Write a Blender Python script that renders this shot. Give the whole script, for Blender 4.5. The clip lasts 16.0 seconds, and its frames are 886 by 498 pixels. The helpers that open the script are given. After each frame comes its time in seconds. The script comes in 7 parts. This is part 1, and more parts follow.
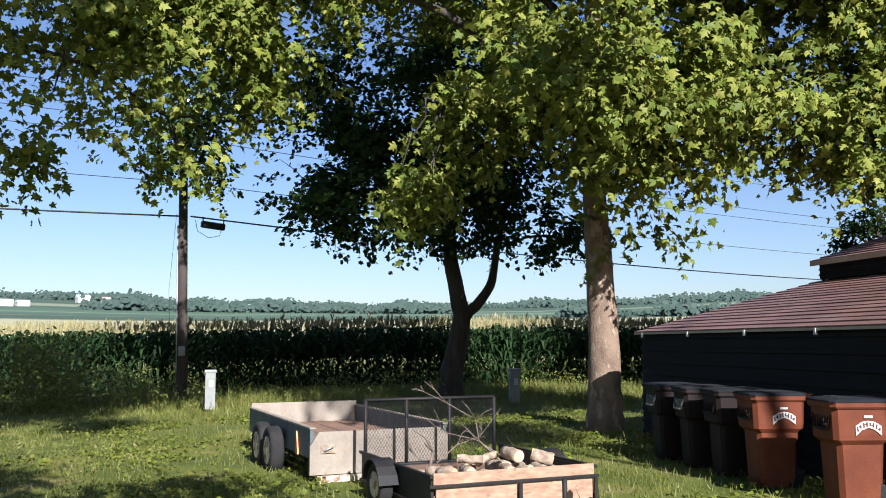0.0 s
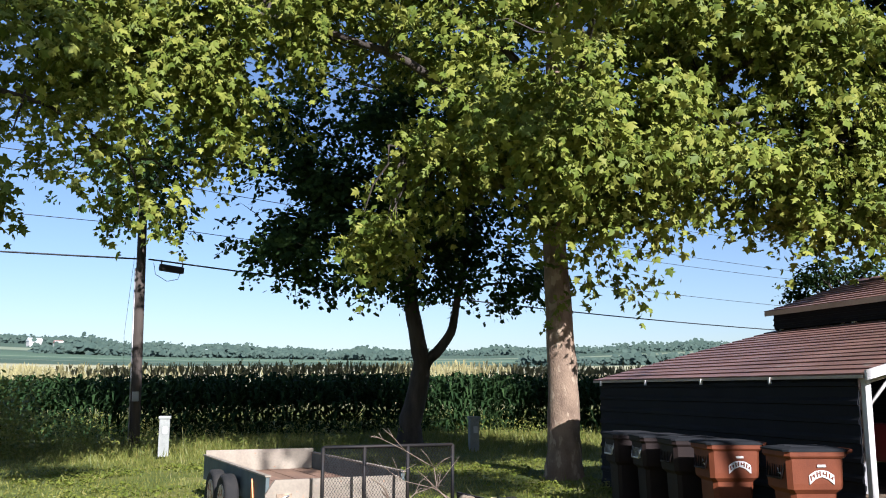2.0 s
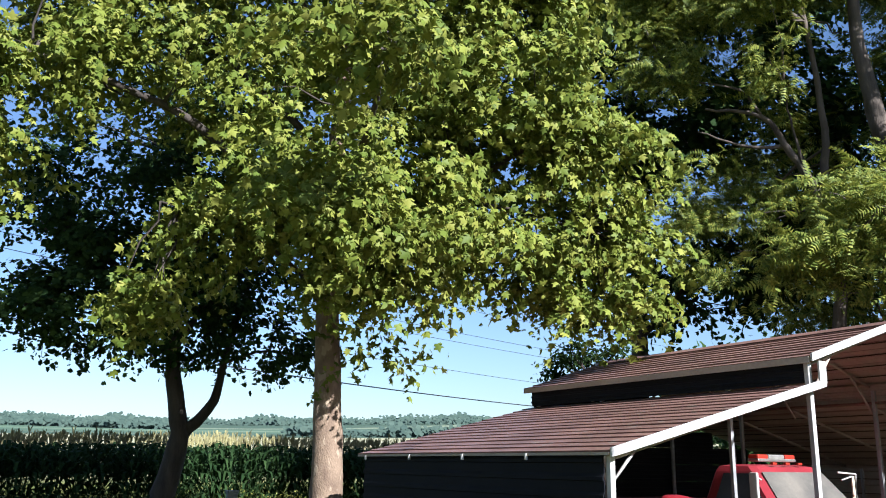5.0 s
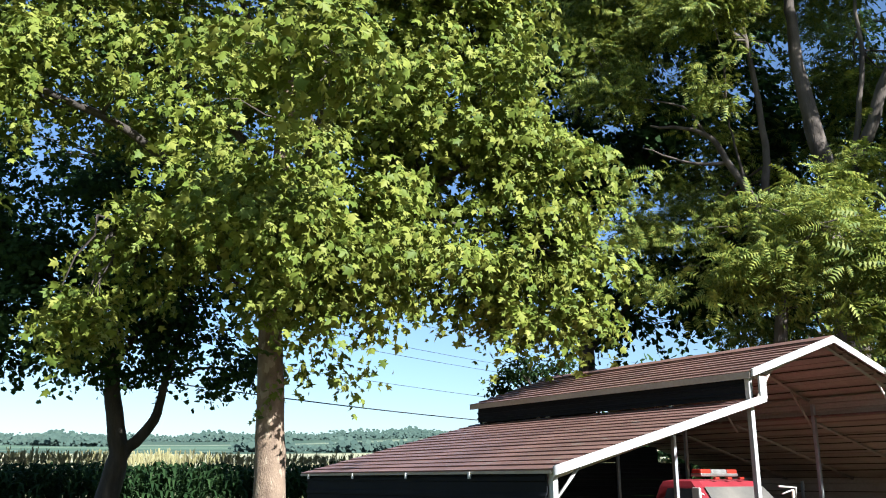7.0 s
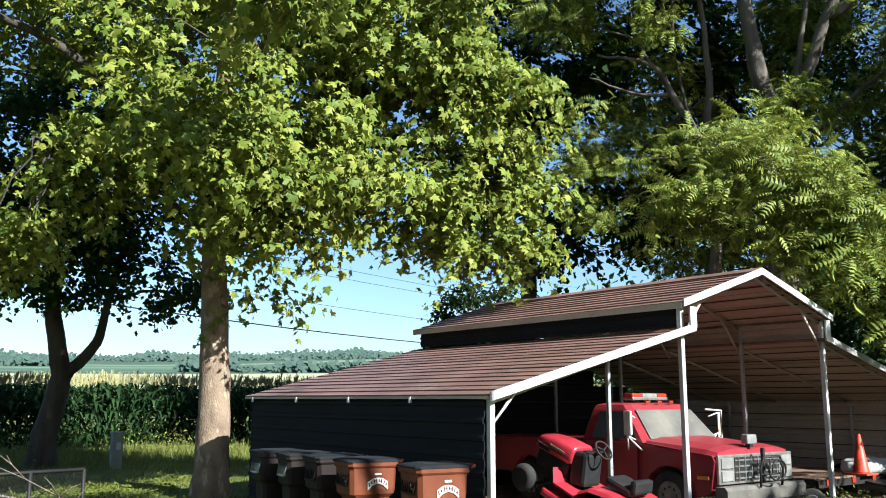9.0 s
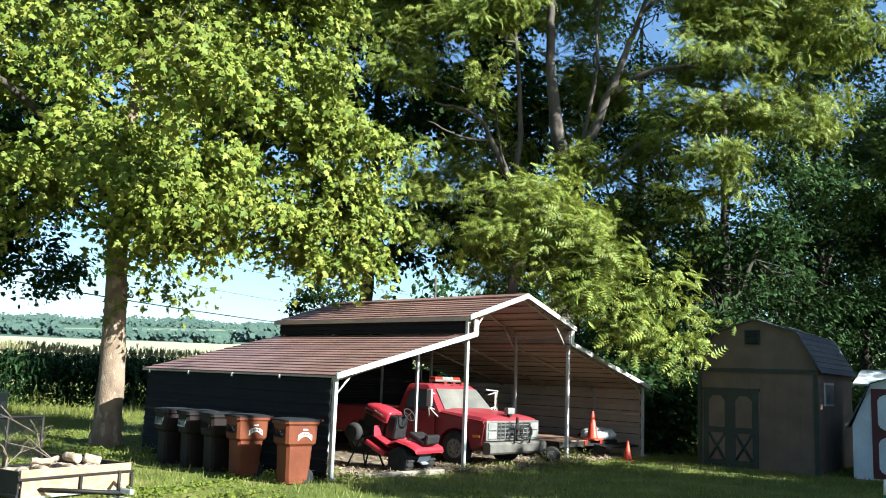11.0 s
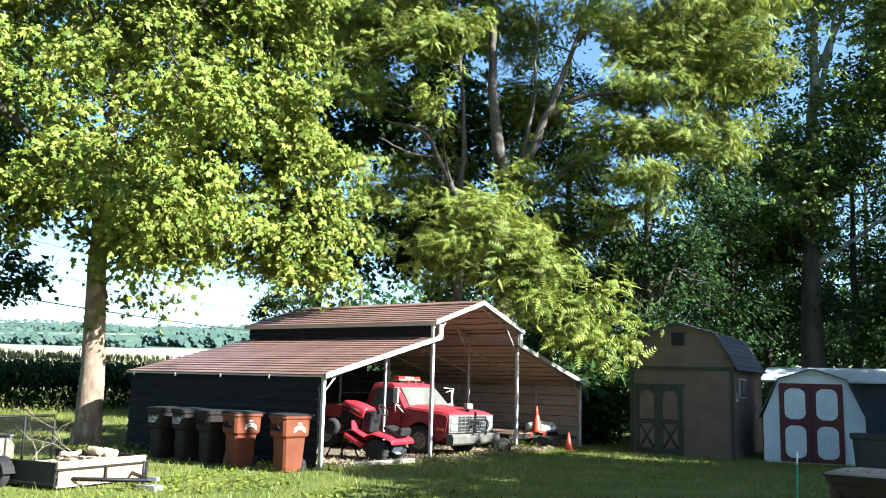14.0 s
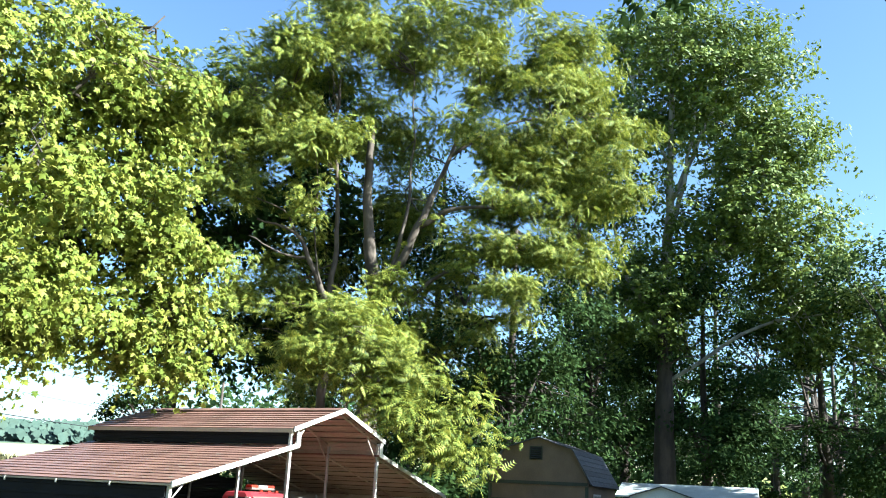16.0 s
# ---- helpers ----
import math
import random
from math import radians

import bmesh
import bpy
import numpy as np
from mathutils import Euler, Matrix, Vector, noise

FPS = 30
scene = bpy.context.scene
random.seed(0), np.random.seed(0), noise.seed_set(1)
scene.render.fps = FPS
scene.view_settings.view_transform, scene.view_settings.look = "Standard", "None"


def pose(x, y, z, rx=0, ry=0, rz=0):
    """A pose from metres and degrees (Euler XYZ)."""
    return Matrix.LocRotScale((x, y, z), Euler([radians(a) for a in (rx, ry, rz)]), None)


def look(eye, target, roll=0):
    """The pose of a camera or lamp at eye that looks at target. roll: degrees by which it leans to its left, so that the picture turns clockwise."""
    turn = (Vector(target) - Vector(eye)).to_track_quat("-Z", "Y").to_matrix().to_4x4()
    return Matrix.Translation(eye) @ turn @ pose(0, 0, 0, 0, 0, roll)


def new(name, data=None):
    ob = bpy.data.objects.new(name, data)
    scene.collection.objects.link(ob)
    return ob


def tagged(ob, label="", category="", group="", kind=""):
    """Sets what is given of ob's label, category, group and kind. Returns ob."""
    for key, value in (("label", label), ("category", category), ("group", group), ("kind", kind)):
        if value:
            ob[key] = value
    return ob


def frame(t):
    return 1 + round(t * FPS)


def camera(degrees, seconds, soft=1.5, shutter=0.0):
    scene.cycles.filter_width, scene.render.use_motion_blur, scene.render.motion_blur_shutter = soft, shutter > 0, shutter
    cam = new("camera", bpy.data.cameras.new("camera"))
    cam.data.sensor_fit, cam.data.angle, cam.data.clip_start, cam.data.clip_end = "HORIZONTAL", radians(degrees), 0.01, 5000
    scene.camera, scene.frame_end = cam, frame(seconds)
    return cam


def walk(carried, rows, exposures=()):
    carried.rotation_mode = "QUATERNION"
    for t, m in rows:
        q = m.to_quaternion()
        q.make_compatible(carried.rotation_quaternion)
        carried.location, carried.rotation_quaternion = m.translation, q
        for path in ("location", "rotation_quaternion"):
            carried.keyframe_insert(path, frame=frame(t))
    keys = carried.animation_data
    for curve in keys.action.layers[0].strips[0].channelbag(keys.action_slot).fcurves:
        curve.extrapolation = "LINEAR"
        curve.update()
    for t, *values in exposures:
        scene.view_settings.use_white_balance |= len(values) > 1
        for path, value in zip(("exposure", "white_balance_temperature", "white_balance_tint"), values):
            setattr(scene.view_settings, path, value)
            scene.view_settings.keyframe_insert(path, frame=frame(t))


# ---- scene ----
cam = camera(53.9, 16.0, 1.0)
EXPOSURES = [(0, 1.13, 5600, 18), (3, 1.27, 5550, 17), (5, 1.45, 5450, 13), (8.2, 1.6, 5500, 6), (10.5, 1.55, 5500, 1), (11.3, 2.15, 5480, 1), (13, 2.43, 5450, 1), (14, 2.34, 5450, 2), (15, 2.45, 5450, 2), (15.5, 2.55, 5480, 2), (16, 2.48, 5550, 1)]
PATH = [
    (0, (-6.748, -7.861, 1.765), (-6.316, -5.921, 1.981), -0.1),
    (0.5, (-6.753, -7.851, 1.763), (-6.289, -5.918, 1.99), 0.2),
    (1, (-6.748, -7.768, 1.762), (-6.271, -5.844, 2.021), 0.3),
    (1.5, (-6.754, -7.898, 1.769), (-6.252, -5.986, 2.072), 0.3),
    (2, (-6.75, -7.901, 1.759), (-6.236, -5.996, 2.081), 0.3),
    (2.5, (-6.754, -7.905, 1.758), (-6.225, -6.009, 2.114), 0.1),
    (3, (-6.748, -7.886, 1.752), (-6.187, -5.995, 2.081), 0.2),
    (3.5, (-6.744, -7.889, 1.754), (-6.14, -6.011, 2.087), -0.0),
    (4, (-6.748, -7.92, 1.75), (-6.03, -6.095, 2.142), 0.2),
    (4.5, (-6.861, -7.877, 1.732), (-5.971, -6.137, 2.156), 0.7),
    (4.7, (-6.787, -7.864, 1.753), (-5.843, -6.159, 2.204), 0.9),
    (6.8, (-6.588, -7.813, 1.835), (-5.564, -6.185, 2.383), 0.3),
    (7, (-6.569, -7.804, 1.846), (-5.506, -6.189, 2.359), -0.0),
    (7.5, (-6.575, -7.815, 1.862), (-5.559, -6.125, 2.198), -0.6),
    (8, (-6.455, -7.779, 1.906), (-5.301, -6.163, 2.141), -0.4),
    (8.2, (-6.471, -7.798, 1.903), (-5.315, -6.192, 2.194), -0.1),
    (10.3, (-8.502, -10.017, 2.033), (-7.2, -8.543, 2.396), 1.8),
    (10.5, (-9.712, -11.242, 2.11), (-8.338, -9.826, 2.439), 3.0),
    (11, (-10.3, -11.98, 1.97), (-8.842, -10.642, 2.265), 2.2),
    (11.5, (-10.64, -12.16, 1.925), (-9.117, -10.915, 2.284), 2.6),
    (12, (-11.022, -12.502, 1.919), (-9.466, -11.28, 2.216), 5.0),
    (12.5, (-11.386, -12.508, 1.94), (-9.745, -11.428, 2.315), 3.3),
    (13, (-11.833, -12.354, 1.881), (-10.163, -11.319, 2.255), 4.1),
    (13.5, (-12.297, -12.446, 1.859), (-10.719, -11.256, 2.16), 5.0),
    (14, (-12.656, -12.405, 1.843), (-11.074, -11.22, 2.15), 1.6),
    (14.5, (-12.8, -12.369, 1.836), (-11.193, -11.214, 2.129), 3.4),
    (15, (-12.824, -12.437, 1.887), (-11.184, -11.339, 2.213), 2.9),
    (15.5, (-12.619, -12.434, 1.908), (-10.974, -11.358, 2.278), 4.4),
    (16, (-12.663, -12.555, 1.979), (-10.973, -11.635, 2.524), 2.9),
]
walk(cam, [(t, look(eye, target, roll)) for t, eye, target, roll in PATH], EXPOSURES)

# ---- world and sun ----
SUN_AZ, SUN_EL = (0.16, -0.987), 32.0
world = bpy.data.worlds.new("sky_world")
world.use_nodes = True
scene.world = world
wn = world.node_tree.nodes
sky = wn.new("ShaderNodeTexSky")
sky.sky_type = 'NISHITA'
sky.sun_disc = False
sky.sun_elevation = radians(SUN_EL)
sky.sun_rotation = math.atan2(SUN_AZ[0], SUN_AZ[1])
sky.air_density = 1.0
sky.dust_density = 0.7
sky.ozone_density = 1.7
wn["Background"].inputs[1].default_value = 0.056
world.node_tree.links.new(sky.outputs[0], wn["Background"].inputs[0])
sun_data = bpy.data.lights.new("sun", 'SUN')
sun_data.energy, sun_data.angle, sun_data.color = 5.0, radians(0.53), (1.0, 0.94, 0.83)
sun = new("sun", sun_data)
SUN_DIR = Vector((SUN_AZ[0] * math.cos(radians(SUN_EL)), SUN_AZ[1] * math.cos(radians(SUN_EL)), math.sin(radians(SUN_EL))))
sun.matrix_world = look(tuple(SUN_DIR * 60), (0, 0, 0))

# ---- materials ----
def mat(name, col, rough=0.7, metal=0.0, col2=None, scale=2.0, fine=30.0, bump=0.0, island=0.0, spots=None, spec=0.5, obrand=0.0, stretch=(1, 1, 1)):
    """Principled material with large stains and fine grain; island: brightness change from piece to piece of a mesh."""
    m = bpy.data.materials.new(name)
    m.use_nodes = True
    nt = m.node_tree
    n, l = nt.nodes, nt.links
    b = n["Principled BSDF"]
    b.inputs["Roughness"].default_value = rough
    b.inputs["Metallic"].default_value = metal
    b.inputs["Specular IOR Level"].default_value = spec
    tc = n.new("ShaderNodeTexCoord")
    mp = n.new("ShaderNodeMapping")
    mp.inputs["Scale"].default_value = stretch
    l.new(tc.outputs["Object"], mp.inputs[0])
    n1 = n.new("ShaderNodeTexNoise"); n1.inputs["Scale"].default_value = scale; n1.inputs["Detail"].default_value = 4
    n2 = n.new("ShaderNodeTexNoise"); n2.inputs["Scale"].default_value = fine; n2.inputs["Detail"].default_value = 3
    l.new(mp.outputs[0], n1.inputs[0]); l.new(mp.outputs[0], n2.inputs[0])
    c2 = col2 or tuple(c * 0.72 for c in col)
    r1 = n.new("ShaderNodeValToRGB")
    r1.color_ramp.elements[0].position, r1.color_ramp.elements[1].position = 0.36, 0.64
    r1.color_ramp.elements[0].color, r1.color_ramp.elements[1].color = (*c2, 1), (*col, 1)
    l.new(n1.outputs[0], r1.inputs[0])
    hsv = n.new("ShaderNodeHueSaturation")
    l.new(r1.outputs[0], hsv.inputs["Color"])
    mr = n.new("ShaderNodeMapRange")
    mr.inputs[3].default_value, mr.inputs[4].default_value = 0.8, 1.2
    l.new(n2.outputs[0], mr.inputs[0])
    last = mr.outputs[0]
    for amount, kind in ((island, "ShaderNodeNewGeometry"), (obrand, "ShaderNodeObjectInfo")):
        if amount:
            src = n.new(kind)
            r = n.new("ShaderNodeMapRange")
            r.inputs[3].default_value, r.inputs[4].default_value = 1 - amount, 1 + amount
            l.new(src.outputs["Random Per Island" if kind.endswith("Geometry") else "Random"], r.inputs[0])
            mu = n.new("ShaderNodeMath"); mu.operation = 'MULTIPLY'
            l.new(last, mu.inputs[0]); l.new(r.outputs[0], mu.inputs[1])
            last = mu.outputs[0]
    l.new(last, hsv.inputs["Value"])
    out = hsv.outputs[0]
    if spots:
        n3 = n.new("ShaderNodeTexNoise"); n3.inputs["Scale"].default_value = spots[1]; n3.inputs["Detail"].default_value = 6
        l.new(mp.outputs[0], n3.inputs[0])
        r3 = n.new("ShaderNodeValToRGB")
        r3.color_ramp.elements[0].position, r3.color_ramp.elements[1].position = spots[2], spots[2] + 0.06
        l.new(n3.outputs[0], r3.inputs[0])
        mx = n.new("ShaderNodeMix"); mx.data_type = 'RGBA'
        l.new(r3.outputs[0], mx.inputs[0]); l.new(out, mx.inputs[6]); mx.inputs[7].default_value = (*spots[0], 1)
        out = mx.outputs[2]
    l.new(out, b.inputs["Base Color"])
    if bump:
        bp = n.new("ShaderNodeBump"); bp.inputs["Strength"].default_value = bump; bp.inputs["Distance"].default_value = 0.02
        l.new(n2.outputs[0], bp.inputs["Height"]); l.new(bp.outputs[0], b.inputs["Normal"])
    return m


def leaf_mat(name, cols, trans=0.35, rough=0.5, spec=0.25):
    """Leaves: colour from leaf to leaf, light shining through."""
    m = bpy.data.materials.new(name)
    m.use_nodes = True
    nt = m.node_tree
    n, l = nt.nodes, nt.links
    b = n["Principled BSDF"]
    b.inputs["Roughness"].default_value = rough
    b.inputs["Specular IOR Level"].default_value = spec
    geo = n.new("ShaderNodeNewGeometry")
    r = n.new("ShaderNodeValToRGB")
    el = r.color_ramp.elements
    el[0].color = (*cols[0], 1); el[1].color = (*cols[-1], 1)
    for i, c in enumerate(cols[1:-1]):
        e = el.new((i + 1) / (len(cols) - 1)); e.color = (*c, 1)
    l.new(geo.outputs["Random Per Island"], r.inputs[0])
    tc = n.new("ShaderNodeTexCoord")
    nz = n.new("ShaderNodeTexNoise"); nz.inputs["Scale"].default_value = 0.5
    l.new(tc.outputs["Object"], nz.inputs[0])
    mr = n.new("ShaderNodeMapRange"); mr.inputs[3].default_value, mr.inputs[4].default_value = 0.7, 1.3
    l.new(nz.outputs[0], mr.inputs[0])
    hsv = n.new("ShaderNodeHueSaturation")
    l.new(r.outputs[0], hsv.inputs["Color"]); l.new(mr.outputs[0], hsv.inputs["Value"])
    l.new(hsv.outputs[0], b.inputs["Base Color"])
    t = n.new("ShaderNodeBsdfTranslucent")
    hs2 = n.new("ShaderNodeHueSaturation"); hs2.inputs["Hue"].default_value = 0.485; hs2.inputs["Value"].default_value = 1.3
    l.new(hsv.outputs[0], hs2.inputs["Color"]); l.new(hs2.outputs[0], t.inputs[0])
    mx = n.new("ShaderNodeMixShader"); mx.inputs[0].default_value = trans
    l.new(b.outputs[0], mx.inputs[1]); l.new(t.outputs[0], mx.inputs[2])
    l.new(mx.outputs[0], n["Material Output"].inputs[0])
    return m


M_SYC = leaf_mat("sycamore_leaf", [(0.088, 0.125, 0.019), (0.136, 0.172, 0.025), (0.188, 0.213, 0.033), (0.252, 0.258, 0.05)], 0.18, 0.55, 0.16)
# leaf colour darkened to carry the shade on maple, woods and shrubs
M_SHADELEAF = leaf_mat("shade_darkened_leaf", [(0.02, 0.042, 0.014), (0.034, 0.062, 0.018), (0.05, 0.083, 0.022)], 0.2, 0.75, 0.06)
M_WAL = leaf_mat("walnut_leaf", [(0.075, 0.113, 0.018), (0.132, 0.172, 0.025), (0.2, 0.225, 0.034), (0.275, 0.28, 0.046)], 0.25, 0.6)
M_POP = leaf_mat("poplar_leaf", [(0.065, 0.105, 0.02), (0.11, 0.155, 0.03), (0.17, 0.215, 0.042)], 0.25, 0.55, 0.2)
M_WEED = leaf_mat("weed_leaf", [(0.09, 0.125, 0.022), (0.15, 0.175, 0.032), (0.23, 0.21, 0.05)], 0.3)
M_CLOVER = leaf_mat("lawn_herb_leaf", [(0.1, 0.135, 0.018), (0.145, 0.175, 0.022), (0.2, 0.21, 0.035)], 0.3, 0.7, 0.2)
M_GRASS = leaf_mat("grass_blade", [(0.11, 0.135, 0.026), (0.16, 0.175, 0.034), (0.23, 0.21, 0.056)], 0.3)
# leaf green darkened so the colour carries tree shade on the corn
M_CORN = leaf_mat("corn_leaf_shaded", [(0.016, 0.038, 0.012), (0.024, 0.05, 0.015), (0.036, 0.068, 0.02)], 0.2, 0.8, 0.1)
M_TASSEL = mat("corn_tassel", (0.27, 0.24, 0.1), 0.8, island=0.25)
# distance haze is put into this colour, paler and bluer than near leaves
M_FARWOOD = leaf_mat("far_wood_haze", [(0.04, 0.064, 0.052), (0.05, 0.077, 0.061), (0.062, 0.09, 0.07)], 0.05, 1.0)
M_BARK = mat("sycamore_bark", (0.25, 0.175, 0.115), 0.9, col2=(0.15, 0.1, 0.066), scale=4, fine=40, bump=0.8, spots=((0.33, 0.25, 0.17), 7, 0.58), stretch=(1, 1, 0.5))
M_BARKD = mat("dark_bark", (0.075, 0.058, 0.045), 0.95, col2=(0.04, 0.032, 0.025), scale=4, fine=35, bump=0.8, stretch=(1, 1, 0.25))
M_BARKW = mat("walnut_bark", (0.13, 0.102, 0.08), 0.95, col2=(0.05, 0.038, 0.03), scale=3, fine=30, bump=0.8, stretch=(1, 1, 0.3))
M_BARKP = mat("poplar_bark", (0.4, 0.38, 0.33), 0.9, col2=(0.2, 0.18, 0.15), scale=3, fine=30, bump=0.6, stretch=(1, 1, 0.3))
M_ROOF = mat("roof_steel", (0.215, 0.115, 0.09), 0.5, metal=0.0, col2=(0.15, 0.08, 0.063), scale=1.2, fine=25, obrand=0.08, spots=((0.2, 0.15, 0.12), 5, 0.62))
M_WALL = mat("wall_steel", (0.016, 0.0165, 0.019), 0.75, col2=(0.012, 0.0125, 0.015), scale=1.0, fine=20, obrand=0.06, spec=0.12)
M_BLUEST = mat("blue_grey_steel", (0.2, 0.3, 0.42), 0.5, col2=(0.15, 0.22, 0.32), scale=2)
M_INNER = mat("inner_steel", (0.42, 0.345, 0.275), 0.6, col2=(0.36, 0.29, 0.23), scale=1.2, fine=20, obrand=0.05)
M_WHITE = mat("white_trim", (0.56, 0.54, 0.51), 0.5, col2=(0.44, 0.415, 0.38), scale=3, fine=40)
M_STEEL = mat("galvanised_steel", (0.5, 0.5, 0.5), 0.45, metal=0.6, col2=(0.38, 0.38, 0.38), scale=4)
M_BLACKST = mat("black_steel", (0.014, 0.014, 0.015), 0.6, col2=(0.024, 0.02, 0.017), scale=5, spec=0.25)
M_BIN = mat("brown_plastic", (0.15, 0.042, 0.017), 0.6, col2=(0.11, 0.03, 0.013), scale=3, fine=60, bump=0.08, spec=0.2)
# shaded copy of the brown bin plastic, for bins standing in shadow
M_BIN_SHADED = mat("shaded_brown_plastic", (0.022, 0.014, 0.012), 0.6, col2=(0.016, 0.011, 0.01), scale=3, fine=60, bump=0.08, spec=0.15)
M_LID = mat("lid_plastic", (0.017, 0.018, 0.02), 0.75, col2=(0.012, 0.013, 0.015), scale=4, fine=50, spec=0.15)
M_TYRE = mat("tyre_rubber", (0.022, 0.022, 0.022), 0.9, col2=(0.036, 0.033, 0.029), scale=4, fine=60, bump=0.3, spec=0.2)
M_RED = mat("red_paint", (0.28, 0.028, 0.038), 0.4, col2=(0.22, 0.024, 0.031), scale=1.5, fine=20)
M_REDB = mat("bright_red_paint", (0.38, 0.026, 0.04), 0.35, col2=(0.29, 0.022, 0.032), scale=3)
M_CHROME = mat("worn_chrome", (0.6, 0.58, 0.54), 0.3, metal=0.8, col2=(0.42, 0.39, 0.34), scale=5)
M_GLASS = mat("dusty_glass", (0.17, 0.155, 0.13), 0.35, col2=(0.1, 0.095, 0.085), scale=2, spec=0.25)
M_DARKG = mat("dark_glass", (0.03, 0.035, 0.04), 0.1)
M_PLYW = mat("osb_board", (0.42, 0.275, 0.17), 0.8, col2=(0.27, 0.16, 0.095), scale=6, fine=50, stretch=(1, 1, 3), spots=((0.26, 0.15, 0.09), 9, 0.6))
M_WOODW = mat("painted_board", (0.31, 0.265, 0.2), 0.75, col2=(0.24, 0.2, 0.15), scale=3, spots=((0.33, 0.2, 0.12), 12, 0.66))
M_DECK = mat("deck_plank", (0.27, 0.16, 0.095), 0.85, col2=(0.19, 0.11, 0.07), scale=4, stretch=(1, 0.2, 1), obrand=0.15)
M_LOGEND = mat("cut_wood", (0.7, 0.54, 0.3), 0.85, col2=(0.58, 0.42, 0.22), scale=9, fine=60)
M_LOGBARK = mat("log_bark", (0.4, 0.31, 0.21), 0.95, col2=(0.2, 0.145, 0.1), scale=9, bump=0.6)
M_TAN = mat("tan_siding", (0.15, 0.106, 0.074), 0.8, col2=(0.118, 0.083, 0.058), scale=2, fine=30)
M_OLIVE = mat("olive_trim", (0.035, 0.042, 0.03), 0.7)
M_SHINGLE = mat("dark_shingle", (0.075, 0.08, 0.095), 0.8, col2=(0.055, 0.058, 0.07), scale=4, fine=60, bump=0.5, obrand=0.2)
M_BARNW = mat("white_siding", (0.62, 0.66, 0.7), 0.6, col2=(0.54, 0.58, 0.62), scale=2)
M_MAROON = mat("maroon_trim", (0.085, 0.013, 0.016), 0.6)
M_GREYWALL = mat("grey_siding", (0.045, 0.055, 0.07), 0.7)
M_PALEROOF = mat("pale_metal_roof", (0.62, 0.64, 0.63), 0.45, col2=(0.5, 0.52, 0.5), scale=2)
M_ORANGE = mat("orange_plastic", (0.6, 0.06, 0.022), 0.5)
M_WHITEP = mat("white_plastic", (0.7, 0.69, 0.66), 0.5)
M_SOIL = mat("straw_litter", (0.22, 0.16, 0.1), 0.95, col2=(0.1, 0.07, 0.045), scale=6, fine=60, bump=0.8)
M_CONC = mat("concrete", (0.45, 0.43, 0.39), 0.9, col2=(0.36, 0.34, 0.31), scale=6, bump=0.4)
M_POLE = mat("pole_wood", (0.085, 0.066, 0.053), 0.9, col2=(0.05, 0.039, 0.031), scale=4, bump=0.5, stretch=(1, 1, 0.1))
M_WIRE = mat("wire", (0.02, 0.02, 0.022), 0.6)
M_UBOX = mat("utility_box_paint", (0.3, 0.31, 0.28), 0.6)
M_GREENP = mat("green_plastic", (0.03, 0.22, 0.12), 0.5)
M_AMBER = mat("amber_plastic", (0.7, 0.22, 0.03), 0.35)

# ---- building helpers ----
def bm_box(bm, c, s, rz=0.0, rx=0.0, ry=0.0, bevel=0.0):
    """A box with centre c and size s, turned by degrees."""
    m = pose(c[0], c[1], c[2], rx, ry, rz) @ Matrix.Diagonal((s[0], s[1], s[2], 1))
    r = bmesh.ops.create_cube(bm, size=1.0, matrix=m)
    if bevel:
        es = {e for v in r["verts"] for e in v.link_edges}
        bmesh.ops.bevel(bm, geom=list(es), offset=bevel, segments=2, affect='EDGES', profile=0.6)
    return bm


def bm_tube(bm, pts, radii, n=10, cap=True):
    """A tapered tube along a line of points."""
    rings = []
    pts = [Vector(p) for p in pts]
    up = Vector((0.13, 0.21, 0.97))
    for i, p in enumerate(pts):
        d = (pts[min(i + 1, len(pts) - 1)] - pts[max(i - 1, 0)]).normalized()
        a = d.cross(up)
        if a.length < 0.1:
            a = d.cross(Vector((1, 0, 0)))
        a.normalize()
        b = d.cross(a)
        rings.append([bm.verts.new(p + (a * math.cos(2 * math.pi * k / n) + b * math.sin(2 * math.pi * k / n)) * radii[i]) for k in range(n)])
    for r, q in zip(rings, rings[1:]):
        for k in range(n):
            f = bm.faces.new((r[k], r[(k + 1) % n], q[(k + 1) % n], q[k]))
            f.smooth = True
    if cap:
        bm.faces.new(rings[0][::-1]); bm.faces.new(rings[-1])
    return bm


def bm_prism(bm, poly, axis, a, b):
    """A flat outline (two coordinates, in order round it) drawn out along an axis from a to b."""
    def at(u, v, w):
        return {"x": (w, u, v), "y": (u, w, v), "z": (u, v, w)}[axis]
    lo = [bm.verts.new(at(u, v, a)) for u, v in poly]
    hi = [bm.verts.new(at(u, v, b)) for u, v in poly]
    k = len(poly)
    for i in range(k):
        bm.faces.new((lo[i], lo[(i + 1) % k], hi[(i + 1) % k], hi[i]))
    bm.faces.new(lo[::-1]); bm.faces.new(hi)
    return bm


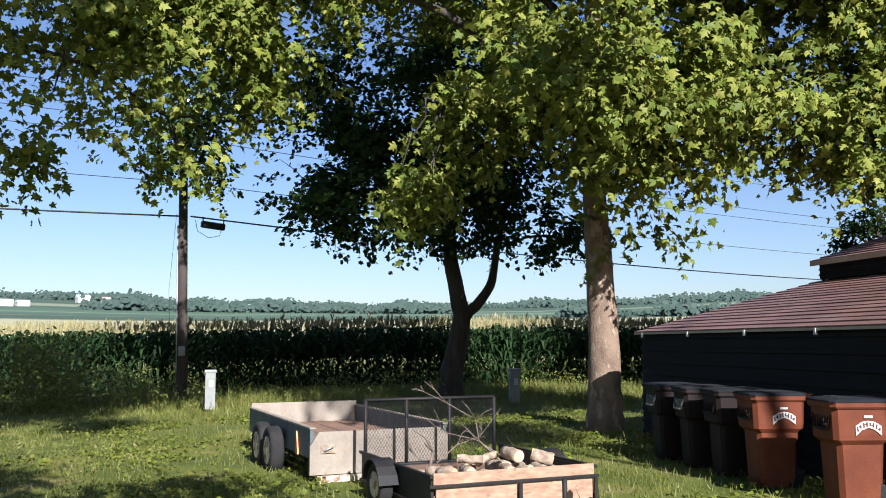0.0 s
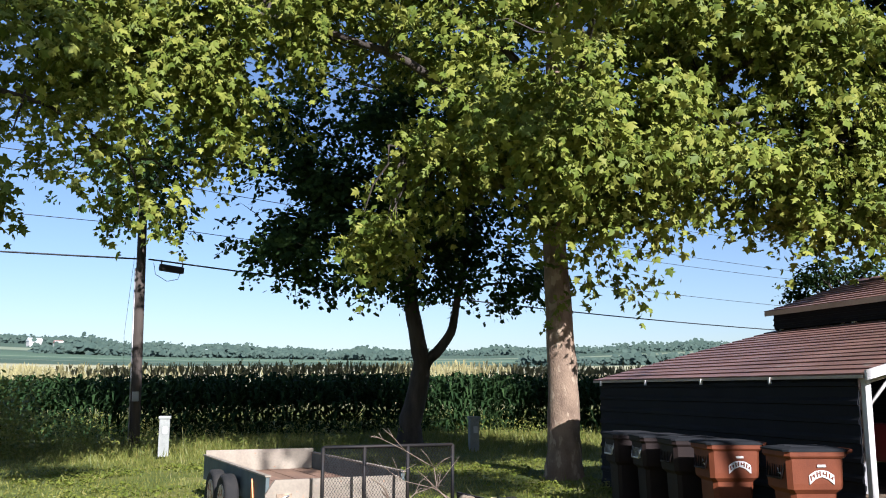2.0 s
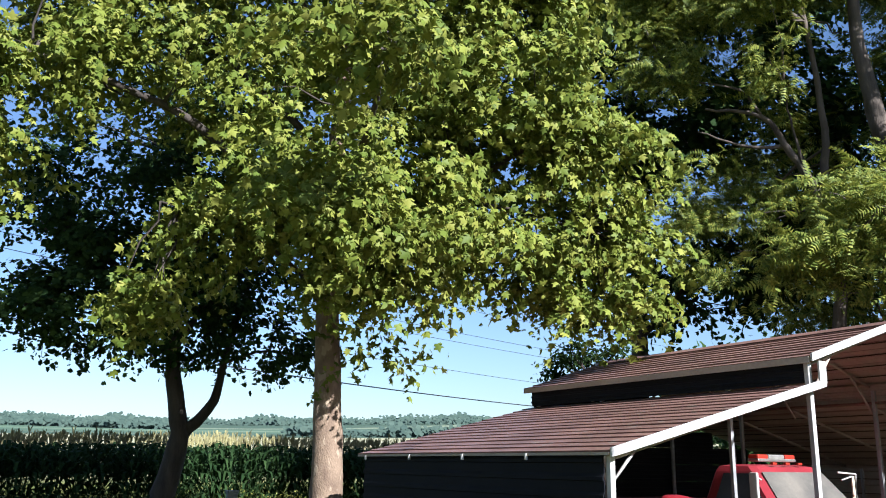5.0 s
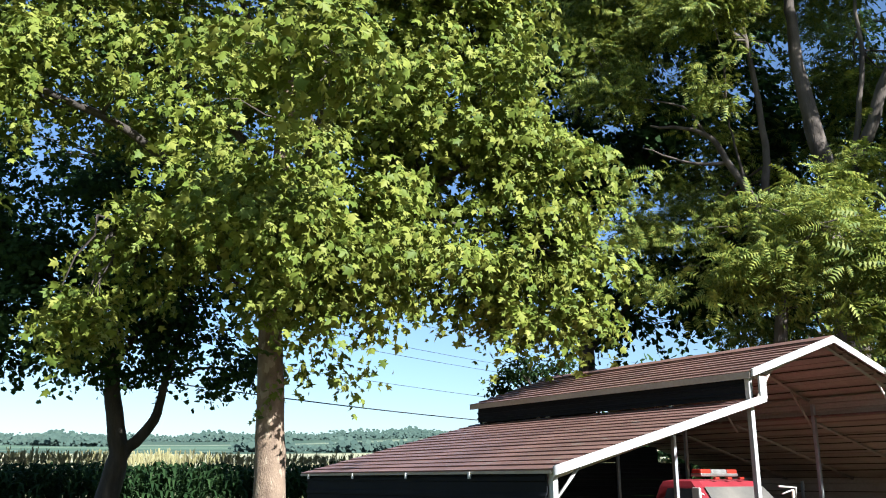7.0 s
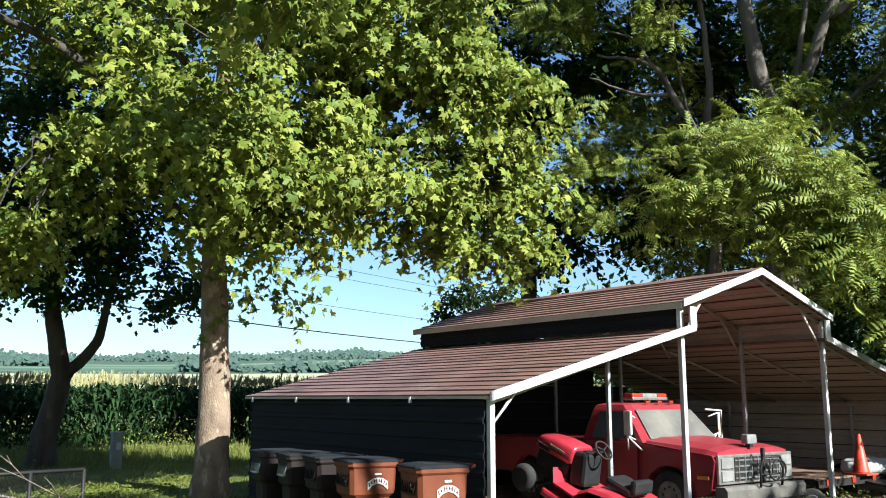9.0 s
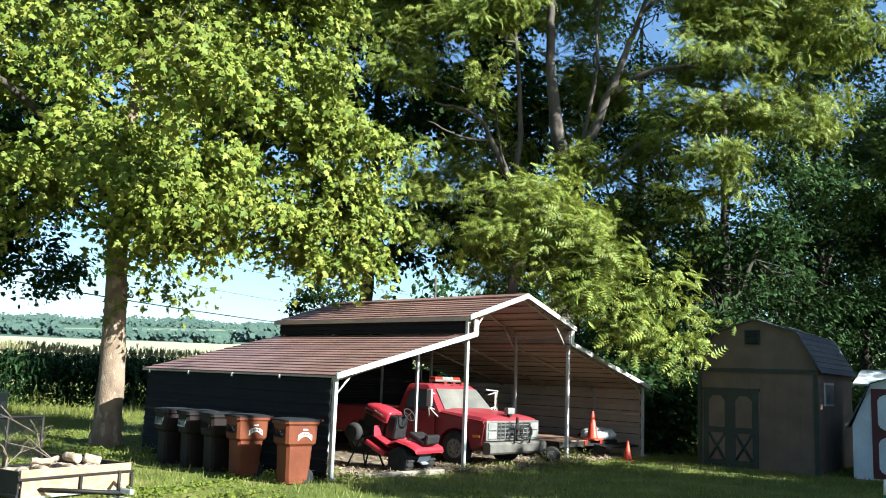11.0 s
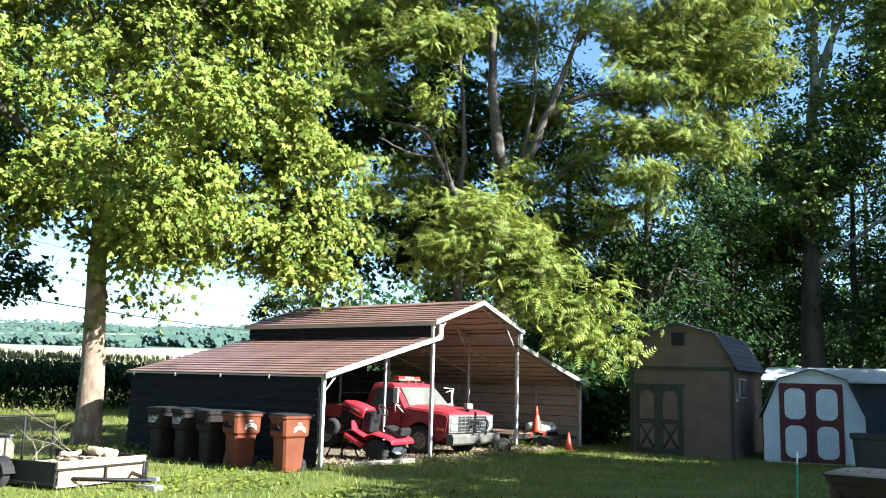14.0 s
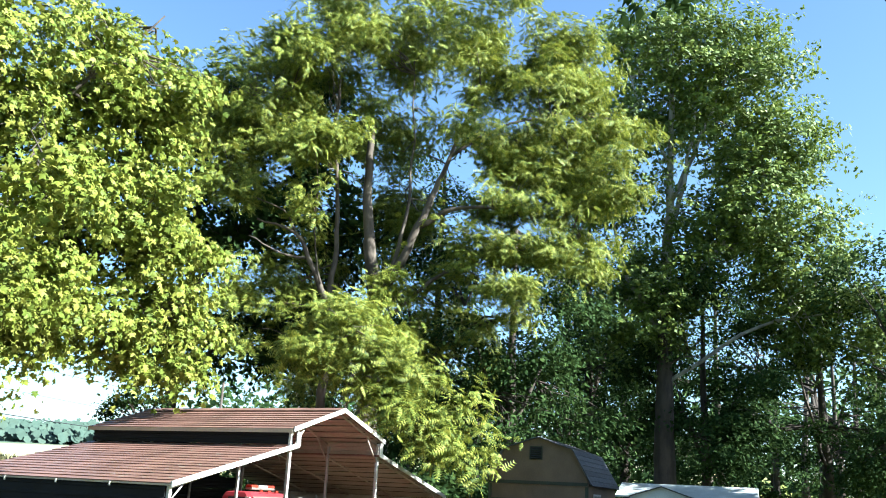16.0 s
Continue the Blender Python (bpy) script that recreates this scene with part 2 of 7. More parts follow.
def bm_lathe(bm, prof, centre, axis="z", n=20):
    """A turned body: radius and height pairs round an axis."""
    rings = []
    for r, h in prof:
        ring = []
        for k in range(n):
            a = 2 * math.pi * k / n
            u, v = r * math.cos(a), r * math.sin(a)
            q = {"z": (u, v, h), "x": (h, u, v), "y": (u, h, v)}[axis]
            ring.append(bm.verts.new((centre[0] + q[0], centre[1] + q[1], centre[2] + q[2])))
        rings.append(ring)
    for r, q in zip(rings, rings[1:]):
        for k in range(n):
            f = bm.faces.new((r[k], r[(k + 1) % n], q[(k + 1) % n], q[k])); f.smooth = True
    bm.faces.new(rings[0][::-1]); bm.faces.new(rings[-1])
    return bm


def bm_loft(bm, sections):
    """Skin over outlines with equal numbers of points, closed at both ends."""
    rings = [[bm.verts.new(p) for p in s] for s in sections]
    k = len(rings[0])
    for r, q in zip(rings, rings[1:]):
        for i in range(k):
            bm.faces.new((r[i], r[(i + 1) % k], q[(i + 1) % k], q[i]))
    bm.faces.new(rings[0][::-1]); bm.faces.new(rings[-1])
    return bm


def to_mesh(name, bm, material):
    bmesh.ops.recalc_face_normals(bm, faces=bm.faces[:])
    me = bpy.data.meshes.new(name)
    bm.to_mesh(me)
    bm.free()
    me.materials.append(material)
    return me


def part(name, bm, material, parent=None, label="", kind=""):
    ob = new(name, to_mesh(name, bm, material))
    ob.parent = parent
    return tagged(ob, label, kind=kind)


def single(name, bm, material, label, category, group="", kind="", m=None):
    ob = part(name, bm, material)
    if m is not None:
        ob.matrix_world = m
    return tagged(ob, label, category, group, kind)


def thing(name, label, category, m=None, group="", kind=""):
    ob = new(name)
    ob.empty_display_size = 0.2
    if m is not None:
        ob.matrix_basis = m
    return tagged(ob, label, category, group, kind)


def np_mesh(name, verts, faces, material):
    """A mesh from arrays; faces all with the same number of corners."""
    me = bpy.data.meshes.new(name)
    k = faces.shape[1]
    me.vertices.add(len(verts)); me.vertices.foreach_set("co", verts.astype(np.float32).ravel())
    me.loops.add(faces.size); me.loops.foreach_set("vertex_index", faces.astype(np.int32).ravel())
    me.polygons.add(len(faces)); me.polygons.foreach_set("loop_start", np.arange(0, faces.size, k, dtype=np.int32))
    me.update(calc_edges=True)
    me.materials.append(material)
    return me


def scatter(base_v, base_f, pos, rot, size):
    """Copies of a small outline at many places: rot is an array of 3 x 3 turns."""
    v = np.einsum("nij,kj->nki", rot, base_v) * size[:, None, None] + pos[:, None, :]
    f = base_f[None] + (np.arange(len(pos)) * len(base_v))[:, None, None]
    return v.reshape(-1, 3), f.reshape(-1, base_f.shape[1])


def frames_from(normal, ahead):
    """Turns whose third axis is the normal and whose second runs ahead."""
    z = normal / np.linalg.norm(normal, axis=1, keepdims=True)
    x = np.cross(ahead, z); x /= np.linalg.norm(x, axis=1, keepdims=True) + 1e-9
    y = np.cross(z, x)
    return np.stack([x, y, z], axis=2)


def ground_z(x, y):
    """Height of the yard: nearly level, falling a little to the west; far off it climbs to the hills."""
    base = 0.12 + 0.02 * np.clip(x, -15, 0) + 0.025 * np.sin(x * 0.7 + 1) * np.cos(y * 0.55)
    d = np.hypot(x + 6, y + 8)
    far = np.clip((d - 70) / 480, 0, 1)
    hill = 27 * far ** 1.25 + 3.0 * far * np.sin(x * 0.011 + 0.6) * np.cos(y * 0.006) + 5 * np.clip((d - 520) / 500, 0, 1)
    front = np.clip((y - 20) / 60, 0, 1)
    return base + hill * front


M_TWIG = mat("dead_twig", (0.2, 0.15, 0.105), 0.9, col2=(0.12, 0.09, 0.065), scale=12, bump=0.3)

# ---- ground: one sheet to the horizon ----
def build_ground():
    xs = np.concatenate([np.linspace(-1400, -60, 28)[:-1], np.linspace(-60, 80, 141), np.linspace(80, 1400, 28)[1:]])
    ys = np.concatenate([np.linspace(-500, -40, 10)[:-1], np.linspace(-40, 60, 101), np.linspace(60, 1500, 60)[1:]])
    gx, gy = np.meshgrid(xs, ys)
    gz = ground_z(gx, gy)
    v = np.stack([gx, gy, gz], 2).reshape(-1, 3)
    a = (np.arange(len(ys) - 1)[:, None] * len(xs) + np.arange(len(xs) - 1)[None]).ravel()
    f = np.stack([a, a + 1, a + 1 + len(xs), a + len(xs)], 1)
    m = bpy.data.materials.new("ground_cover")
    m.use_nodes = True
    n, l = m.node_tree.nodes, m.node_tree.links
    b = n["Principled BSDF"]; b.inputs["Roughness"].default_value = 0.95; b.inputs["Specular IOR Level"].default_value = 0.2
    geo = n.new("ShaderNodeNewGeometry")
    sep = n.new("ShaderNodeSeparateXYZ"); l.new(geo.outputs["Position"], sep.inputs[0])
    def noise(scale, detail=4, vec=None):
        t = n.new("ShaderNodeTexNoise"); t.inputs["Scale"].default_value = scale; t.inputs["Detail"].default_value = detail
        l.new(vec or geo.outputs["Position"], t.inputs[0]); return t.outputs[0]
    def ramp(src, stops):
        r = n.new("ShaderNodeValToRGB"); el = r.color_ramp.elements
        el[0].position, el[0].color = stops[0][0], (*stops[0][1], 1)
        el[1].position, el[1].color = stops[-1][0], (*stops[-1][1], 1)
        for p, c in stops[1:-1]:
            e = el.new(p); e.color = (*c, 1)
        l.new(src, r.inputs[0]); return r.outputs[0]
    lawn = ramp(noise(0.9, 6), [(0.3, (0.065, 0.085, 0.014)), (0.5, (0.1, 0.12, 0.02)), (0.62, (0.14, 0.145, 0.03)), (0.75, (0.22, 0.185, 0.075))])
    mp = n.new("ShaderNodeMapping"); mp.inputs["Scale"].default_value = (0.004, 0.02, 0.0); mp.inputs["Rotation"].default_value = (0, 0, 0.25)
    l.new(geo.outputs["Position"], mp.inputs[0])
    far_y = n.new("ShaderNodeMath"); far_y.operation = 'MULTIPLY_ADD'; far_y.inputs[1].default_value = 90.0
    l.new(noise(1.0, 2, mp.outputs[0]), far_y.inputs[0]); l.new(sep.outputs[1], far_y.inputs[2])
    unit = n.new("ShaderNodeMapRange"); unit.inputs[1].default_value, unit.inputs[2].default_value = 0, 700
    l.new(far_y.outputs[0], unit.inputs[0])
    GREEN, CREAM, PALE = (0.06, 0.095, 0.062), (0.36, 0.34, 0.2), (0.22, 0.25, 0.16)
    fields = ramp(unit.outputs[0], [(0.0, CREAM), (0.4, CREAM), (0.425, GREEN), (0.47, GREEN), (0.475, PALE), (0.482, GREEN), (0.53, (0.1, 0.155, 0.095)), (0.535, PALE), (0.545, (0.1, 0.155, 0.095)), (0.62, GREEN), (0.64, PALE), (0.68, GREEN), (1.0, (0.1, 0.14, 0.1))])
    near = n.new("ShaderNodeMapRange"); near.inputs[1].default_value, near.inputs[2].default_value = 60, 90
    l.new(sep.outputs[1], near.inputs[0])
    mx = n.new("ShaderNodeMix"); mx.data_type = 'RGBA'
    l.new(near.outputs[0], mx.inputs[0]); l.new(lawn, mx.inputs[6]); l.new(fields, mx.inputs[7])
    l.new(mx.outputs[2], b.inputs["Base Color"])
    bp = n.new("ShaderNodeBump"); bp.inputs["Strength"].default_value = 0.5; bp.inputs["Distance"].default_value = 0.05
    l.new(noise(25, 3), bp.inputs["Height"]); l.new(bp.outputs[0], b.inputs["Normal"])
    me = np_mesh("ground", v, f, m)
    tagged(new("ground", me), "mown lawn running out to fields and distant hills", "ground", kind="structure")


def build_grass():
    """Mown blades on the lawn, longer ones along the unmown edge."""
    rng = np.random.default_rng(4)
    n = 210000
    x = rng.uniform(-16, 16, n); y = rng.uniform(-11, 24, n)
    keep = ~((x > 0.1) & (x < 10.9) & (y > -0.1 + 0.25 * np.sin(x * 2.1)) & (y < 6.6))
    lawn_gap = np.sin(x * 1.3 + 2) * np.cos(y * 1.1) + 0.6 * np.sin(x * 3.1 - y * 2.3)
    keep &= rng.random(n) < np.clip(0.75 + 0.35 * lawn_gap, 0.3, 1)
    x, y = x[keep], y[keep]
    n = len(x)
    tall = np.clip((y - 15 + 2.5 * np.sin(x * 0.6)) / 6, 0, 1)
    h = rng.uniform(0.05, 0.11, n) * (1 + 3.2 * tall * rng.random(n)) * (1 + (rng.random(n) < 0.03) * 1.2)
    w = rng.uniform(0.006, 0.012, n) * (1 + tall)
    a = rng.uniform(0, 2 * np.pi, n)
    lean = rng.uniform(0.1, 0.8, n) * h
    b = rng.uniform(0, 2 * np.pi, n)
    z = ground_z(x, y) - 0.01
    p = np.stack([x, y, z], 1)
    side = np.stack([np.cos(a), np.sin(a), 0 * a], 1) * w[:, None]
    top = p + np.stack([np.cos(b) * lean, np.sin(b) * lean, h], 1)
    v = np.stack([p - side, p + side, top], 1).reshape(-1, 3)
    f = np.arange(3 * n).reshape(-1, 3)
    tagged(new("grass", np_mesh("grass", v, f, M_GRASS)), "short green lawn grass, longer along the field edge", "grass", kind="stuff")


def build_corn():
    """Rows of corn: stalks, arching leaves and pale tassels."""
    rng = np.random.default_rng(8)
    V, F, TV, TF = [], [], [], []
    nv = nt = 0
    rows = [27.0 + 0.76 * i for i in range(9)] + [34 + 1.5 * i for i in range(10)]
    for ri, ry in enumerate(rows):
        step = 0.19 if ri < 4 else 0.3 if ri < 9 else 0.5
        px = np.arange(-27, 34, step)
        for x in px:
            x += rng.normal(0, 0.04); y = ry + rng.normal(0, 0.06) - 0.05 * (x + 5)
            gz = float(ground_z(np.float64(x), np.float64(y)))
            h = rng.normal(2.42, 0.1)
            lean = rng.normal(0, 0.05, 2)
            if ri < 4:
                for k in range(3):
                    a = 2.1 * k
                    V.append([(x + 0.014 * math.cos(a), y + 0.014 * math.sin(a), gz), (x + 0.014 * math.cos(a + 2.1), y + 0.014 * math.sin(a + 2.1), gz),
                              (x + lean[0] + 0.006, y + lean[1], gz + h), (x + lean[0], y + lean[1], gz + h)])
                    F.append([nv, nv + 1, nv + 2, nv + 3]); nv += 4
            plane = rng.uniform(0, math.pi)
            leaves = 11 if ri < 3 else 7 if ri < 9 else 4
            for k in range(leaves):
                t = (0.04 + 0.92 * k / leaves) if ri < 3 else (0.45 + 0.52 * k / leaves)
                a = plane + math.pi * (k % 2) + rng.normal(0, 0.35)
                ln = rng.uniform(0.5, 0.85) * (1.1 - 0.35 * t)
                dx, dy = math.cos(a), math.sin(a)
                sx, sy = -dy, dx
                bx, by, bz = x + lean[0] * t, y + lean[1] * t, gz + h * t
                prev = None
                for q, (along, up, w) in enumerate(((0, 0, 0.03), (0.35, 0.3, 0.07), (0.75, 0.22, 0.055), (1.0, -0.08 - 0.25 * rng.random(), 0.008))):
                    c = (bx + dx * ln * along, by + dy * ln * along, bz + up * ln)
                    cur = [(c[0] - sx * w, c[1] - sy * w, c[2]), (c[0] + sx * w, c[1] + sy * w, c[2])]
                    if prev:
                        V.append([prev[0], prev[1], cur[1], cur[0]]); F.append([nv, nv + 1, nv + 2, nv + 3]); nv += 4
                    prev = cur
            for k in range(6 if ri < 9 else 4):
                a = rng.uniform(0, 6.28); r = 0.1 * rng.random() + (0.02 if k else 0)
                b0 = (x + lean[0], y + lean[1], gz + h - 0.03)
                tip = (b0[0] + r * math.cos(a), b0[1] + r * math.sin(a), b0[2] + rng.uniform(0.2, 0.36))
                mid = ((b0[0] + tip[0]) / 2, (b0[1] + tip[1]) / 2, (b0[2] + tip[2]) / 2 + 0.03)
                ww = 0.012
                TV.append([(b0[0] - ww, b0[1], b0[2]), (b0[0] + ww, b0[1], b0[2]), (tip[0] + ww, tip[1], tip[2]), (tip[0] - ww, tip[1], tip[2])])
                TF.append([nt, nt + 1, nt + 2, nt + 3]); nt += 4
    field = thing("corn_field", "tall green field corn with pale tassels at the edge of the yard", "corn", kind="stuff")
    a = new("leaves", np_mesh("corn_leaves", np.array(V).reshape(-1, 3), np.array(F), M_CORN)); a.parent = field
    b = new("tassels", np_mesh("corn_tassels", np.array(TV).reshape(-1, 3), np.array(TF), M_TASSEL)); b.parent = field
    tagged(a, kind="stuff"); tagged(b, "pale yellow tassels", kind="stuff")


build_ground()
build_grass()
build_corn()

# ---- open barn-style carport ----
EAVE, LEAN_TOP, MID_EAVE, RIDGE = 1.95, 2.92, 3.27, 3.9
DEPTH, BAY, FULL, FLOOR = 6.4, 3.66, 10.97, 0.12
FY0 = -0.12


def ribbed(length, ribs=4, rib=0.03, thick=0.012):
    """Outline across one sheet with upright ribs, laid flat from 0 to length."""
    top = []
    step = length / ribs
    for i in range(ribs):
        u = i * step
        top += [(u, 0), (u + step * 0.55, 0), (u + step * 0.6, rib), (u + step * 0.8, rib), (u + step * 0.99, 0)]
    top.append((length, 0))
    return top + [(u, h - thick) for u, h in reversed(top)]


def sheet(name, p0, p1, y0, y1, material, parent, ribs=4, rib=0.03):
    """A ribbed sheet whose ribs run along y, from p0 to p1 in the x-z plane; the ribs stand to the left of that way."""
    dx, dz = p1[0] - p0[0], p1[1] - p0[1]
    ln = math.hypot(dx, dz)
    ux, uz = dx / ln, dz / ln
    poly = [(p0[0] + u * ux - h * uz, p0[1] + u * uz + h * ux) for u, h in ribbed(ln, ribs, rib)]
    return part(name, bm_prism(bmesh.new(), poly, "y", y0, y1), material, parent)


def slope(name, p0, p1, parent, material, y0, y1, sheets, rib=0.03):
    for i in range(sheets):
        a, b = i / sheets, (i + 1) / sheets
        q0 = (p0[0] + (p1[0] - p0[0]) * a, p0[1] + (p1[1] - p0[1]) * a + 0.004 * (i % 2))
        q1 = (p0[0] + (p1[0] - p0[0]) * b, p0[1] + (p1[1] - p0[1]) * b + 0.004 * (i % 2))
        sheet(name, q0, q1, y0, y1, material, parent, rib=rib)


carport = thing("carport", "open brown steel carport with raised centre bay and white front trim", "carport", kind="structure")
roof = new("roof"); roof.parent = carport


def stepped_slope(low, high, courses, y0, y1):
    """Steel roofing pressed into level steps: each course is a tread with a short riser on its lower side."""
    for i in range(courses):
        xa, za = (low[k] + (high[k] - low[k]) * i / courses for k in (0, 1))
        xb, zb = (low[k] + (high[k] - low[k]) * (i + 1) / courses for k in (0, 1))
        dz = (zb - za)
        s = 1 if xb > xa else -1
        wob = 0.003 * math.sin(i * 2.3)
        poly = [(xa, za), (xa - s * 0.012, za + dz * 0.38 + wob), (xb + s * 0.012, zb + 0.012), (xb + s * 0.012, zb - 0.02), (xa + s * 0.03, za - 0.006)]
        part("roof_panel", bm_prism(bmesh.new(), poly, "y", y0 + 0.012 * math.sin(i * 1.7), y1 + 0.02 * math.sin(i * 3.1)), M_ROOF, roof)


RY0, RY1 = FY0 - 0.02, DEPTH + 0.14
stepped_slope((-0.06, EAVE), (BAY + 0.06, LEAN_TOP), 16, RY0, RY1)
stepped_slope((FULL + 0.06, EAVE), (FULL - BAY - 0.06, LEAN_TOP), 16, RY0, RY1)
stepped_slope((BAY - 0.14, MID_EAVE), (FULL / 2, RIDGE), 9, RY0, RY1)
stepped_slope((FULL - BAY + 0.14, MID_EAVE), (FULL / 2, RIDGE), 9, RY0, RY1)
part("ridge_cap", bm_prism(bmesh.new(), [(FULL / 2 - 0.2, RIDGE - 0.025), (FULL / 2, RIDGE + 0.05), (FULL / 2 + 0.2, RIDGE - 0.025), (FULL / 2 + 0.2, RIDGE - 0.015), (FULL / 2, RIDGE + 0.06), (FULL / 2 - 0.2, RIDGE - 0.015)], "y", FY0 - 0.03, DEPTH + 0.15), M_ROOF, roof)
# pale ceiling face under each slope
for nm, p0, p1 in (("ceiling_panel", (0.02, EAVE - 0.03), (BAY, LEAN_TOP - 0.03)), ("ceiling_panel", (FULL - BAY, LEAN_TOP - 0.03), (FULL - 0.02, EAVE - 0.03)),
                   ("ceiling_panel", (BAY - 0.1, MID_EAVE - 0.03), (FULL / 2, RIDGE - 0.03)), ("ceiling_panel", (FULL / 2, RIDGE - 0.03), (FULL - BAY + 0.1, MID_EAVE - 0.03))):
    slope(nm, p0, p1, roof, M_INNER, FY0 + 0.05, DEPTH + 0.08, 3 if abs(p1[0] - p0[0]) > 2.5 else 2, rib=0.028)


def wall_sheets(name, x, z0, z1, y0, y1, side, material, rows, ribs=3, rib=0.022):
    """Upright ribbed cladding along y at x; ribs face to the side given."""
    for i in range(rows):
        a, b = z0 + (z1 - z0) * i / rows, z0 + (z1 - z0) * (i + 1) / rows
        if side < 0:
            sheet(name, (x, a), (x, b), y0, y1, material, carport, ribs=ribs, rib=rib)
        else:
            sheet(name, (x, b), (x, a), y0, y1, material, carport, ribs=ribs, rib=rib)


wall_sheets("wall_panel", 0.0, FLOOR - 0.02, EAVE - 0.03, 0.05, DEPTH, -1, M_WALL, 3)
wall_sheets("wall_panel", 0.03, FLOOR, EAVE - 0.05, 0.08, DEPTH - 0.05, 1, M_GREYWALL, 3)
wall_sheets("wall_panel", FULL, FLOOR - 0.02, EAVE - 0.03, 0.05, DEPTH, 1, M_WALL, 3)
wall_sheets("wall_panel", FULL - 0.03, FLOOR, EAVE - 0.05, 0.08, DEPTH - 0.05, -1, M_INNER, 6, 1, 0.03)
wall_sheets("wall_panel", BAY - 0.05, LEAN_TOP + 0.02, MID_EAVE - 0.02, 0.0, DEPTH, -1, M_WALL, 1)
wall_sheets("wall_panel", FULL - BAY + 0.05, LEAN_TOP + 0.02, MID_EAVE - 0.02, 0.0, DEPTH, 1, M_WALL, 1)
wall_sheets("wall_panel", FULL - BAY + 0.02, LEAN_TOP + 0.02, MID_EAVE - 0.02, 0.02, DEPTH - 0.05, -1, M_INNER, 1)


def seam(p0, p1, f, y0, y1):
    """A dark strip drawn as the shade line of a rib or overlap, a fraction f of the way from p0 to p1 in the x-z plane,
    running along y.
    """
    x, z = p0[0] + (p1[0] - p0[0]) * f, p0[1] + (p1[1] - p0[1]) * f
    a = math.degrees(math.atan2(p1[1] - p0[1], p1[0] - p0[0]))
    part("seam", bm_box(bmesh.new(), (x, (y0 + y1) / 2, z), (0.016, y1 - y0, 0.014), ry=-a), M_RIB_SHADE, carport)


# dark brown strips stand in for shading along the panel ribs
M_RIB_SHADE = mat("rib_shade", (0.06, 0.045, 0.035), 0.9)
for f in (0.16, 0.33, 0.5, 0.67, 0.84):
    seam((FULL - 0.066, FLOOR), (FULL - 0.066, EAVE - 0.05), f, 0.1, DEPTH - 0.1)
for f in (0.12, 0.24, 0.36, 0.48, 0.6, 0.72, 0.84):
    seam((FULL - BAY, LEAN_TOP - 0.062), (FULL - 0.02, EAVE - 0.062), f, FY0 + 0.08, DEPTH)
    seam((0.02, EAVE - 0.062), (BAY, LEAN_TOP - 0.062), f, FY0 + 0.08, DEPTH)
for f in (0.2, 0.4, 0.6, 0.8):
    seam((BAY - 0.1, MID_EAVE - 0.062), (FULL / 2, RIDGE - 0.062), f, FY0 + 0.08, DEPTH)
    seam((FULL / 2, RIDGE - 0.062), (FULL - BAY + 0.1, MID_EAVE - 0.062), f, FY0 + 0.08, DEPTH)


def back_panel(x0, x1, z0, z1, material):
    """A gable strip across the back, its ribs level."""
    poly = [(DEPTH - h, z0 + u) for u, h in ribbed(z1 - z0, 4, 0.02)]
    part("back_panel", bm_prism(bmesh.new(), poly, "x", x0, x1), material, carport)


for i in range(3):
    back_panel(0.08, BAY - 0.04, 0.85 + 0.35 * i, 0.85 + 0.35 * i + 0.345, M_BLUEST)
for i in range(4):
    zz = 1.9 + 0.35 * i
    x0 = max(0.1, (zz + 0.345 - EAVE) / (LEAN_TOP - EAVE) * BAY + 0.12)
    if zz + 0.35 < LEAN_TOP + 0.05:
        back_panel(x0, BAY - 0.04, zz, min(zz + 0.345, LEAN_TOP), M_INNER)
for i in range(9):
    back_panel(BAY, FULL - BAY, FLOOR + 0.35 * i, FLOOR + 0.35 * i + 0.345, M_WALL)
for i in range(5):
    back_panel(FULL - BAY + 0.02, FULL - 0.05, FLOOR + 0.35 * i, FLOOR + 0.35 * i + 0.345, M_WALL)
back_panel(FULL - BAY + 0.02, FULL - 1.3, FLOOR + 1.75, FLOOR + 2.1, M_WALL)
back_panel(FULL - BAY + 0.02, FULL - 2.4, FLOOR + 2.1, FLOOR + 2.45, M_WALL)


def post(x, y, top, r=0.032, material=M_WHITE, base=True):
    bm = bm_box(bmesh.new(), (x, y, (FLOOR + top) / 2), (2 * r, 2 * r, top - FLOOR), bevel=0.006)
    if base:
        bm_box(bm, (x, y, FLOOR + 0.03), (0.16, 0.1, 0.05))
    part("post", bm, material, carport)


def strut(name, p, q, material, w=0.06):
    part(name, bm_tube(bmesh.new(), [p, q], [w / 2, w / 2], 4), material, carport)


for px, top in ((0.06, EAVE - 0.02), (BAY - 0.04, MID_EAVE - 0.05), (FULL - BAY + 0.04, MID_EAVE - 0.05), (FULL - 0.06, EAVE - 0.02)):
    post(px, 0.0, top, 0.036)
    for py in (1.5, 4.4, 6.32):
        ix = px + (0.09 if px == BAY - 0.04 else -0.09 if px == FULL - BAY + 0.04 else 0)
        post(ix, py, top - 0.1, 0.03, M_STEEL, base=False)
for sx, ex, sgn in ((0.06, 0.45, 1), (FULL - 0.06, FULL - 0.45, -1)):
    strut("brace", (sx, 0.0, EAVE - 0.35), (ex, 0.0, EAVE + abs(ex - sx) * 0.26 - 0.05), M_WHITE, 0.04)
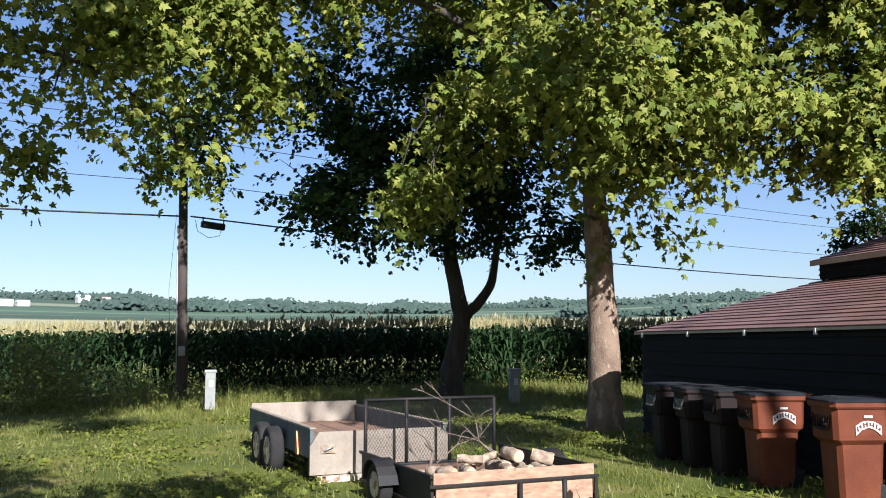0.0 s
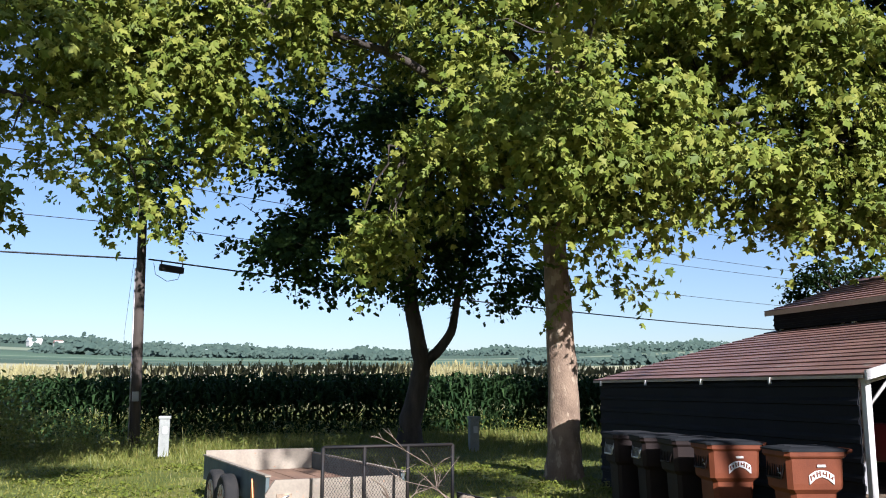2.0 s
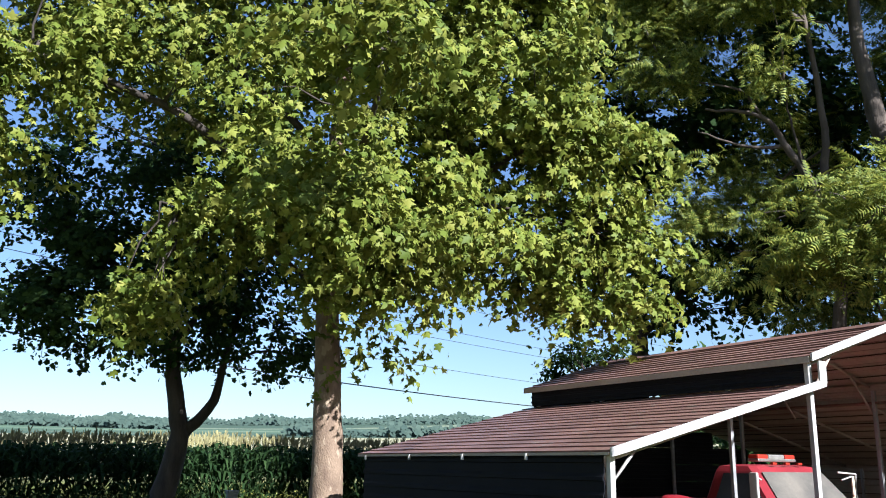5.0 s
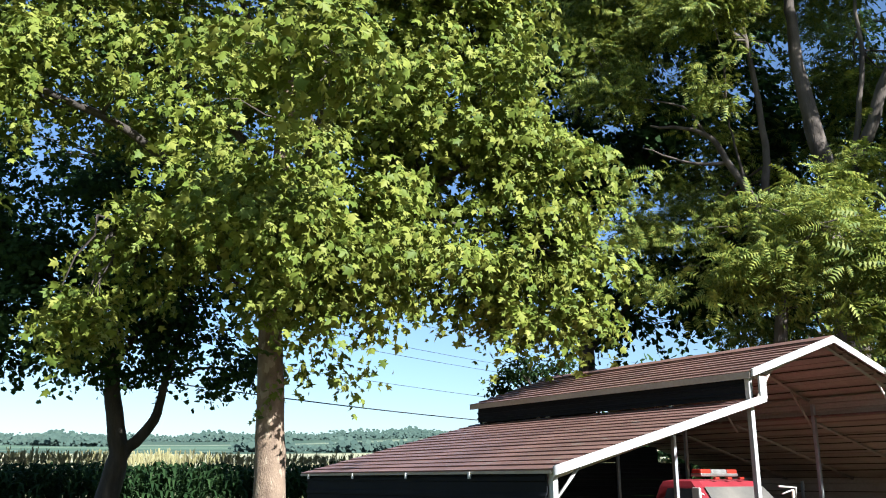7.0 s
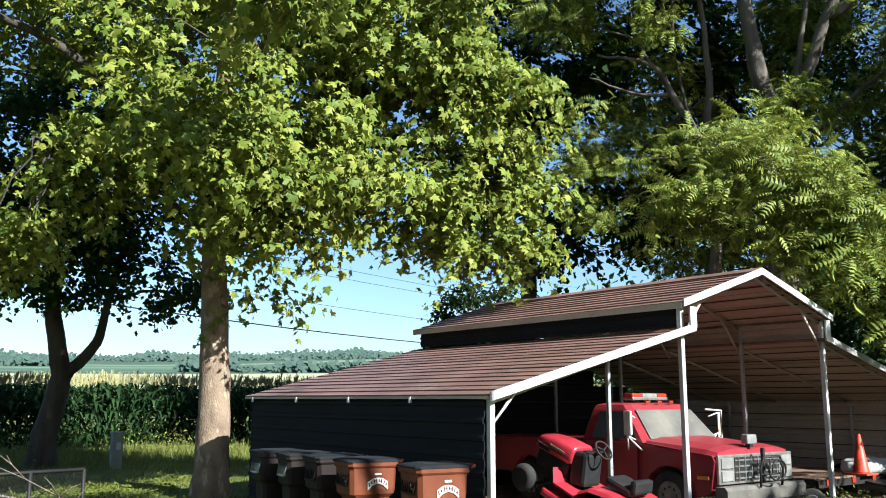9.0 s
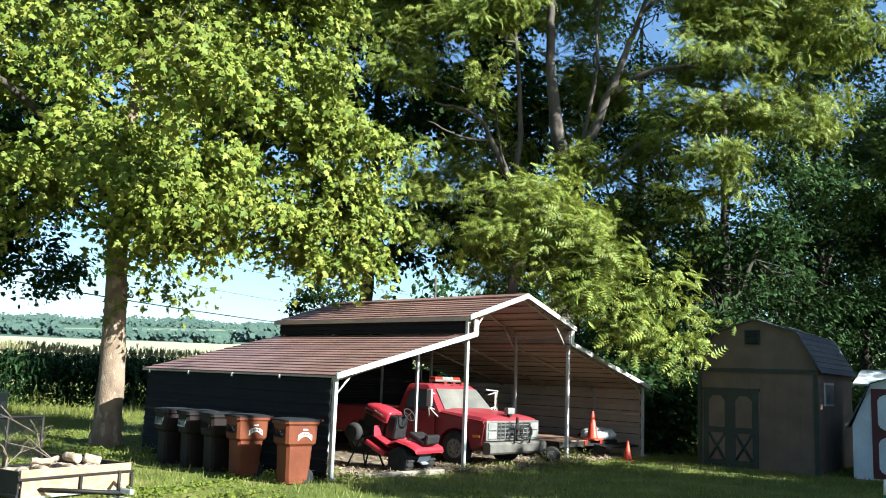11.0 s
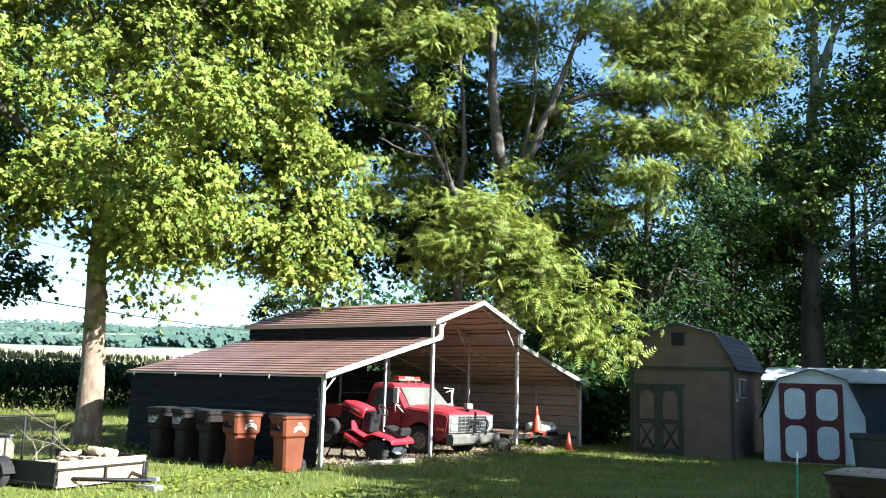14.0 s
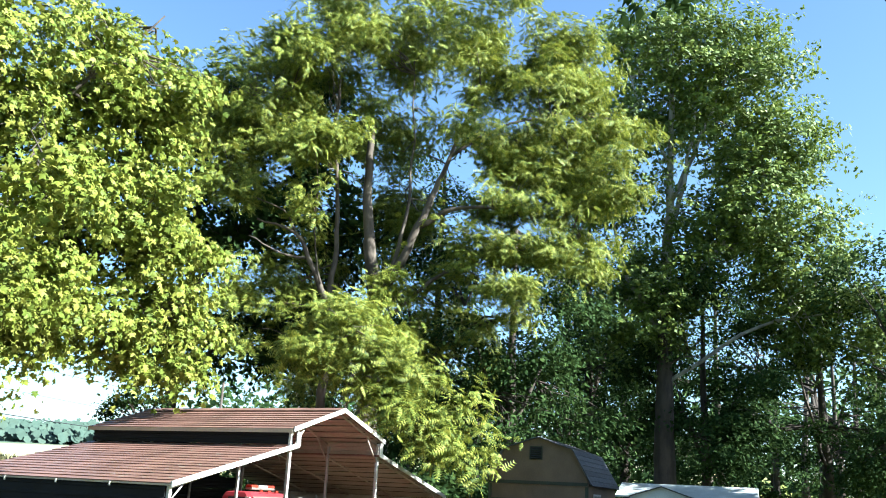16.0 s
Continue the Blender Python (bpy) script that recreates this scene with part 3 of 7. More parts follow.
for yy in (0.02, 1.6, 3.2, 4.8):
    strut("rafter", (BAY, yy, MID_EAVE - 0.08), (FULL / 2, yy, RIDGE - 0.08), M_INNER)
    strut("rafter", (FULL / 2, yy, RIDGE - 0.08), (FULL - BAY, yy, MID_EAVE - 0.08), M_INNER)
    strut("rafter", (0.06, yy, EAVE - 0.07), (BAY - 0.04, yy, LEAN_TOP - 0.07), M_INNER)
    strut("rafter", (FULL - BAY, yy, LEAN_TOP - 0.07), (FULL - 0.06, yy, EAVE - 0.07), M_INNER)
    for sx, sgn in ((BAY - 0.04, 1), (FULL - BAY + 0.04, -1)):
        strut("brace", (sx, yy, MID_EAVE - 0.55), (sx + sgn * 0.55, yy, MID_EAVE + 0.1), M_INNER, 0.045)


def fascia(p0, p1, h=0.055):
    poly = [(p0[0], p0[1] - h), (p1[0], p1[1] - h), (p1[0], p1[1] + 0.05), (p0[0], p0[1] + 0.05)]
    part("fascia", bm_prism(bmesh.new(), poly, "y", FY0 - 0.055, FY0 - 0.025), M_WHITE, carport, "white front trim")


fascia((-0.07, EAVE), (BAY + 0.1, LEAN_TOP + 0.02))
fascia((BAY - 0.15, MID_EAVE), (FULL / 2, RIDGE))
fascia((FULL / 2, RIDGE), (FULL - BAY + 0.15, MID_EAVE))
fascia((FULL - BAY - 0.1, LEAN_TOP + 0.02), (FULL + 0.07, EAVE))
for x in (BAY + 0.04, FULL - BAY - 0.04):
    part("trim_strip", bm_box(bmesh.new(), (x, FY0 - 0.045, (LEAN_TOP + MID_EAVE) / 2 - 0.02), (0.14, 0.03, 0.3)), M_WHITE, carport)
part("eave_trim", bm_box(bmesh.new(), (BAY - 0.15, DEPTH / 2, MID_EAVE - 0.03), (0.02, DEPTH + 0.25, 0.09)), M_INNER, carport)
part("eave_trim", bm_box(bmesh.new(), (-0.07, DEPTH / 2, EAVE - 0.015), (0.02, DEPTH + 0.25, 0.035)), M_INNER, carport)
for yy in (1.45, 3.0, 4.6, 6.2):
    part("eave_clip", bm_box(bmesh.new(), (-0.085, yy, EAVE - 0.045), (0.03, 0.035, 0.08)), M_WHITE, carport)

def litter():
    """Dry straw and bark chips strewn on the floor."""
    rng = np.random.default_rng(5)
    n = 9000
    x = rng.uniform(0.3, 10.6, n); y = -0.25 + rng.exponential(1.1, n)
    y = np.clip(y, -0.4, 6)
    p = np.stack([x, y, FLOOR + 0.035 + rng.uniform(0, 0.03, n)], 1)
    rot = frames_from(rng.normal(size=(n, 3)) * 0.35 + np.array([0, 0, 1]), rng.normal(size=(n, 3)))
    v, f = scatter(np.array([(-0.12, 0, 0), (0.12, 0, 0), (0.1, 1, 0.05), (-0.1, 1, 0.05)]), np.array([(0, 1, 2, 3)]), p, rot, rng.uniform(0.03, 0.11, n))
    tagged(new("straw_litter", np_mesh("straw_litter", v, f, M_STRAW)), "dry straw and bark chips on the carport floor", "litter", kind="stuff")


M_STRAW = mat("straw", (0.36, 0.27, 0.17), 0.9, col2=(0.22, 0.16, 0.095), island=0.35)
litter()
# littered floor under the roof
bm = bmesh.new()
bmesh.ops.create_grid(bm, x_segments=40, y_segments=26, size=0.5, matrix=pose(FULL / 2, 3.1, FLOOR + 0.03) @ Matrix.Diagonal((FULL - 0.3, 6.9, 1, 1)))
for v in bm.verts:
    v.co.z += 0.02 * noise.noise(v.co * 1.7) - (0.07 if abs(v.co.y - 3.1) > 3.3 or abs(v.co.x - FULL / 2) > 5.2 else 0)
single("carport_floor", bm, M_SOIL, "bare ground with dry straw litter under the carport", "ground", kind="structure")

# ---- wheeled bins along the carport wall ----
def wheel_parts(parent, c, r, w, axis="x", rim=0.55, rim_mat=None, name="wheel"):
    """A tyre with rounded shoulders and a dished rim."""
    ob = part(name, bm_lathe(bmesh.new(), [(r * rim, -w / 2 * 0.8), (r * 0.86, -w / 2), (r * 0.97, -w / 2 * 0.8), (r, -w / 4), (r, w / 4), (r * 0.97, w / 2 * 0.8), (r * 0.86, w / 2), (r * rim, w / 2 * 0.8)], c, axis, 26), M_TYRE, parent)
    part("rim", bm_lathe(bmesh.new(), [(r * 0.1, -w / 2 * 0.93), (r * 0.17, -w / 2 * 1.0), (r * 0.2, -w / 2 * 0.86), (r * rim * 0.78, -w / 2 * 0.84), (r * rim * 0.9, -w / 2 * 0.95), (r * rim * 1.04, -w / 2 * 0.93), (r * rim * 1.04, w / 2 * 0.93), (r * rim * 0.9, w / 2 * 0.95), (r * rim * 0.78, w / 2 * 0.84), (r * 0.2, w / 2 * 0.86), (r * 0.17, w / 2 * 1.0), (r * 0.1, w / 2 * 0.93)], c, axis, 20), rim_mat or M_STEEL, ob)
    return ob


def lettering(text, size, m, material, parent, depth=0.002):
    cu = bpy.data.curves.new("lettering", 'FONT')
    cu.body, cu.size, cu.extrude, cu.align_x, cu.align_y = text, size, depth, 'CENTER', 'CENTER'
    tmp = bpy.data.objects.new("tmp", cu)
    scene.collection.objects.link(tmp)
    me = bpy.data.meshes.new_from_object(tmp.evaluated_get(bpy.context.evaluated_depsgraph_get()))
    bpy.data.objects.remove(tmp)
    me.materials.clear(); me.materials.append(material)
    ob = new("lettering", me); ob.parent = parent; ob.matrix_basis = m
    return ob


def wheeled_bin(label, m, body_mat, rail):
    """Wheeled bin: its front looks to -x, origin at the base."""
    t = thing("wheeled_bin", label, "bin", m, "wheeled bins in the yard")
    def ring(z, x0, x1, y0, y1, c=0.05):
        x0, x1, y0, y1 = 0.84 * x0, 0.84 * x1, 0.84 * y0, 0.84 * y1
        return [(x0 + c, y0, z), (x1 - c, y0, z), (x1, y0 + c, z), (x1, y1 - c, z), (x1 - c, y1, z), (x0 + c, y1, z), (x0, y1 - c, z), (x0, y0 + c, z)]
    part("body", bm_loft(bmesh.new(), [ring(0.03, -0.3, 0.24, -0.26, 0.26), ring(0.12, -0.32, 0.27, -0.27, 0.27), ring(0.6, -0.345, 0.315, -0.29, 0.29), ring(0.645, -0.41, 0.375, -0.345, 0.345), ring(0.7, -0.415, 0.385, -0.352, 0.352), ring(0.93, -0.425, 0.4, -0.358, 0.358)]), body_mat, t)
    part("rim", bm_loft(bmesh.new(), [ring(0.93, -0.44, 0.42, -0.37, 0.37), ring(0.95, -0.46, 0.44, -0.39, 0.39), ring(0.99, -0.46, 0.44, -0.39, 0.39)]), body_mat, t)
    lid = part("lid", bm_loft(bmesh.new(), [ring(0.992, -0.48, 0.45, -0.4, 0.4), ring(1.008, -0.48, 0.45, -0.4, 0.4), ring(1.022, -0.44, 0.42, -0.37, 0.37, 0.07), ring(1.032, -0.3, 0.36, -0.28, 0.28, 0.1)]), M_LID, t, "dark grey lid")
    for yy in (-0.2, 0.0, 0.2):
        part("rib", bm_box(bmesh.new(), (0.0, yy * 0.8, 1.03), (0.5, 0.03, 0.014), bevel=0.006), M_LID, lid)
    part("grip", bm_tube(bmesh.new(), [(0.38, -0.26, 0.98), (0.44, -0.26, 1.0), (0.44, 0.26, 1.0), (0.38, 0.26, 0.98)], [0.018] * 4, 8), body_mat, t)
    bm = bm_tube(bmesh.new(), [(-0.345, -0.22, 0.88), (-0.385, -0.17, 0.74), (-0.385, 0.17, 0.74), (-0.345, 0.22, 0.88)], [0.012] * 4, 8)
    part("catch_bar", bm, rail, t)
    for k in range(6):
        part("rib", bm_box(bmesh.new(), (-0.355, -0.15 + 0.06 * k, 0.8), (0.025, 0.012, 0.12), ry=8), rail, t)
    for yy in (-0.2, 0.2):
        wheel_parts(t, (0.2, yy, 0.12), 0.12, 0.05, "y", 0.6, M_TYRE)
    part("axle", bm_tube(bmesh.new(), [(0.2, -0.2, 0.12), (0.2, 0.2, 0.12)], [0.012, 0.012], 8), M_STEEL, t)
    return t


for i, (bx, by, rz, mt, tx) in enumerate(((-0.69, 3.98, -8, M_BIN_SHADED, "shade-darkened brown"), (-0.68, 3.15, -10, M_BIN_SHADED, "shade-darkened brown"), (-0.69, 2.33, -8, M_BIN_SHADED, "shade-darkened brown"), (-0.74, 1.43, -9, M_BIN, "rust-brown"), (-0.66, 0.13, -10, M_BIN, "rust-brown"))):
    b = wheeled_bin(f"{tx} plastic wheeled bin with a dark grey lid", pose(bx, by, ground_z(bx, by) - 0.02, 0, 0, rz) @ Matrix.Diagonal((0.88, 0.88, 1.08, 1)), mt, M_CHROME if i < 2 else M_BIN_SHADED)
    if i > 2:
        arc = [(0.04 + 0.15 * u, 0.79 - 0.06 * u * u) for u in (-1, -0.5, 0, 0.5, 1)]
        plate = [(x, z - 0.028 - 0.012 * abs(x - 0.04) / 0.15) for x, z in arc] + [(x, z + 0.034 + 0.012 * abs(x - 0.04) / 0.15) for x, z in reversed(arc)]
        badge = part("badge", bm_prism(bmesh.new(), plate, "y", -0.309, -0.28), M_WHITEP, b, "white and brown logo plate")
        for k in range(8):
            u = -0.86 + 0.245 * k
            part("bar", bm_box(bmesh.new(), (0.04 + 0.15 * u, -0.31, 0.793 - 0.06 * u * u), (0.016, 0.006, 0.03 if k % 3 == 1 else 0.045), ry=14 * u), M_BIN, badge)
            if k % 2:
                part("bar", bm_box(bmesh.new(), (0.04 + 0.15 * u - 0.012, -0.31, 0.793 - 0.06 * u * u), (0.024, 0.006, 0.01)), M_BIN, badge)
        part("top_bar", bm_box(bmesh.new(), (0.04, -0.31, 0.862), (0.1, 0.006, 0.022)), M_WHITEP, badge)
        catch = part("catch", bm_box(bmesh.new(), (-0.35, -0.1, 0.78), (0.02, 0.09, 0.02), ry=0, bevel=0.005), M_STEEL, b, "metal catch")
        part("pin", bm_tube(bmesh.new(), [(-0.36, -0.1, 0.78), (-0.365, -0.06, 0.83)], [0.007, 0.005], 6), M_STEEL, catch)

# ---- flat trailer with low board sides ----
def board_trailer():
    t = thing("flatbed_trailer", "old flatbed trailer with low weathered board sides on the lawn", "trailer", pose(-5.92, 3.62, 0, 0, 0, 10.8))
    W, L, FZ, TZ = 1.86, 4.0, 0.4, 0.58
    n = 9
    for i in range(n):
        part("plank", bm_box(bmesh.new(), (W * (i + 0.5) / n, L / 2, FZ + 0.004 * (i % 2)), (W / n - 0.008, L - 0.06, 0.035)), M_DECK, t)
    part("side_board", bm_box(bmesh.new(), (0.0, L / 2, (FZ + TZ) / 2), (0.05, L, TZ - FZ + 0.2), bevel=0.006), M_SLATE, t, "dark grey-green board")
    part("side_board", bm_box(bmesh.new(), (W, L / 2, (FZ + TZ) / 2), (0.05, L, TZ - FZ + 0.2), bevel=0.006), M_SLATE, t, "dark grey-green board")
    for x in (0.0, W):
        part("cap_rail", bm_box(bmesh.new(), (x, L / 2, TZ + 0.105), (0.075, L + 0.04, 0.02)), M_WOODW, t)
    part("head_board", bm_box(bmesh.new(), (W / 2, L, (FZ + TZ) / 2 + 0.05), (W, 0.05, TZ - FZ + 0.26), bevel=0.006), M_WOODW, t, "pale weathered board")
    gate = part("tail_board", bm_prism(bmesh.new(), [(-0.04, 0.1), (W + 0.04, 0.1), (W + 0.04, TZ - 0.06), (W - 0.1, TZ + 0.06), (0.08, TZ + 0.06), (-0.04, TZ - 0.12)], "y", -0.06, -0.01), M_WOODW, t, "cream painted tail board")
    part("latch_plate", bm_box(bmesh.new(), (0.2, -0.07, 0.42), (0.2, 0.02, 0.1), bevel=0.004), M_LOGBARK, gate)
    part("latch", bm_tube(bmesh.new(), [(0.14, -0.09, 0.4), (0.2, -0.1, 0.43), (0.26, -0.09, 0.45)], [0.012] * 3, 6), M_STEEL, gate)
    part("bumper_beam", bm_box(bmesh.new(), (W / 2, -0.1, 0.02), (W - 0.1, 0.1, 0.14), bevel=0.01), M_RUSTWHITE, t, "rusty white beam")
    for x in (0.15, W - 0.15):
        part("frame_rail", bm_box(bmesh.new(), (x, L / 2, FZ - 0.09), (0.06, L, 0.1)), M_BLACKST, t)
    for y in (1.5, 2.25):
        for x in (-0.17, W + 0.17):
            wheel_parts(t, (x, y, 0.26), 0.34, 0.2, "x", 0.55, M_RUSTWHITE)
    part("side_marker", bm_prism(bmesh.new(), [(0.55, 0.3), (0.68, 0.3), (0.64, 0.6)], "x", -0.05, -0.03), M_AMBER, t, "orange reflector")
    part("drawbar", bm_tube(bmesh.new(), [(0.25, L, 0.25), (W / 2, L + 1.1, 0.2), (W - 0.25, L, 0.25)], [0.04] * 3, 6), M_BLACKST, t)
    return t


M_SLATE = mat("slate_paint", (0.1, 0.13, 0.13), 0.7, col2=(0.07, 0.09, 0.09), scale=3)
M_RUSTWHITE = mat("rusty_white_steel", (0.55, 0.48, 0.36), 0.7, col2=(0.42, 0.34, 0.24), scale=6, spots=((0.24, 0.12, 0.06), 9, 0.56))
board_trailer()


def utility_trailer():
    """Small trailer: board sides, steel rails, mesh ramp gate upright at its far end."""
    t = thing("utility_trailer", "small utility trailer with board sides and an upright mesh ramp gate", "trailer", pose(-4.9, 0.92, 0, 0, 0, 11))
    W, L, FZ, TZ = 1.9, 2.25, 0.22, 0.5
    for i in range(7):
        part("plank", bm_box(bmesh.new(), (W * (i + 0.5) / 7, L / 2, FZ), (W / 7 - 0.008, L - 0.05, 0.03)), M_DECK, t)
    def board(c, s):
        part("side_board", bm_box(bmesh.new(), c, s, bevel=0.004), M_PLYW, t, "knotty plywood board")
    board((W / 2 - 0.46, 0.0, 0.2), (0.92, 0.03, 0.24)); board((W / 2 + 0.48, 0.0, 0.2), (0.9, 0.03, 0.24)); board((W / 2, 0.0, 0.405), (W, 0.035, 0.115))
    for x in (0.0, W):
        part("side_board", bm_box(bmesh.new(), (x, L / 2, 0.27), (0.03, L - 0.04, 0.3)), M_BLACKST, t, "black steel side")
    def rail(p, q, w=0.045):
        part("rail", bm_tube(bmesh.new(), [p, q], [w * 0.7, w * 0.7], 4), M_BLACKST, t)
    def angle(c, sz):
        part("rail", bm_box(bmesh.new(), c, sz, bevel=0.004), M_BLACKST, t)
    angle((W / 2, -0.03, 0.335), (W + 0.1, 0.035, 0.03))
    part("rail", bm_box(bmesh.new(), (W / 2, -0.03, 0.07), (W + 0.04, 0.04, 0.03), bevel=0.004), M_STEEL, t, "bare steel lower edge")
    for x in (-0.02, W + 0.02):
        angle((x, L / 2, 0.43), (0.04, L + 0.04, 0.035)); angle((x, L / 2, 0.1), (0.04, L, 0.04))
    for x in (W / 2 + 0.03, W + 0.01):
        angle((x, -0.035, 0.2), (0.04, 0.03, 0.26))
    # upright gate
    gy, gz0, gz1 = L + 0.04, 0.25, 1.06
    x0, x1 = 0.05, W - 0.05
    gate = part("ramp_gate", bm_tube(bmesh.new(), [(x0 - 0.03, gy, gz0 - 0.02), (x1 + 0.03, gy, gz0 - 0.02)], [0.016, 0.016], 8), M_BLACKST, t, "black expanded-metal gate")
    bm = bmesh.new()
    k = 44
    for i in range(-16, k + 16):
        for sgn in (1, -1):
            xa = x0 + (x1 - x0) * i / k
            pts = []
            for s in range(0, 2):
                z = gz0 + (gz1 - gz0) * s
                x = xa + sgn * (gz1 - gz0) * 0.62 * (s - 0.5) * 1.0
                pts.append((x, z))
            (xa0, za0), (xa1, za1) = pts
            def clip(xc):
                f = (xc - xa0) / (xa1 - xa0)
                return za0 + f * (za1 - za0)
            if max(xa0, xa1) < x0 or min(xa0, xa1) > x1:
                continue
            if xa0 < x0: za0, xa0 = clip(x0), x0
            if xa0 > x1: za0, xa0 = clip(x1), x1
            if xa1 < x0: za1, xa1 = clip(x0), x0
            if xa1 > x1: za1, xa1 = clip(x1), x1
            bm_tube(bm, [(xa0, gy, za0), (xa1, gy, za1)], [0.0024, 0.0024], 3, cap=False)
    part("mesh_panel", bm, M_BLACKST, gate)
    for p, q in (((x0, gy, gz0), (x0, gy, gz1)), ((x1, gy, gz0), (x1, gy, gz1)), ((x0, gy, gz1), (x1, gy, gz1)), ((x0, gy, gz0), (x1, gy, gz0)), ((0.6, gy, gz0), (0.6, gy, gz1)), ((1.2, gy, gz0), (1.2, gy, gz1))):
        part("gate_bar", bm_tube(bmesh.new(), [p, q], [0.024, 0.024], 4), M_BLACKST, gate)
    for x in (-0.14, W + 0.14):
        wheel_parts(t, (x, 1.2, 0.2), 0.25, 0.16, "x", 0.55, M_RUSTWHITE)
        poly = [(1.2 + 0.31 * math.cos(a), 0.18 + 0.31 * math.sin(a)) for a in np.linspace(0.15, math.pi - 0.15, 9)]
        poly += [(1.2 + 0.29 * math.cos(a), 0.18 + 0.29 * math.sin(a)) for a in np.linspace(math.pi - 0.15, 0.15, 9)]
        part("mudguard", bm_prism(bmesh.new(), poly, "x", x - 0.12, x + 0.12), M_BLACKST, t)
    part("drawbar", bm_tube(bmesh.new(), [(0.3, 0, 0.17), (W / 2, -1.05, 0.17), (W - 0.3, 0, 0.17)], [0.035] * 3, 4), M_BLACKST, t)
    part("coupler", bm_box(bmesh.new(), (W / 2, -1.12, 0.2), (0.08, 0.22, 0.07), bevel=0.01), M_STEEL, t)
    part("jack", bm_tube(bmesh.new(), [(W / 2 + 0.1, -0.8, 0.1), (W / 2 + 0.1, -0.8, 0.46)], [0.025, 0.025], 8), M_BLACKST, t)
    return t


utility_trailer()
TR = pose(-4.9, 0.92, 0, 0, 0, 11)


def log(c, r, ln, rz, rx, lab):
    m = TR @ pose(*c, rx, 0, rz)
    t = thing("log", lab, "log", m, "cut logs in the trailer")
    rng = random.Random(int(1000 * c[0] + 77 * c[1]))
    bm = bmesh.new()
    rings = 5
    pts = [(0, ln * (i / (rings - 1) - 0.5), 0.01 * rng.uniform(-1, 1)) for i in range(rings)]
    bm_tube(bm, pts, [r * rng.uniform(0.93, 1.05) for _ in pts], 12)
    part("bark", bm, M_LOGBARK, t)
    for s in (-1, 1):
        part("cut_end", bm_tube(bmesh.new(), [(0, s * (ln / 2 - 0.01), 0), (0, s * (ln / 2 + 0.007), 0)], [r * 0.9, r * 0.88], 14), M_LOGEND, t, "pale freshly cut end")


for c, r, ln, rz, rx in (((0.3, 0.35, 0.42), 0.08, 0.4, 8, 3), ((0.52, 0.3, 0.46), 0.075, 0.38, -8, 0), ((0.75, 0.28, 0.42), 0.07, 0.4, 5, 0), ((1.0, 0.3, 0.45), 0.085, 0.42, -12, 2), ((1.22, 0.36, 0.44), 0.075, 0.4, 10, 0), ((1.12, 0.42, 0.6), 0.085, 0.4, 6, 4),
                         ((1.42, 0.34, 0.43), 0.08, 0.42, -5, 2), ((1.55, 0.5, 0.54), 0.095, 0.34, 62, 14), ((1.68, 0.35, 0.4), 0.07, 0.4, 20, 0), ((0.42, 0.75, 0.4), 0.09, 0.45, 40, 0), ((0.8, 0.85, 0.42), 0.09, 0.45, -30, 0), ((1.2, 0.9, 0.4), 0.1, 0.45, 12, 0), ((1.55, 1.0, 0.36), 0.08, 0.45, -20, 0), ((0.25, 1.1, 0.33), 0.08, 0.5, 70, 0), ((0.65, 0.5, 0.56), 0.06, 0.4, 75, 5), ((0.9, 0.6, 0.55), 0.055, 0.5, -60, 8), ((0.18, 0.2, 0.38), 0.065, 0.35, 15, 0)):
    ln, c = ln * 0.7, (c[0], c[1], c[2] - 0.05)
    log(c, r * 0.82, ln, rz, rx, "cut firewood log with pale end lying in the trailer")


def dead_branch(pts, r, seed):
    rng = random.Random(seed)
    t = thing("dead_branch", "bare dead branch sticking up from the firewood", "branch", TR, "branches in the trailer")
    part("stem", bm_tube(bmesh.new(), pts, [0.8 * r * (1 - 0.8 * i / (len(pts) - 1)) for i in range(len(pts))], 6), M_TWIG, t)
    for i in range(1, len(pts) - 1):
        for _ in range(2):
            p = Vector(pts[i]); q = p + Vector((rng.uniform(-0.3, 0.3), rng.uniform(-0.15, 0.15), rng.uniform(0.02, 0.28)))
            mid = (p + q) / 2 + Vector((rng.uniform(-0.05, 0.05), 0, 0.03))
            part("twig", bm_tube(bmesh.new(), [p, mid, q], [r * 0.45, r * 0.35, r * 0.15], 5), M_TWIG, t)


dead_branch([(1.25, 0.9, 0.4), (1.1, 1.2, 0.62), (1.15, 1.4, 0.85), (0.85, 1.6, 1.05), (0.6, 1.7, 1.18), (0.45, 1.75, 1.22)], 0.014, 1)
dead_branch([(0.6, 1.3, 0.38), (0.95, 1.5, 0.55), (1.3, 1.6, 0.62), (1.65, 1.7, 0.95)], 0.012, 2)
dead_branch([(1.5, 1.4, 0.4), (1.2, 1.5, 0.6), (0.8, 1.6, 0.7), (0.5, 1.7, 0.95)], 0.011, 3)
dead_branch([(0.35, 0.9, 0.4), (0.42, 1.0, 0.55), (0.38, 1.05, 0.68)], 0.028, 4)

bm = bm_box(bmesh.new(), (0, 0, 0.1), (0.2, 0.4, 0.2), bevel=0.006)
blk = thing("concrete_block", "grey concrete block under the trailer drawbar", "block", TR @ pose(0.95, -1.05, -0.1))
for dx, dy, sx, sy in ((-0.08, 0, 0.035, 0.4), (0.08, 0, 0.035, 0.4), (0, -0.18, 0.13, 0.035), (0, 0, 0.13, 0.03), (0, 0.18, 0.13, 0.035)):
    part("web", bm_box(bmesh.new(), (dx, dy, 0.1), (sx, sy, 0.2)), M_CONC, blk)

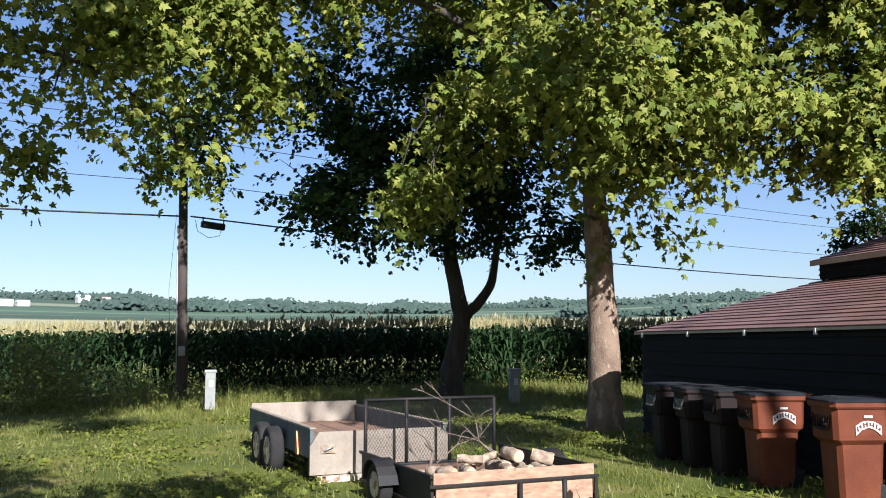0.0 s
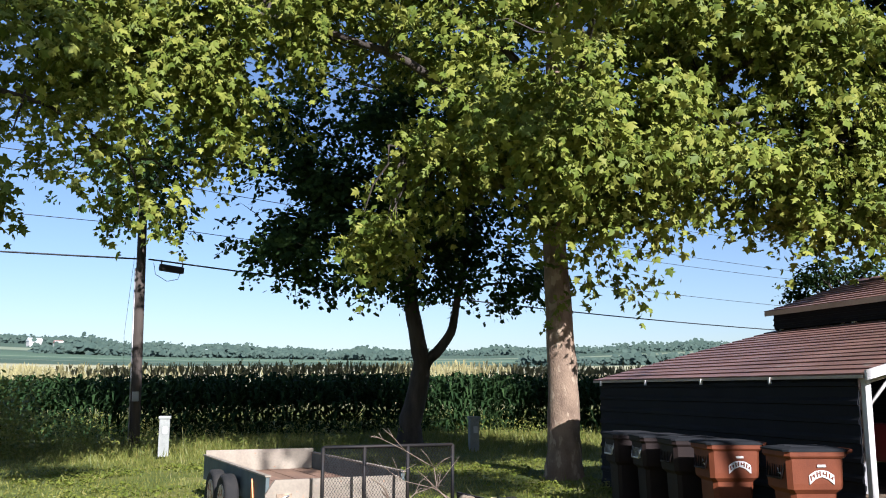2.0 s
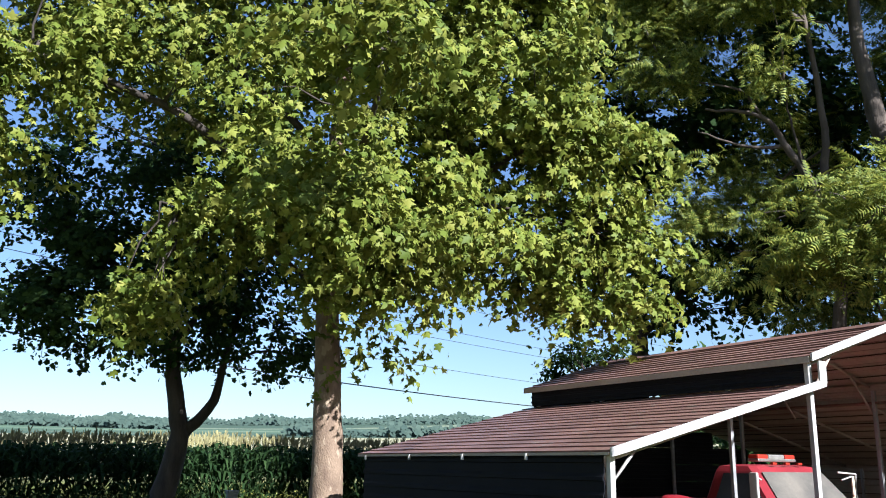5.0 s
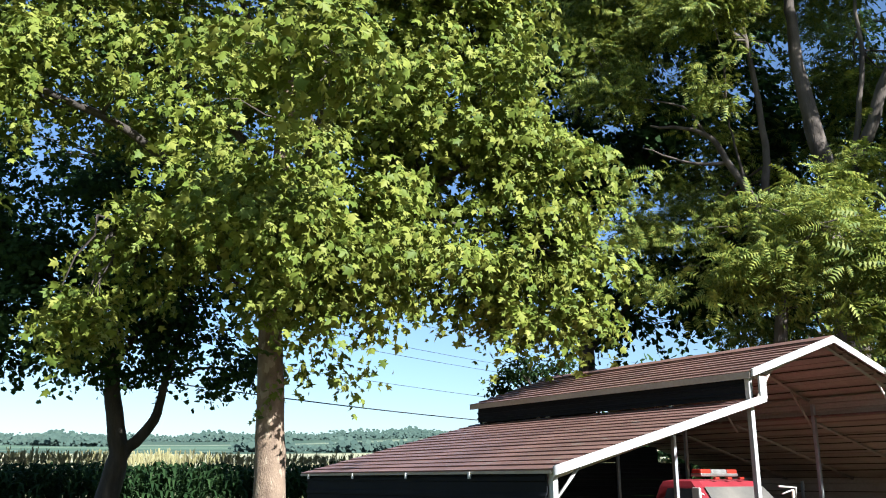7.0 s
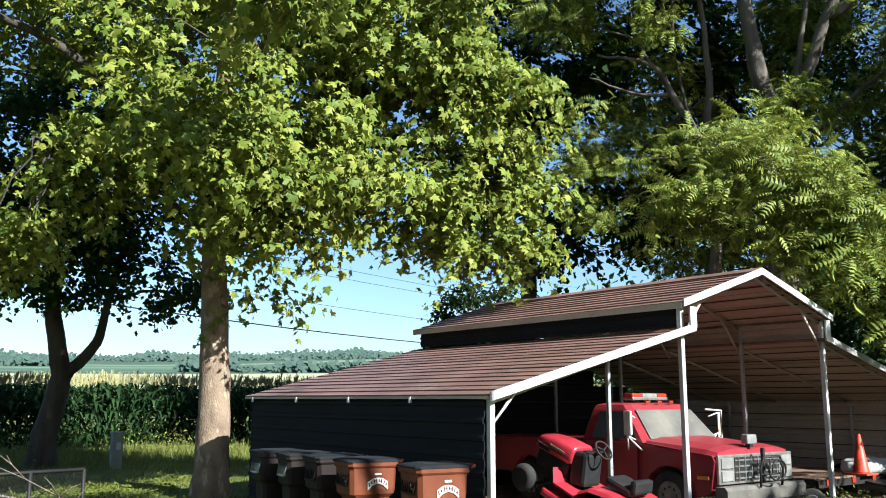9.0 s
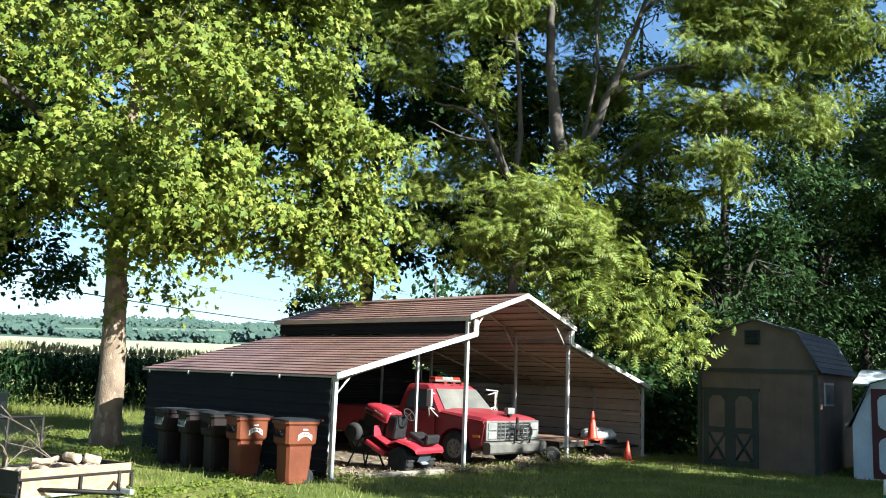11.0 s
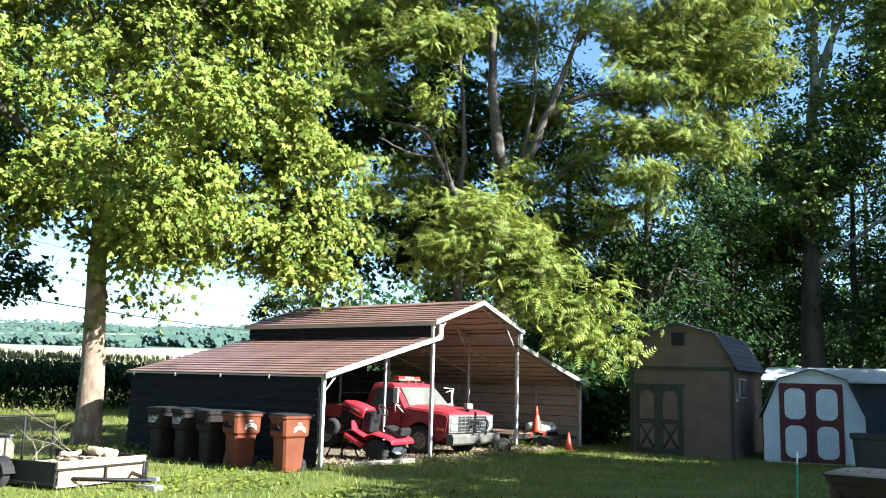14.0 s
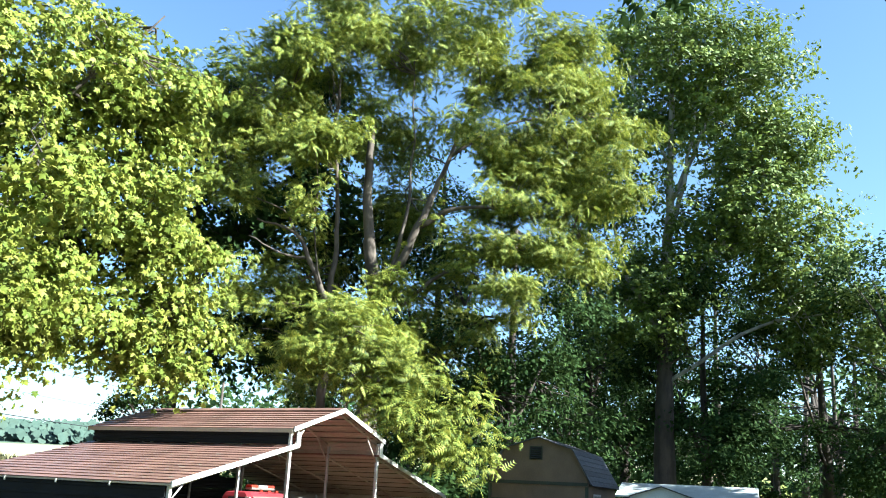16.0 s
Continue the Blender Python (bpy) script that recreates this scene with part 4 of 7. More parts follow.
# ---- pickup truck under the centre bay ----
def truck():
    t = thing("pickup_truck", "faded red old pickup truck with roof light bar and steel bumper", "truck", pose(5.22, -0.02, 0.13))
    HW = 0.97
    # lower body with wheel arches, drawn out across the width
    def arch(cy, r=0.46, n=9):
        return [(cy + r * math.cos(a), 0.36 + r * 0.95 * math.sin(a)) for a in np.linspace(math.pi, 0, n)]
    def side(zt):
        low = [(0.1, 0.45)] + arch(0.86) + [(1.5, 0.36), (2.72, 0.36)]
        return low + [(2.72, zt), (1.3, zt + 0.02), (0.06, 0.98), (0.02, 0.9)]
    bm = bmesh.new()
    prof = side(1.1)
    bm_loft(bm, [[(s * w, y, z if z < 1.0 or True else z) for y, z in prof] for s, w in ((-1, HW - 0.05), (-1, HW), (1, HW), (1, HW - 0.05))])
    body = part("body", bm, M_RED, t)
    # hood
    hood = [(-HW + 0.04, 0.98), (-HW + 0.08, 1.05), (-0.55, 1.1), (0.55, 1.1), (HW - 0.08, 1.05), (HW - 0.04, 0.98)]
    part("hood", bm_loft(bmesh.new(), [[(x * 0.97, 0.03, z - 0.03) for x, z in hood], [(x * 0.99, 0.2, z + 0.01) for x, z in hood], [(x, 1.32, z + 0.1) for x, z in hood]]), M_RED, t)
    # cab
    def ring(z, y0, y1, w, c=0.09):
        return [(-w + c, y0, z), (w - c, y0, z), (w, y0 + c, z), (w, y1 - c, z), (w - c, y1, z), (-w + c, y1, z), (-w, y1 - c, z), (-w, y0 + c, z)]
    cab = part("cab", bm_loft(bmesh.new(), [ring(1.08, 1.24, 2.72, 0.95), ring(1.14, 1.28, 2.72, 0.94), ring(1.62, 1.72, 2.62, 0.78), ring(1.7, 1.82, 2.58, 0.74), ring(1.73, 2.0, 2.45, 0.6)]), M_RED, t)
    def quad(name, ps, mtl, parent, th=0.012):
        bm = bmesh.new()
        vs = [bm.verts.new(p) for p in ps]
        bm.faces.new(vs)
        nrm = (Vector(ps[1]) - Vector(ps[0])).cross(Vector(ps[2]) - Vector(ps[0])).normalized()
        r = bmesh.ops.extrude_face_region(bm, geom=bm.faces[:])
        for v in [g for g in r["geom"] if isinstance(g, bmesh.types.BMVert)]:
            v.co += nrm * th
        return part(name, bm, mtl, parent)
    quad("windscreen", [(-0.82, 1.295, 1.17), (0.82, 1.295, 1.17), (0.7, 1.69, 1.61), (-0.7, 1.69, 1.61)], M_GLASS, cab)
    for s in (-1, 1):
        ps = [(s * 0.945, 1.48, 1.17), (s * 0.945, 2.42, 1.17), (s * 0.79, 2.36, 1.59), (s * 0.79, 1.8, 1.59)]
        quad("side_window", ps if s > 0 else ps[::-1], M_DARKG, cab, 0.008)
        part("wiper", bm_tube(bmesh.new(), [(s * 0.1 + 0.1, 1.3, 1.19), (s * 0.1 - 0.35, 1.38, 1.26)], [0.008, 0.006], 5), M_BLACKST, cab)
        door = part("door", bm_box(bmesh.new(), (s * (HW + 0.003), 1.98, 0.78), (0.012, 1.06, 0.66), bevel=0.004), M_RED, t)
        part("handle", bm_box(bmesh.new(), (s * (HW + 0.02), 2.4, 0.98), (0.02, 0.14, 0.03), bevel=0.005), M_CHROME, door)
        if s < 0:
            mir = part("mirror", bm_box(bmesh.new(), (s * 1.16, 1.45, 1.42), (0.05, 0.15, 0.38), bevel=0.02), M_WHITE, t, "white towing mirror")
        else:
            mir = part("mirror", bm_tube(bmesh.new(), [(0.98, 1.5, 1.12), (1.26, 1.47, 1.14), (1.27, 1.47, 1.6), (0.86, 1.5, 1.62)], [0.018] * 4, 6), M_WHITE, t, "cream tubular mirror frame")
            part("mirror_face", bm_box(bmesh.new(), (1.2, 1.48, 1.37), (0.06, 0.03, 0.4), bevel=0.01), M_RUSTWHITE, mir)
        for q in ((s * 1.15, 1.46, 1.56), (s * 1.16, 1.46, 1.22)):
            part("bracket", bm_tube(bmesh.new(), [(s * 0.94, 1.5, q[2] - 0.06), q], [0.014, 0.014], 6), M_WHITE, mir)
        for q in ((s * 0.97, 1.62, 1.0), (s * 0.97, 1.34, 1.0)):
            part("bracket", bm_tube(bmesh.new(), [q, (s * 1.17, 1.46, 1.22)], [0.013, 0.013], 6), M_WHITE, mir)
        part("side_marker", bm_box(bmesh.new(), (s * (HW + 0.005), 0.22, 0.66), (0.02, 0.2, 0.05), bevel=0.004), M_AMBER, t)
        for cy in (0.86, 3.95):
            tyre = wheel_parts(t, (s * 0.85, cy, 0.36), 0.37, 0.24, "x", 0.55, M_RIMG)
            for k in range(8):
                a = 2 * math.pi * k / 8
                part("hand_hole", bm_box(bmesh.new(), (s * 0.952, cy + 0.125 * math.cos(a), 0.36 + 0.125 * math.sin(a)), (0.008, 0.045, 0.03), rx=math.degrees(a) + 90, bevel=0.003), M_BLACKST, tyre)
    # nose
    gr = part("grille", bm_box(bmesh.new(), (0, 0.0, 0.78), (1.86, 0.05, 0.42), bevel=0.015), M_CHROME, t, "tarnished chrome grille surround")
    part("grille_back", bm_box(bmesh.new(), (0, -0.02, 0.78), (1.12, 0.03, 0.34)), M_BLACKST, gr)
    for k in range(4):
        part("grille_bar", bm_box(bmesh.new(), (0, -0.04, 0.65 + 0.085 * k), (1.12, 0.02, 0.02)), M_CHROME, gr)
    for k in range(7):
        part("grille_bar", bm_box(bmesh.new(), (-0.48 + 0.16 * k, -0.045, 0.78), (0.014, 0.02, 0.34)), M_CHROME, gr)
    for s in (-1, 1):
        for z in (0.69, 0.87):
            part("headlight", bm_box(bmesh.new(), (s * 0.74, -0.03, z), (0.28, 0.03, 0.15), bevel=0.01), M_LENS, gr, "clear headlight")
    part("bumper", bm_prism(bmesh.new(), [(-0.16, 0.3), (-0.2, 0.34), (-0.2, 0.5), (-0.16, 0.55), (0.0, 0.55), (0.0, 0.3)], "x", -1.0, 1.0), M_BUMP, t, "weathered grey steel bumper")
    part("lamp", bm_box(bmesh.new(), (-0.1, 0.02, 1.2), (0.24, 0.12, 0.14), bevel=0.02), M_LENS, t, "white and amber spot lamp")
    part("lamp_base", bm_box(bmesh.new(), (-0.1, 0.02, 1.11), (0.08, 0.08, 0.06)), M_BLACKST, t)
    guard = part("brush_guard", bm_tube(bmesh.new(), [(-0.22, -0.22, 0.52), (-0.24, -0.25, 0.8), (-0.16, -0.25, 0.95), (0.26, -0.25, 0.95), (0.34, -0.25, 0.8), (0.32, -0.22, 0.52)], [0.02] * 6, 7), M_BLACKST, t, "black steel brush guard with a coiled cable")
    part("crossbar", bm_tube(bmesh.new(), [(-0.23, -0.24, 0.7), (0.33, -0.24, 0.7)], [0.016] * 2, 6), M_BLACKST, guard)
    coil = [(0.05 + 0.2 * math.cos(a), -0.28 - 0.004 * k, 0.76 + 0.15 * math.sin(a)) for k, a in enumerate(np.linspace(-1.2, 9.6, 26))]
    part("cable", bm_tube(bmesh.new(), coil, [0.014] * 26, 5), M_BLACKST, guard)
    part("upright", bm_box(bmesh.new(), (-0.1, -0.2, 0.83), (0.05, 0.05, 0.5), bevel=0.008), M_BLACKST, guard)
    bar = part("light_bar", bm_box(bmesh.new(), (0.05, 2.1, 1.8), (0.9, 0.22, 0.05), bevel=0.015), M_CHROME, t)
    for x, mtl in ((-0.27, M_REDLENS), (0.05, M_LENS), (0.37, M_REDLENS)):
        part("lens", bm_box(bmesh.new(), (x, 2.1, 1.85), (0.25 if mtl is M_REDLENS else 0.38, 0.2, 0.08), bevel=0.025), mtl, bar)
    for x in (-0.3, 0.0, 0.3):
        part("cab_light", bm_box(bmesh.new(), (x, 1.78, 1.745), (0.1, 0.06, 0.04), bevel=0.012), M_REDLENS, t)
    part("aerial", bm_tube(bmesh.new(), [(-0.55, 2.3, 1.72), (-0.56, 2.32, 2.25)], [0.005, 0.003], 5), M_BLACKST, t)
    rack = part("rack", bm_tube(bmesh.new(), [(-0.3, 2.8, 1.0), (-0.3, 2.8, 1.62), (1.05, 2.8, 1.62), (1.05, 2.8, 1.0)], [0.025] * 4, 6), M_WHITE, t, "cream steel cab rack")
    part("rack_bar", bm_tube(bmesh.new(), [(0.8, 2.8, 1.62), (0.8, 2.8, 1.0)], [0.02] * 2, 6), M_WHITE, rack)
    bm = bmesh.new()
    bprof = [(2.78, 0.5), (3.45, 0.5)] + arch(3.95)[0:] + [(4.45, 0.5), (5.2, 0.5), (5.2, 1.12), (2.78, 1.12)]
    bm_loft(bm, [[(s * w, y, z) for y, z in bprof] for s, w in ((-1, HW - 0.04), (-1, HW), (1, HW), (1, HW - 0.04))])
    part("bed", bm, M_RED, t)
    return t


M_RIMG = mat("dusty_wheel", (0.17, 0.155, 0.135), 0.6, col2=(0.08, 0.072, 0.062), scale=6)
M_BUMP = mat("weathered_steel", (0.115, 0.102, 0.083), 0.7, metal=0.0, col2=(0.075, 0.066, 0.054), scale=5, spots=((0.2, 0.12, 0.08), 11, 0.62))
M_LENS = mat("clear_lens", (0.24, 0.23, 0.21), 0.15, scale=6)
M_REDLENS = mat("red_lens", (0.36, 0.035, 0.02), 0.2)
truck()


def mower():
    """Lawn tractor pointing away, its nose propped up."""
    t = thing("lawn_tractor", "red lawn tractor with black seat, nose propped up on a stand", "lawn mower", pose(2.35, 0.25, 0.13, 0, 0, 8))
    pit = pose(0, 0, 0.24, 24, 0, 0) @ pose(0, 0, -0.24)
    def p(name, bm, m, par=t, lab=""):
        bm.transform(pit)
        return part(name, bm, m, par, lab)
    for s in (-1, 1):
        w = wheel_parts(t, (s * 0.36, 0, 0.25), 0.25, 0.22, "x", 0.5, M_BLACKST, "rear_wheel")
        bm = bmesh.new()
        for k in range(18):
            a = 2 * math.pi * k / 18
            bm_box(bm, (s * 0.36, 0.25 * math.cos(a), 0.25 + 0.25 * math.sin(a)), (0.2, 0.03, 0.02), rx=math.degrees(a) + 90)
        part("tread", bm, M_TYRE, w)
    def bonnet(y, w, z0, z1):
        arch = [(math.copysign(w * abs(math.cos(u)) ** 0.4, math.cos(u)), z0 + (z1 - z0) * (0.35 + 0.65 * math.sin(u) ** 0.5)) for u in np.linspace(0.0, math.pi, 11)]
        return [(-w * 0.96, y, z0), (w * 0.96, y, z0)] + [(x, y, z) for x, z in arch]
    bm = bm_loft(bmesh.new(), [bonnet(0.74, 0.22, 0.66, 0.88), bonnet(0.78, 0.235, 0.64, 0.9), bonnet(1.05, 0.235, 0.63, 0.88), bonnet(1.24, 0.225, 0.62, 0.84), bonnet(1.36, 0.205, 0.61, 0.8), bonnet(1.4, 0.18, 0.62, 0.76)])
    for f in bm.faces:
        f.smooth = len(f.verts) == 4
    hood = p("hood", bm, M_REDB)
    p("hood_seam", bm_box(bmesh.new(), (0, 1.05, 0.7), (0.478, 0.6, 0.01)), M_BLACKST, hood)
    p("decal", bm_box(bmesh.new(), (-0.233, 1.0, 0.75), (0.01, 0.26, 0.03)), M_WOODW, hood, "pale maker plate")
    p("grille", bm_box(bmesh.new(), (0, 1.39, 0.68), (0.3, 0.03, 0.1), bevel=0.01), M_BLACKST, hood)
    p("grille", bm_box(bmesh.new(), (-0.225, 1.22, 0.665), (0.012, 0.2, 0.05), bevel=0.004), M_BLACKST, hood)
    p("engine", bm_box(bmesh.new(), (0, 1.05, 0.5), (0.36, 0.56, 0.26), bevel=0.03), M_BLACKST)
    p("dash", bm_box(bmesh.new(), (0, 0.62, 0.64), (0.38, 0.26, 0.46), rx=-15, bevel=0.05), M_BLACKST)
    p("steering_column", bm_tube(bmesh.new(), [(0, 0.6, 0.82), (0, 0.46, 0.98)], [0.03, 0.03], 8), M_BLACKST)
    ringpts = [(0.15 * math.cos(a), 0.45 + 0.15 * math.sin(a) * 0.75, 0.99 + 0.15 * math.sin(a) * 0.5) for a in np.linspace(0, 2 * math.pi, 21)]
    wheel = p("steering_wheel", bm_tube(bmesh.new(), ringpts, [0.014] * 21, 6, cap=False), M_BLACKST)
    for a in (0.5, 2.6, 4.7):
        p("spoke", bm_tube(bmesh.new(), [(0, 0.45, 0.99), (0.15 * math.cos(a), 0.45 + 0.112 * math.sin(a), 0.99 + 0.075 * math.sin(a))], [0.012, 0.01], 5), M_BLACKST, wheel)
    p("frame", bm_box(bmesh.new(), (0, 0.7, 0.32), (0.3, 1.5, 0.08)), M_BLACKST)
    for s in (-1, 1):
        p("footrest", bm_loft(bmesh.new(), [[(s * 0.14, 0.3, 0.36), (s * 0.46, 0.3, 0.36), (s * 0.46, 0.3, 0.39), (s * 0.14, 0.3, 0.39)], [(s * 0.14, 0.75, 0.36), (s * 0.44, 0.75, 0.36), (s * 0.44, 0.75, 0.39), (s * 0.14, 0.75, 0.39)], [(s * 0.14, 0.9, 0.5), (s * 0.34, 0.9, 0.5), (s * 0.34, 0.9, 0.53), (s * 0.14, 0.9, 0.53)]]), M_REDB)
        p("front_tyre", bm_lathe(bmesh.new(), [(0.08, -0.07), (0.16, -0.08), (0.19, -0.03), (0.19, 0.03), (0.16, 0.08), (0.08, 0.07)], (s * 0.38, 1.28, 0.19), "x", 20), M_TYRE)
        p("front_hub", bm_tube(bmesh.new(), [(s * 0.33, 1.28, 0.19), (s * 0.44, 1.28, 0.19)], [0.085, 0.085], 16), M_GREYWALL)
    fender = []
    for y, z in ((-0.33, 0.62), (-0.28, 0.66), (-0.1, 0.66), (0.2, 0.6), (0.34, 0.48), (0.36, 0.4)):
        fender.append([(-0.47, y, z - 0.05), (-0.43, y, z), (0.43, y, z), (0.47, y, z - 0.05), (0.42, y, z - 0.06), (-0.42, y, z - 0.06)])
    p("fender", bm_loft(bmesh.new(), fender), M_REDB)
    p("seat", bm_box(bmesh.new(), (0, -0.05, 0.73), (0.44, 0.42, 0.11), bevel=0.045), M_BLACKST, t, "black vinyl seat")
    p("seat_back", bm_box(bmesh.new(), (0, -0.25, 0.82), (0.42, 0.1, 0.18), rx=-14, bevel=0.04), M_BLACKST)
    p("rear_plate", bm_box(bmesh.new(), (0, -0.24, 0.44), (0.4, 0.04, 0.2), bevel=0.01), M_GREYWALL, t, "grey steel rear plate")
    p("hitch", bm_box(bmesh.new(), (0, -0.28, 0.33), (0.2, 0.1, 0.03), bevel=0.008), M_STEEL)
    p("mower_deck", bm_box(bmesh.new(), (0, 0.62, 0.2), (0.95, 0.55, 0.12), bevel=0.05), M_REDB)
    std = thing("stand", "dark steel stand holding up the mower's nose", "stand", pose(2.19, 1.4, 0.13, 0, 0, 8))
    for sx in (-0.3, 0.3):
        part("leg", bm_tube(bmesh.new(), [(sx, -0.25, 0), (sx * 0.6, 0, 0.62), (sx, 0.25, 0)], [0.02] * 3, 6), M_BLACKST, std)
    part("bar", bm_tube(bmesh.new(), [(-0.35, 0, 0.62), (0.35, 0, 0.62)], [0.025] * 2, 6), M_BLACKST, std)


mower()

# ---- right bay: small trailer with bundle, cones ----
def cone(m, h, r, label):
    t = thing("traffic_cone", label, "cone", m, "traffic cones")
    part("cone_body", bm_lathe(bmesh.new(), [(r * 0.8, 0.03), (r * 0.76, 0.06), (r * 0.14, h), (r * 0.1, h + 0.005)], (0, 0, 0), "z", 20), M_ORANGE, t)
    part("base", bm_box(bmesh.new(), (0, 0, 0.015), (r * 2.2, r * 2.2, 0.03), bevel=0.006), M_ORANGE, t)


def cart():
    t = thing("flat_trailer", "low black flat trailer parked under the carport", "trailer", pose(9.0, 1.2, 0.13, 0, 0, 0))
    part("deck", bm_box(bmesh.new(), (0, 0.6, 0.42), (2.6, 2.6, 0.05), bevel=0.005), M_DECK, t)
    for x in (-1.3, 1.3):
        part("frame_rail", bm_box(bmesh.new(), (x, 0.6, 0.38), (0.06, 2.7, 0.1)), M_BLACKST, t)
    part("end_beam", bm_box(bmesh.new(), (0, -0.75, 0.36), (2.66, 0.06, 0.12)), M_BLACKST, t)
    for x in (-1.05, -0.2, 0.5):
        part("lamp", bm_box(bmesh.new(), (x, -0.79, 0.38), (0.12, 0.03, 0.1), bevel=0.01), M_REDLENS, t)
    for x in (-1.42, 1.42):
        wheel_parts(t, (x, 0.3, 0.27), 0.27, 0.16, "x", 0.5, M_RUSTWHITE)
    part("loading_ramp", bm_box(bmesh.new(), (1.0, -0.95, 0.3), (1.6, 0.4, 0.04), rx=8), M_BLACKST, t)


cart()
bm = bmesh.new()
bmesh.ops.create_icosphere(bm, subdivisions=3, radius=1)
for v in bm.verts:
    v.co = Vector((v.co.x * 0.55, v.co.y * 0.42, max(v.co.z, -0.5) * 0.2 + 0.1)) * (1 + 0.18 * noise.noise(v.co * 2.1))
    for f in v.link_faces:
        f.smooth = True
single("white_bundle", bm, M_WHITEP, "crumpled white plastic bundle on the flat trailer", "bundle", m=pose(9.9, 0.75, 0.57))
cone(pose(9.25, 0.5, 0.575), 0.72, 0.19, "orange traffic cone standing on the flat trailer")
cone(pose(9.3, -0.5, 0.12), 0.5, 0.15, "small orange traffic cone on the grass")
wt = thing("spare_tyre", "loose black tyre lying under the truck bumper", "tyre", pose(6.75, 0.0, 0.12, 0, 0, 25))
wheel_parts(wt, (0, 0, 0.2), 0.2, 0.12, "x", 0.5, M_RIMG, "tyre")
wt2 = thing("spare_tyre", "small black tyre standing beside the trailer", "tyre", pose(7.05, 0.35, 0.12, 0, 0, 20))
wheel_parts(wt2, (0, 0, 0.17), 0.17, 0.1, "x", 0.5, M_RIMG, "tyre")
tb = thing("threshold_beam", "weathered timber lying across the carport edge", "timber", pose(1.1, -0.12, 0.12))
part("beam", bm_box(bmesh.new(), (0.6, 0, 0.05), (2.2, 0.14, 0.09), rz=-2, bevel=0.01), M_WOODW, tb)

# ---- barn-shaped sheds ----
def barn_shed(name, label, m, W, D, zb, ze, zk, zt, kw, wallm, roofm, sides):
    """Gambrel shed: front on the plane x = 0 looking to -x, width along y."""
    t = thing(name, label, "shed", m)
    out = [(-W / 2, zb), (W / 2, zb), (W / 2, ze), (kw, zk), (0, zt), (-kw, zk), (-W / 2, ze)]
    part("front_wall", bm_prism(bmesh.new(), out, "x", 0.0, 0.06), wallm, t)
    part("back_wall", bm_prism(bmesh.new(), out, "x", D - 0.06, D), wallm, t)
    for s in (-1, 1):
        part("side_wall", bm_box(bmesh.new(), (D / 2, s * (W / 2 - 0.03), (zb + ze) / 2), (D - 0.12, 0.06, ze - zb)), sides, t)
    roof = new("roof"); roof.parent = t
    for s in (-1, 1):
        for (y0, z0), (y1, z1), rows in (((W / 2 + 0.1, ze - 0.08), (kw, zk), 7), ((kw, zk), (0, zt), 6)):
            dy, dz = (y1 - y0) / rows, (z1 - z0) / rows
            ln = math.hypot(dy, dz)
            ny, nz = -dz / ln, dy / ln
            if nz < 0:
                ny, nz = -ny, -nz
            for k in range(rows):
                a = (y0 + dy * k + ny * 0.035, z0 + dz * k + nz * 0.035); b = (y0 + dy * (k + 1.15) + ny * 0.02, z0 + dz * (k + 1.15) + nz * 0.02)
                poly = [(s * a[0], a[1]), (s * b[0], b[1]), (s * (b[0] - ny * 0.02), b[1] - nz * 0.02), (s * (a[0] - ny * 0.03), a[1] - nz * 0.03)]
                part("shingle_course", bm_prism(bmesh.new(), poly, "x", -0.12, D + 0.12), roofm, roof)
    return t


def shed_door(t, y0, y1, z0, z1, frame, panelm):
    """Double door with arched upper panels and cross-braced lower ones."""
    d = part("door", bm_box(bmesh.new(), (-0.02, (y0 + y1) / 2, (z0 + z1) / 2), (0.04, y1 - y0, z1 - z0)), frame, t)
    mid = (y0 + y1) / 2
    zm = z0 + (z1 - z0) * 0.47
    for a, b in ((y0, mid), (mid, y1)):
        w = (b - a) * 0.6
        c = (a + b) / 2
        up = [(c - w / 2, zm + 0.07), (c + w / 2, zm + 0.07), (c + w / 2, z1 - 0.25), (c + w / 4, z1 - 0.13), (c - w / 4, z1 - 0.13), (c - w / 2, z1 - 0.25)]
        part("panel", bm_prism(bmesh.new(), up, "x", -0.055, -0.035), panelm, d)
        lo = [(c - w / 2, z0 + 0.14), (c + w / 2, z0 + 0.14), (c + w / 2, zm - 0.07), (c - w / 2, zm - 0.07)]
        part("panel", bm_prism(bmesh.new(), lo, "x", -0.055, -0.035), panelm, d)
        for s in (-1, 1):
            part("brace", bm_tube(bmesh.new(), [(-0.06, c - s * w / 2, z0 + 0.14), (-0.06, c + s * w / 2, zm - 0.07)], [0.035, 0.035], 4), frame, d)
    part("hinge_rail", bm_box(bmesh.new(), (-0.03, mid, z1 + 0.03), (0.06, y1 - y0 + 0.1, 0.06)), frame, d)
    return d


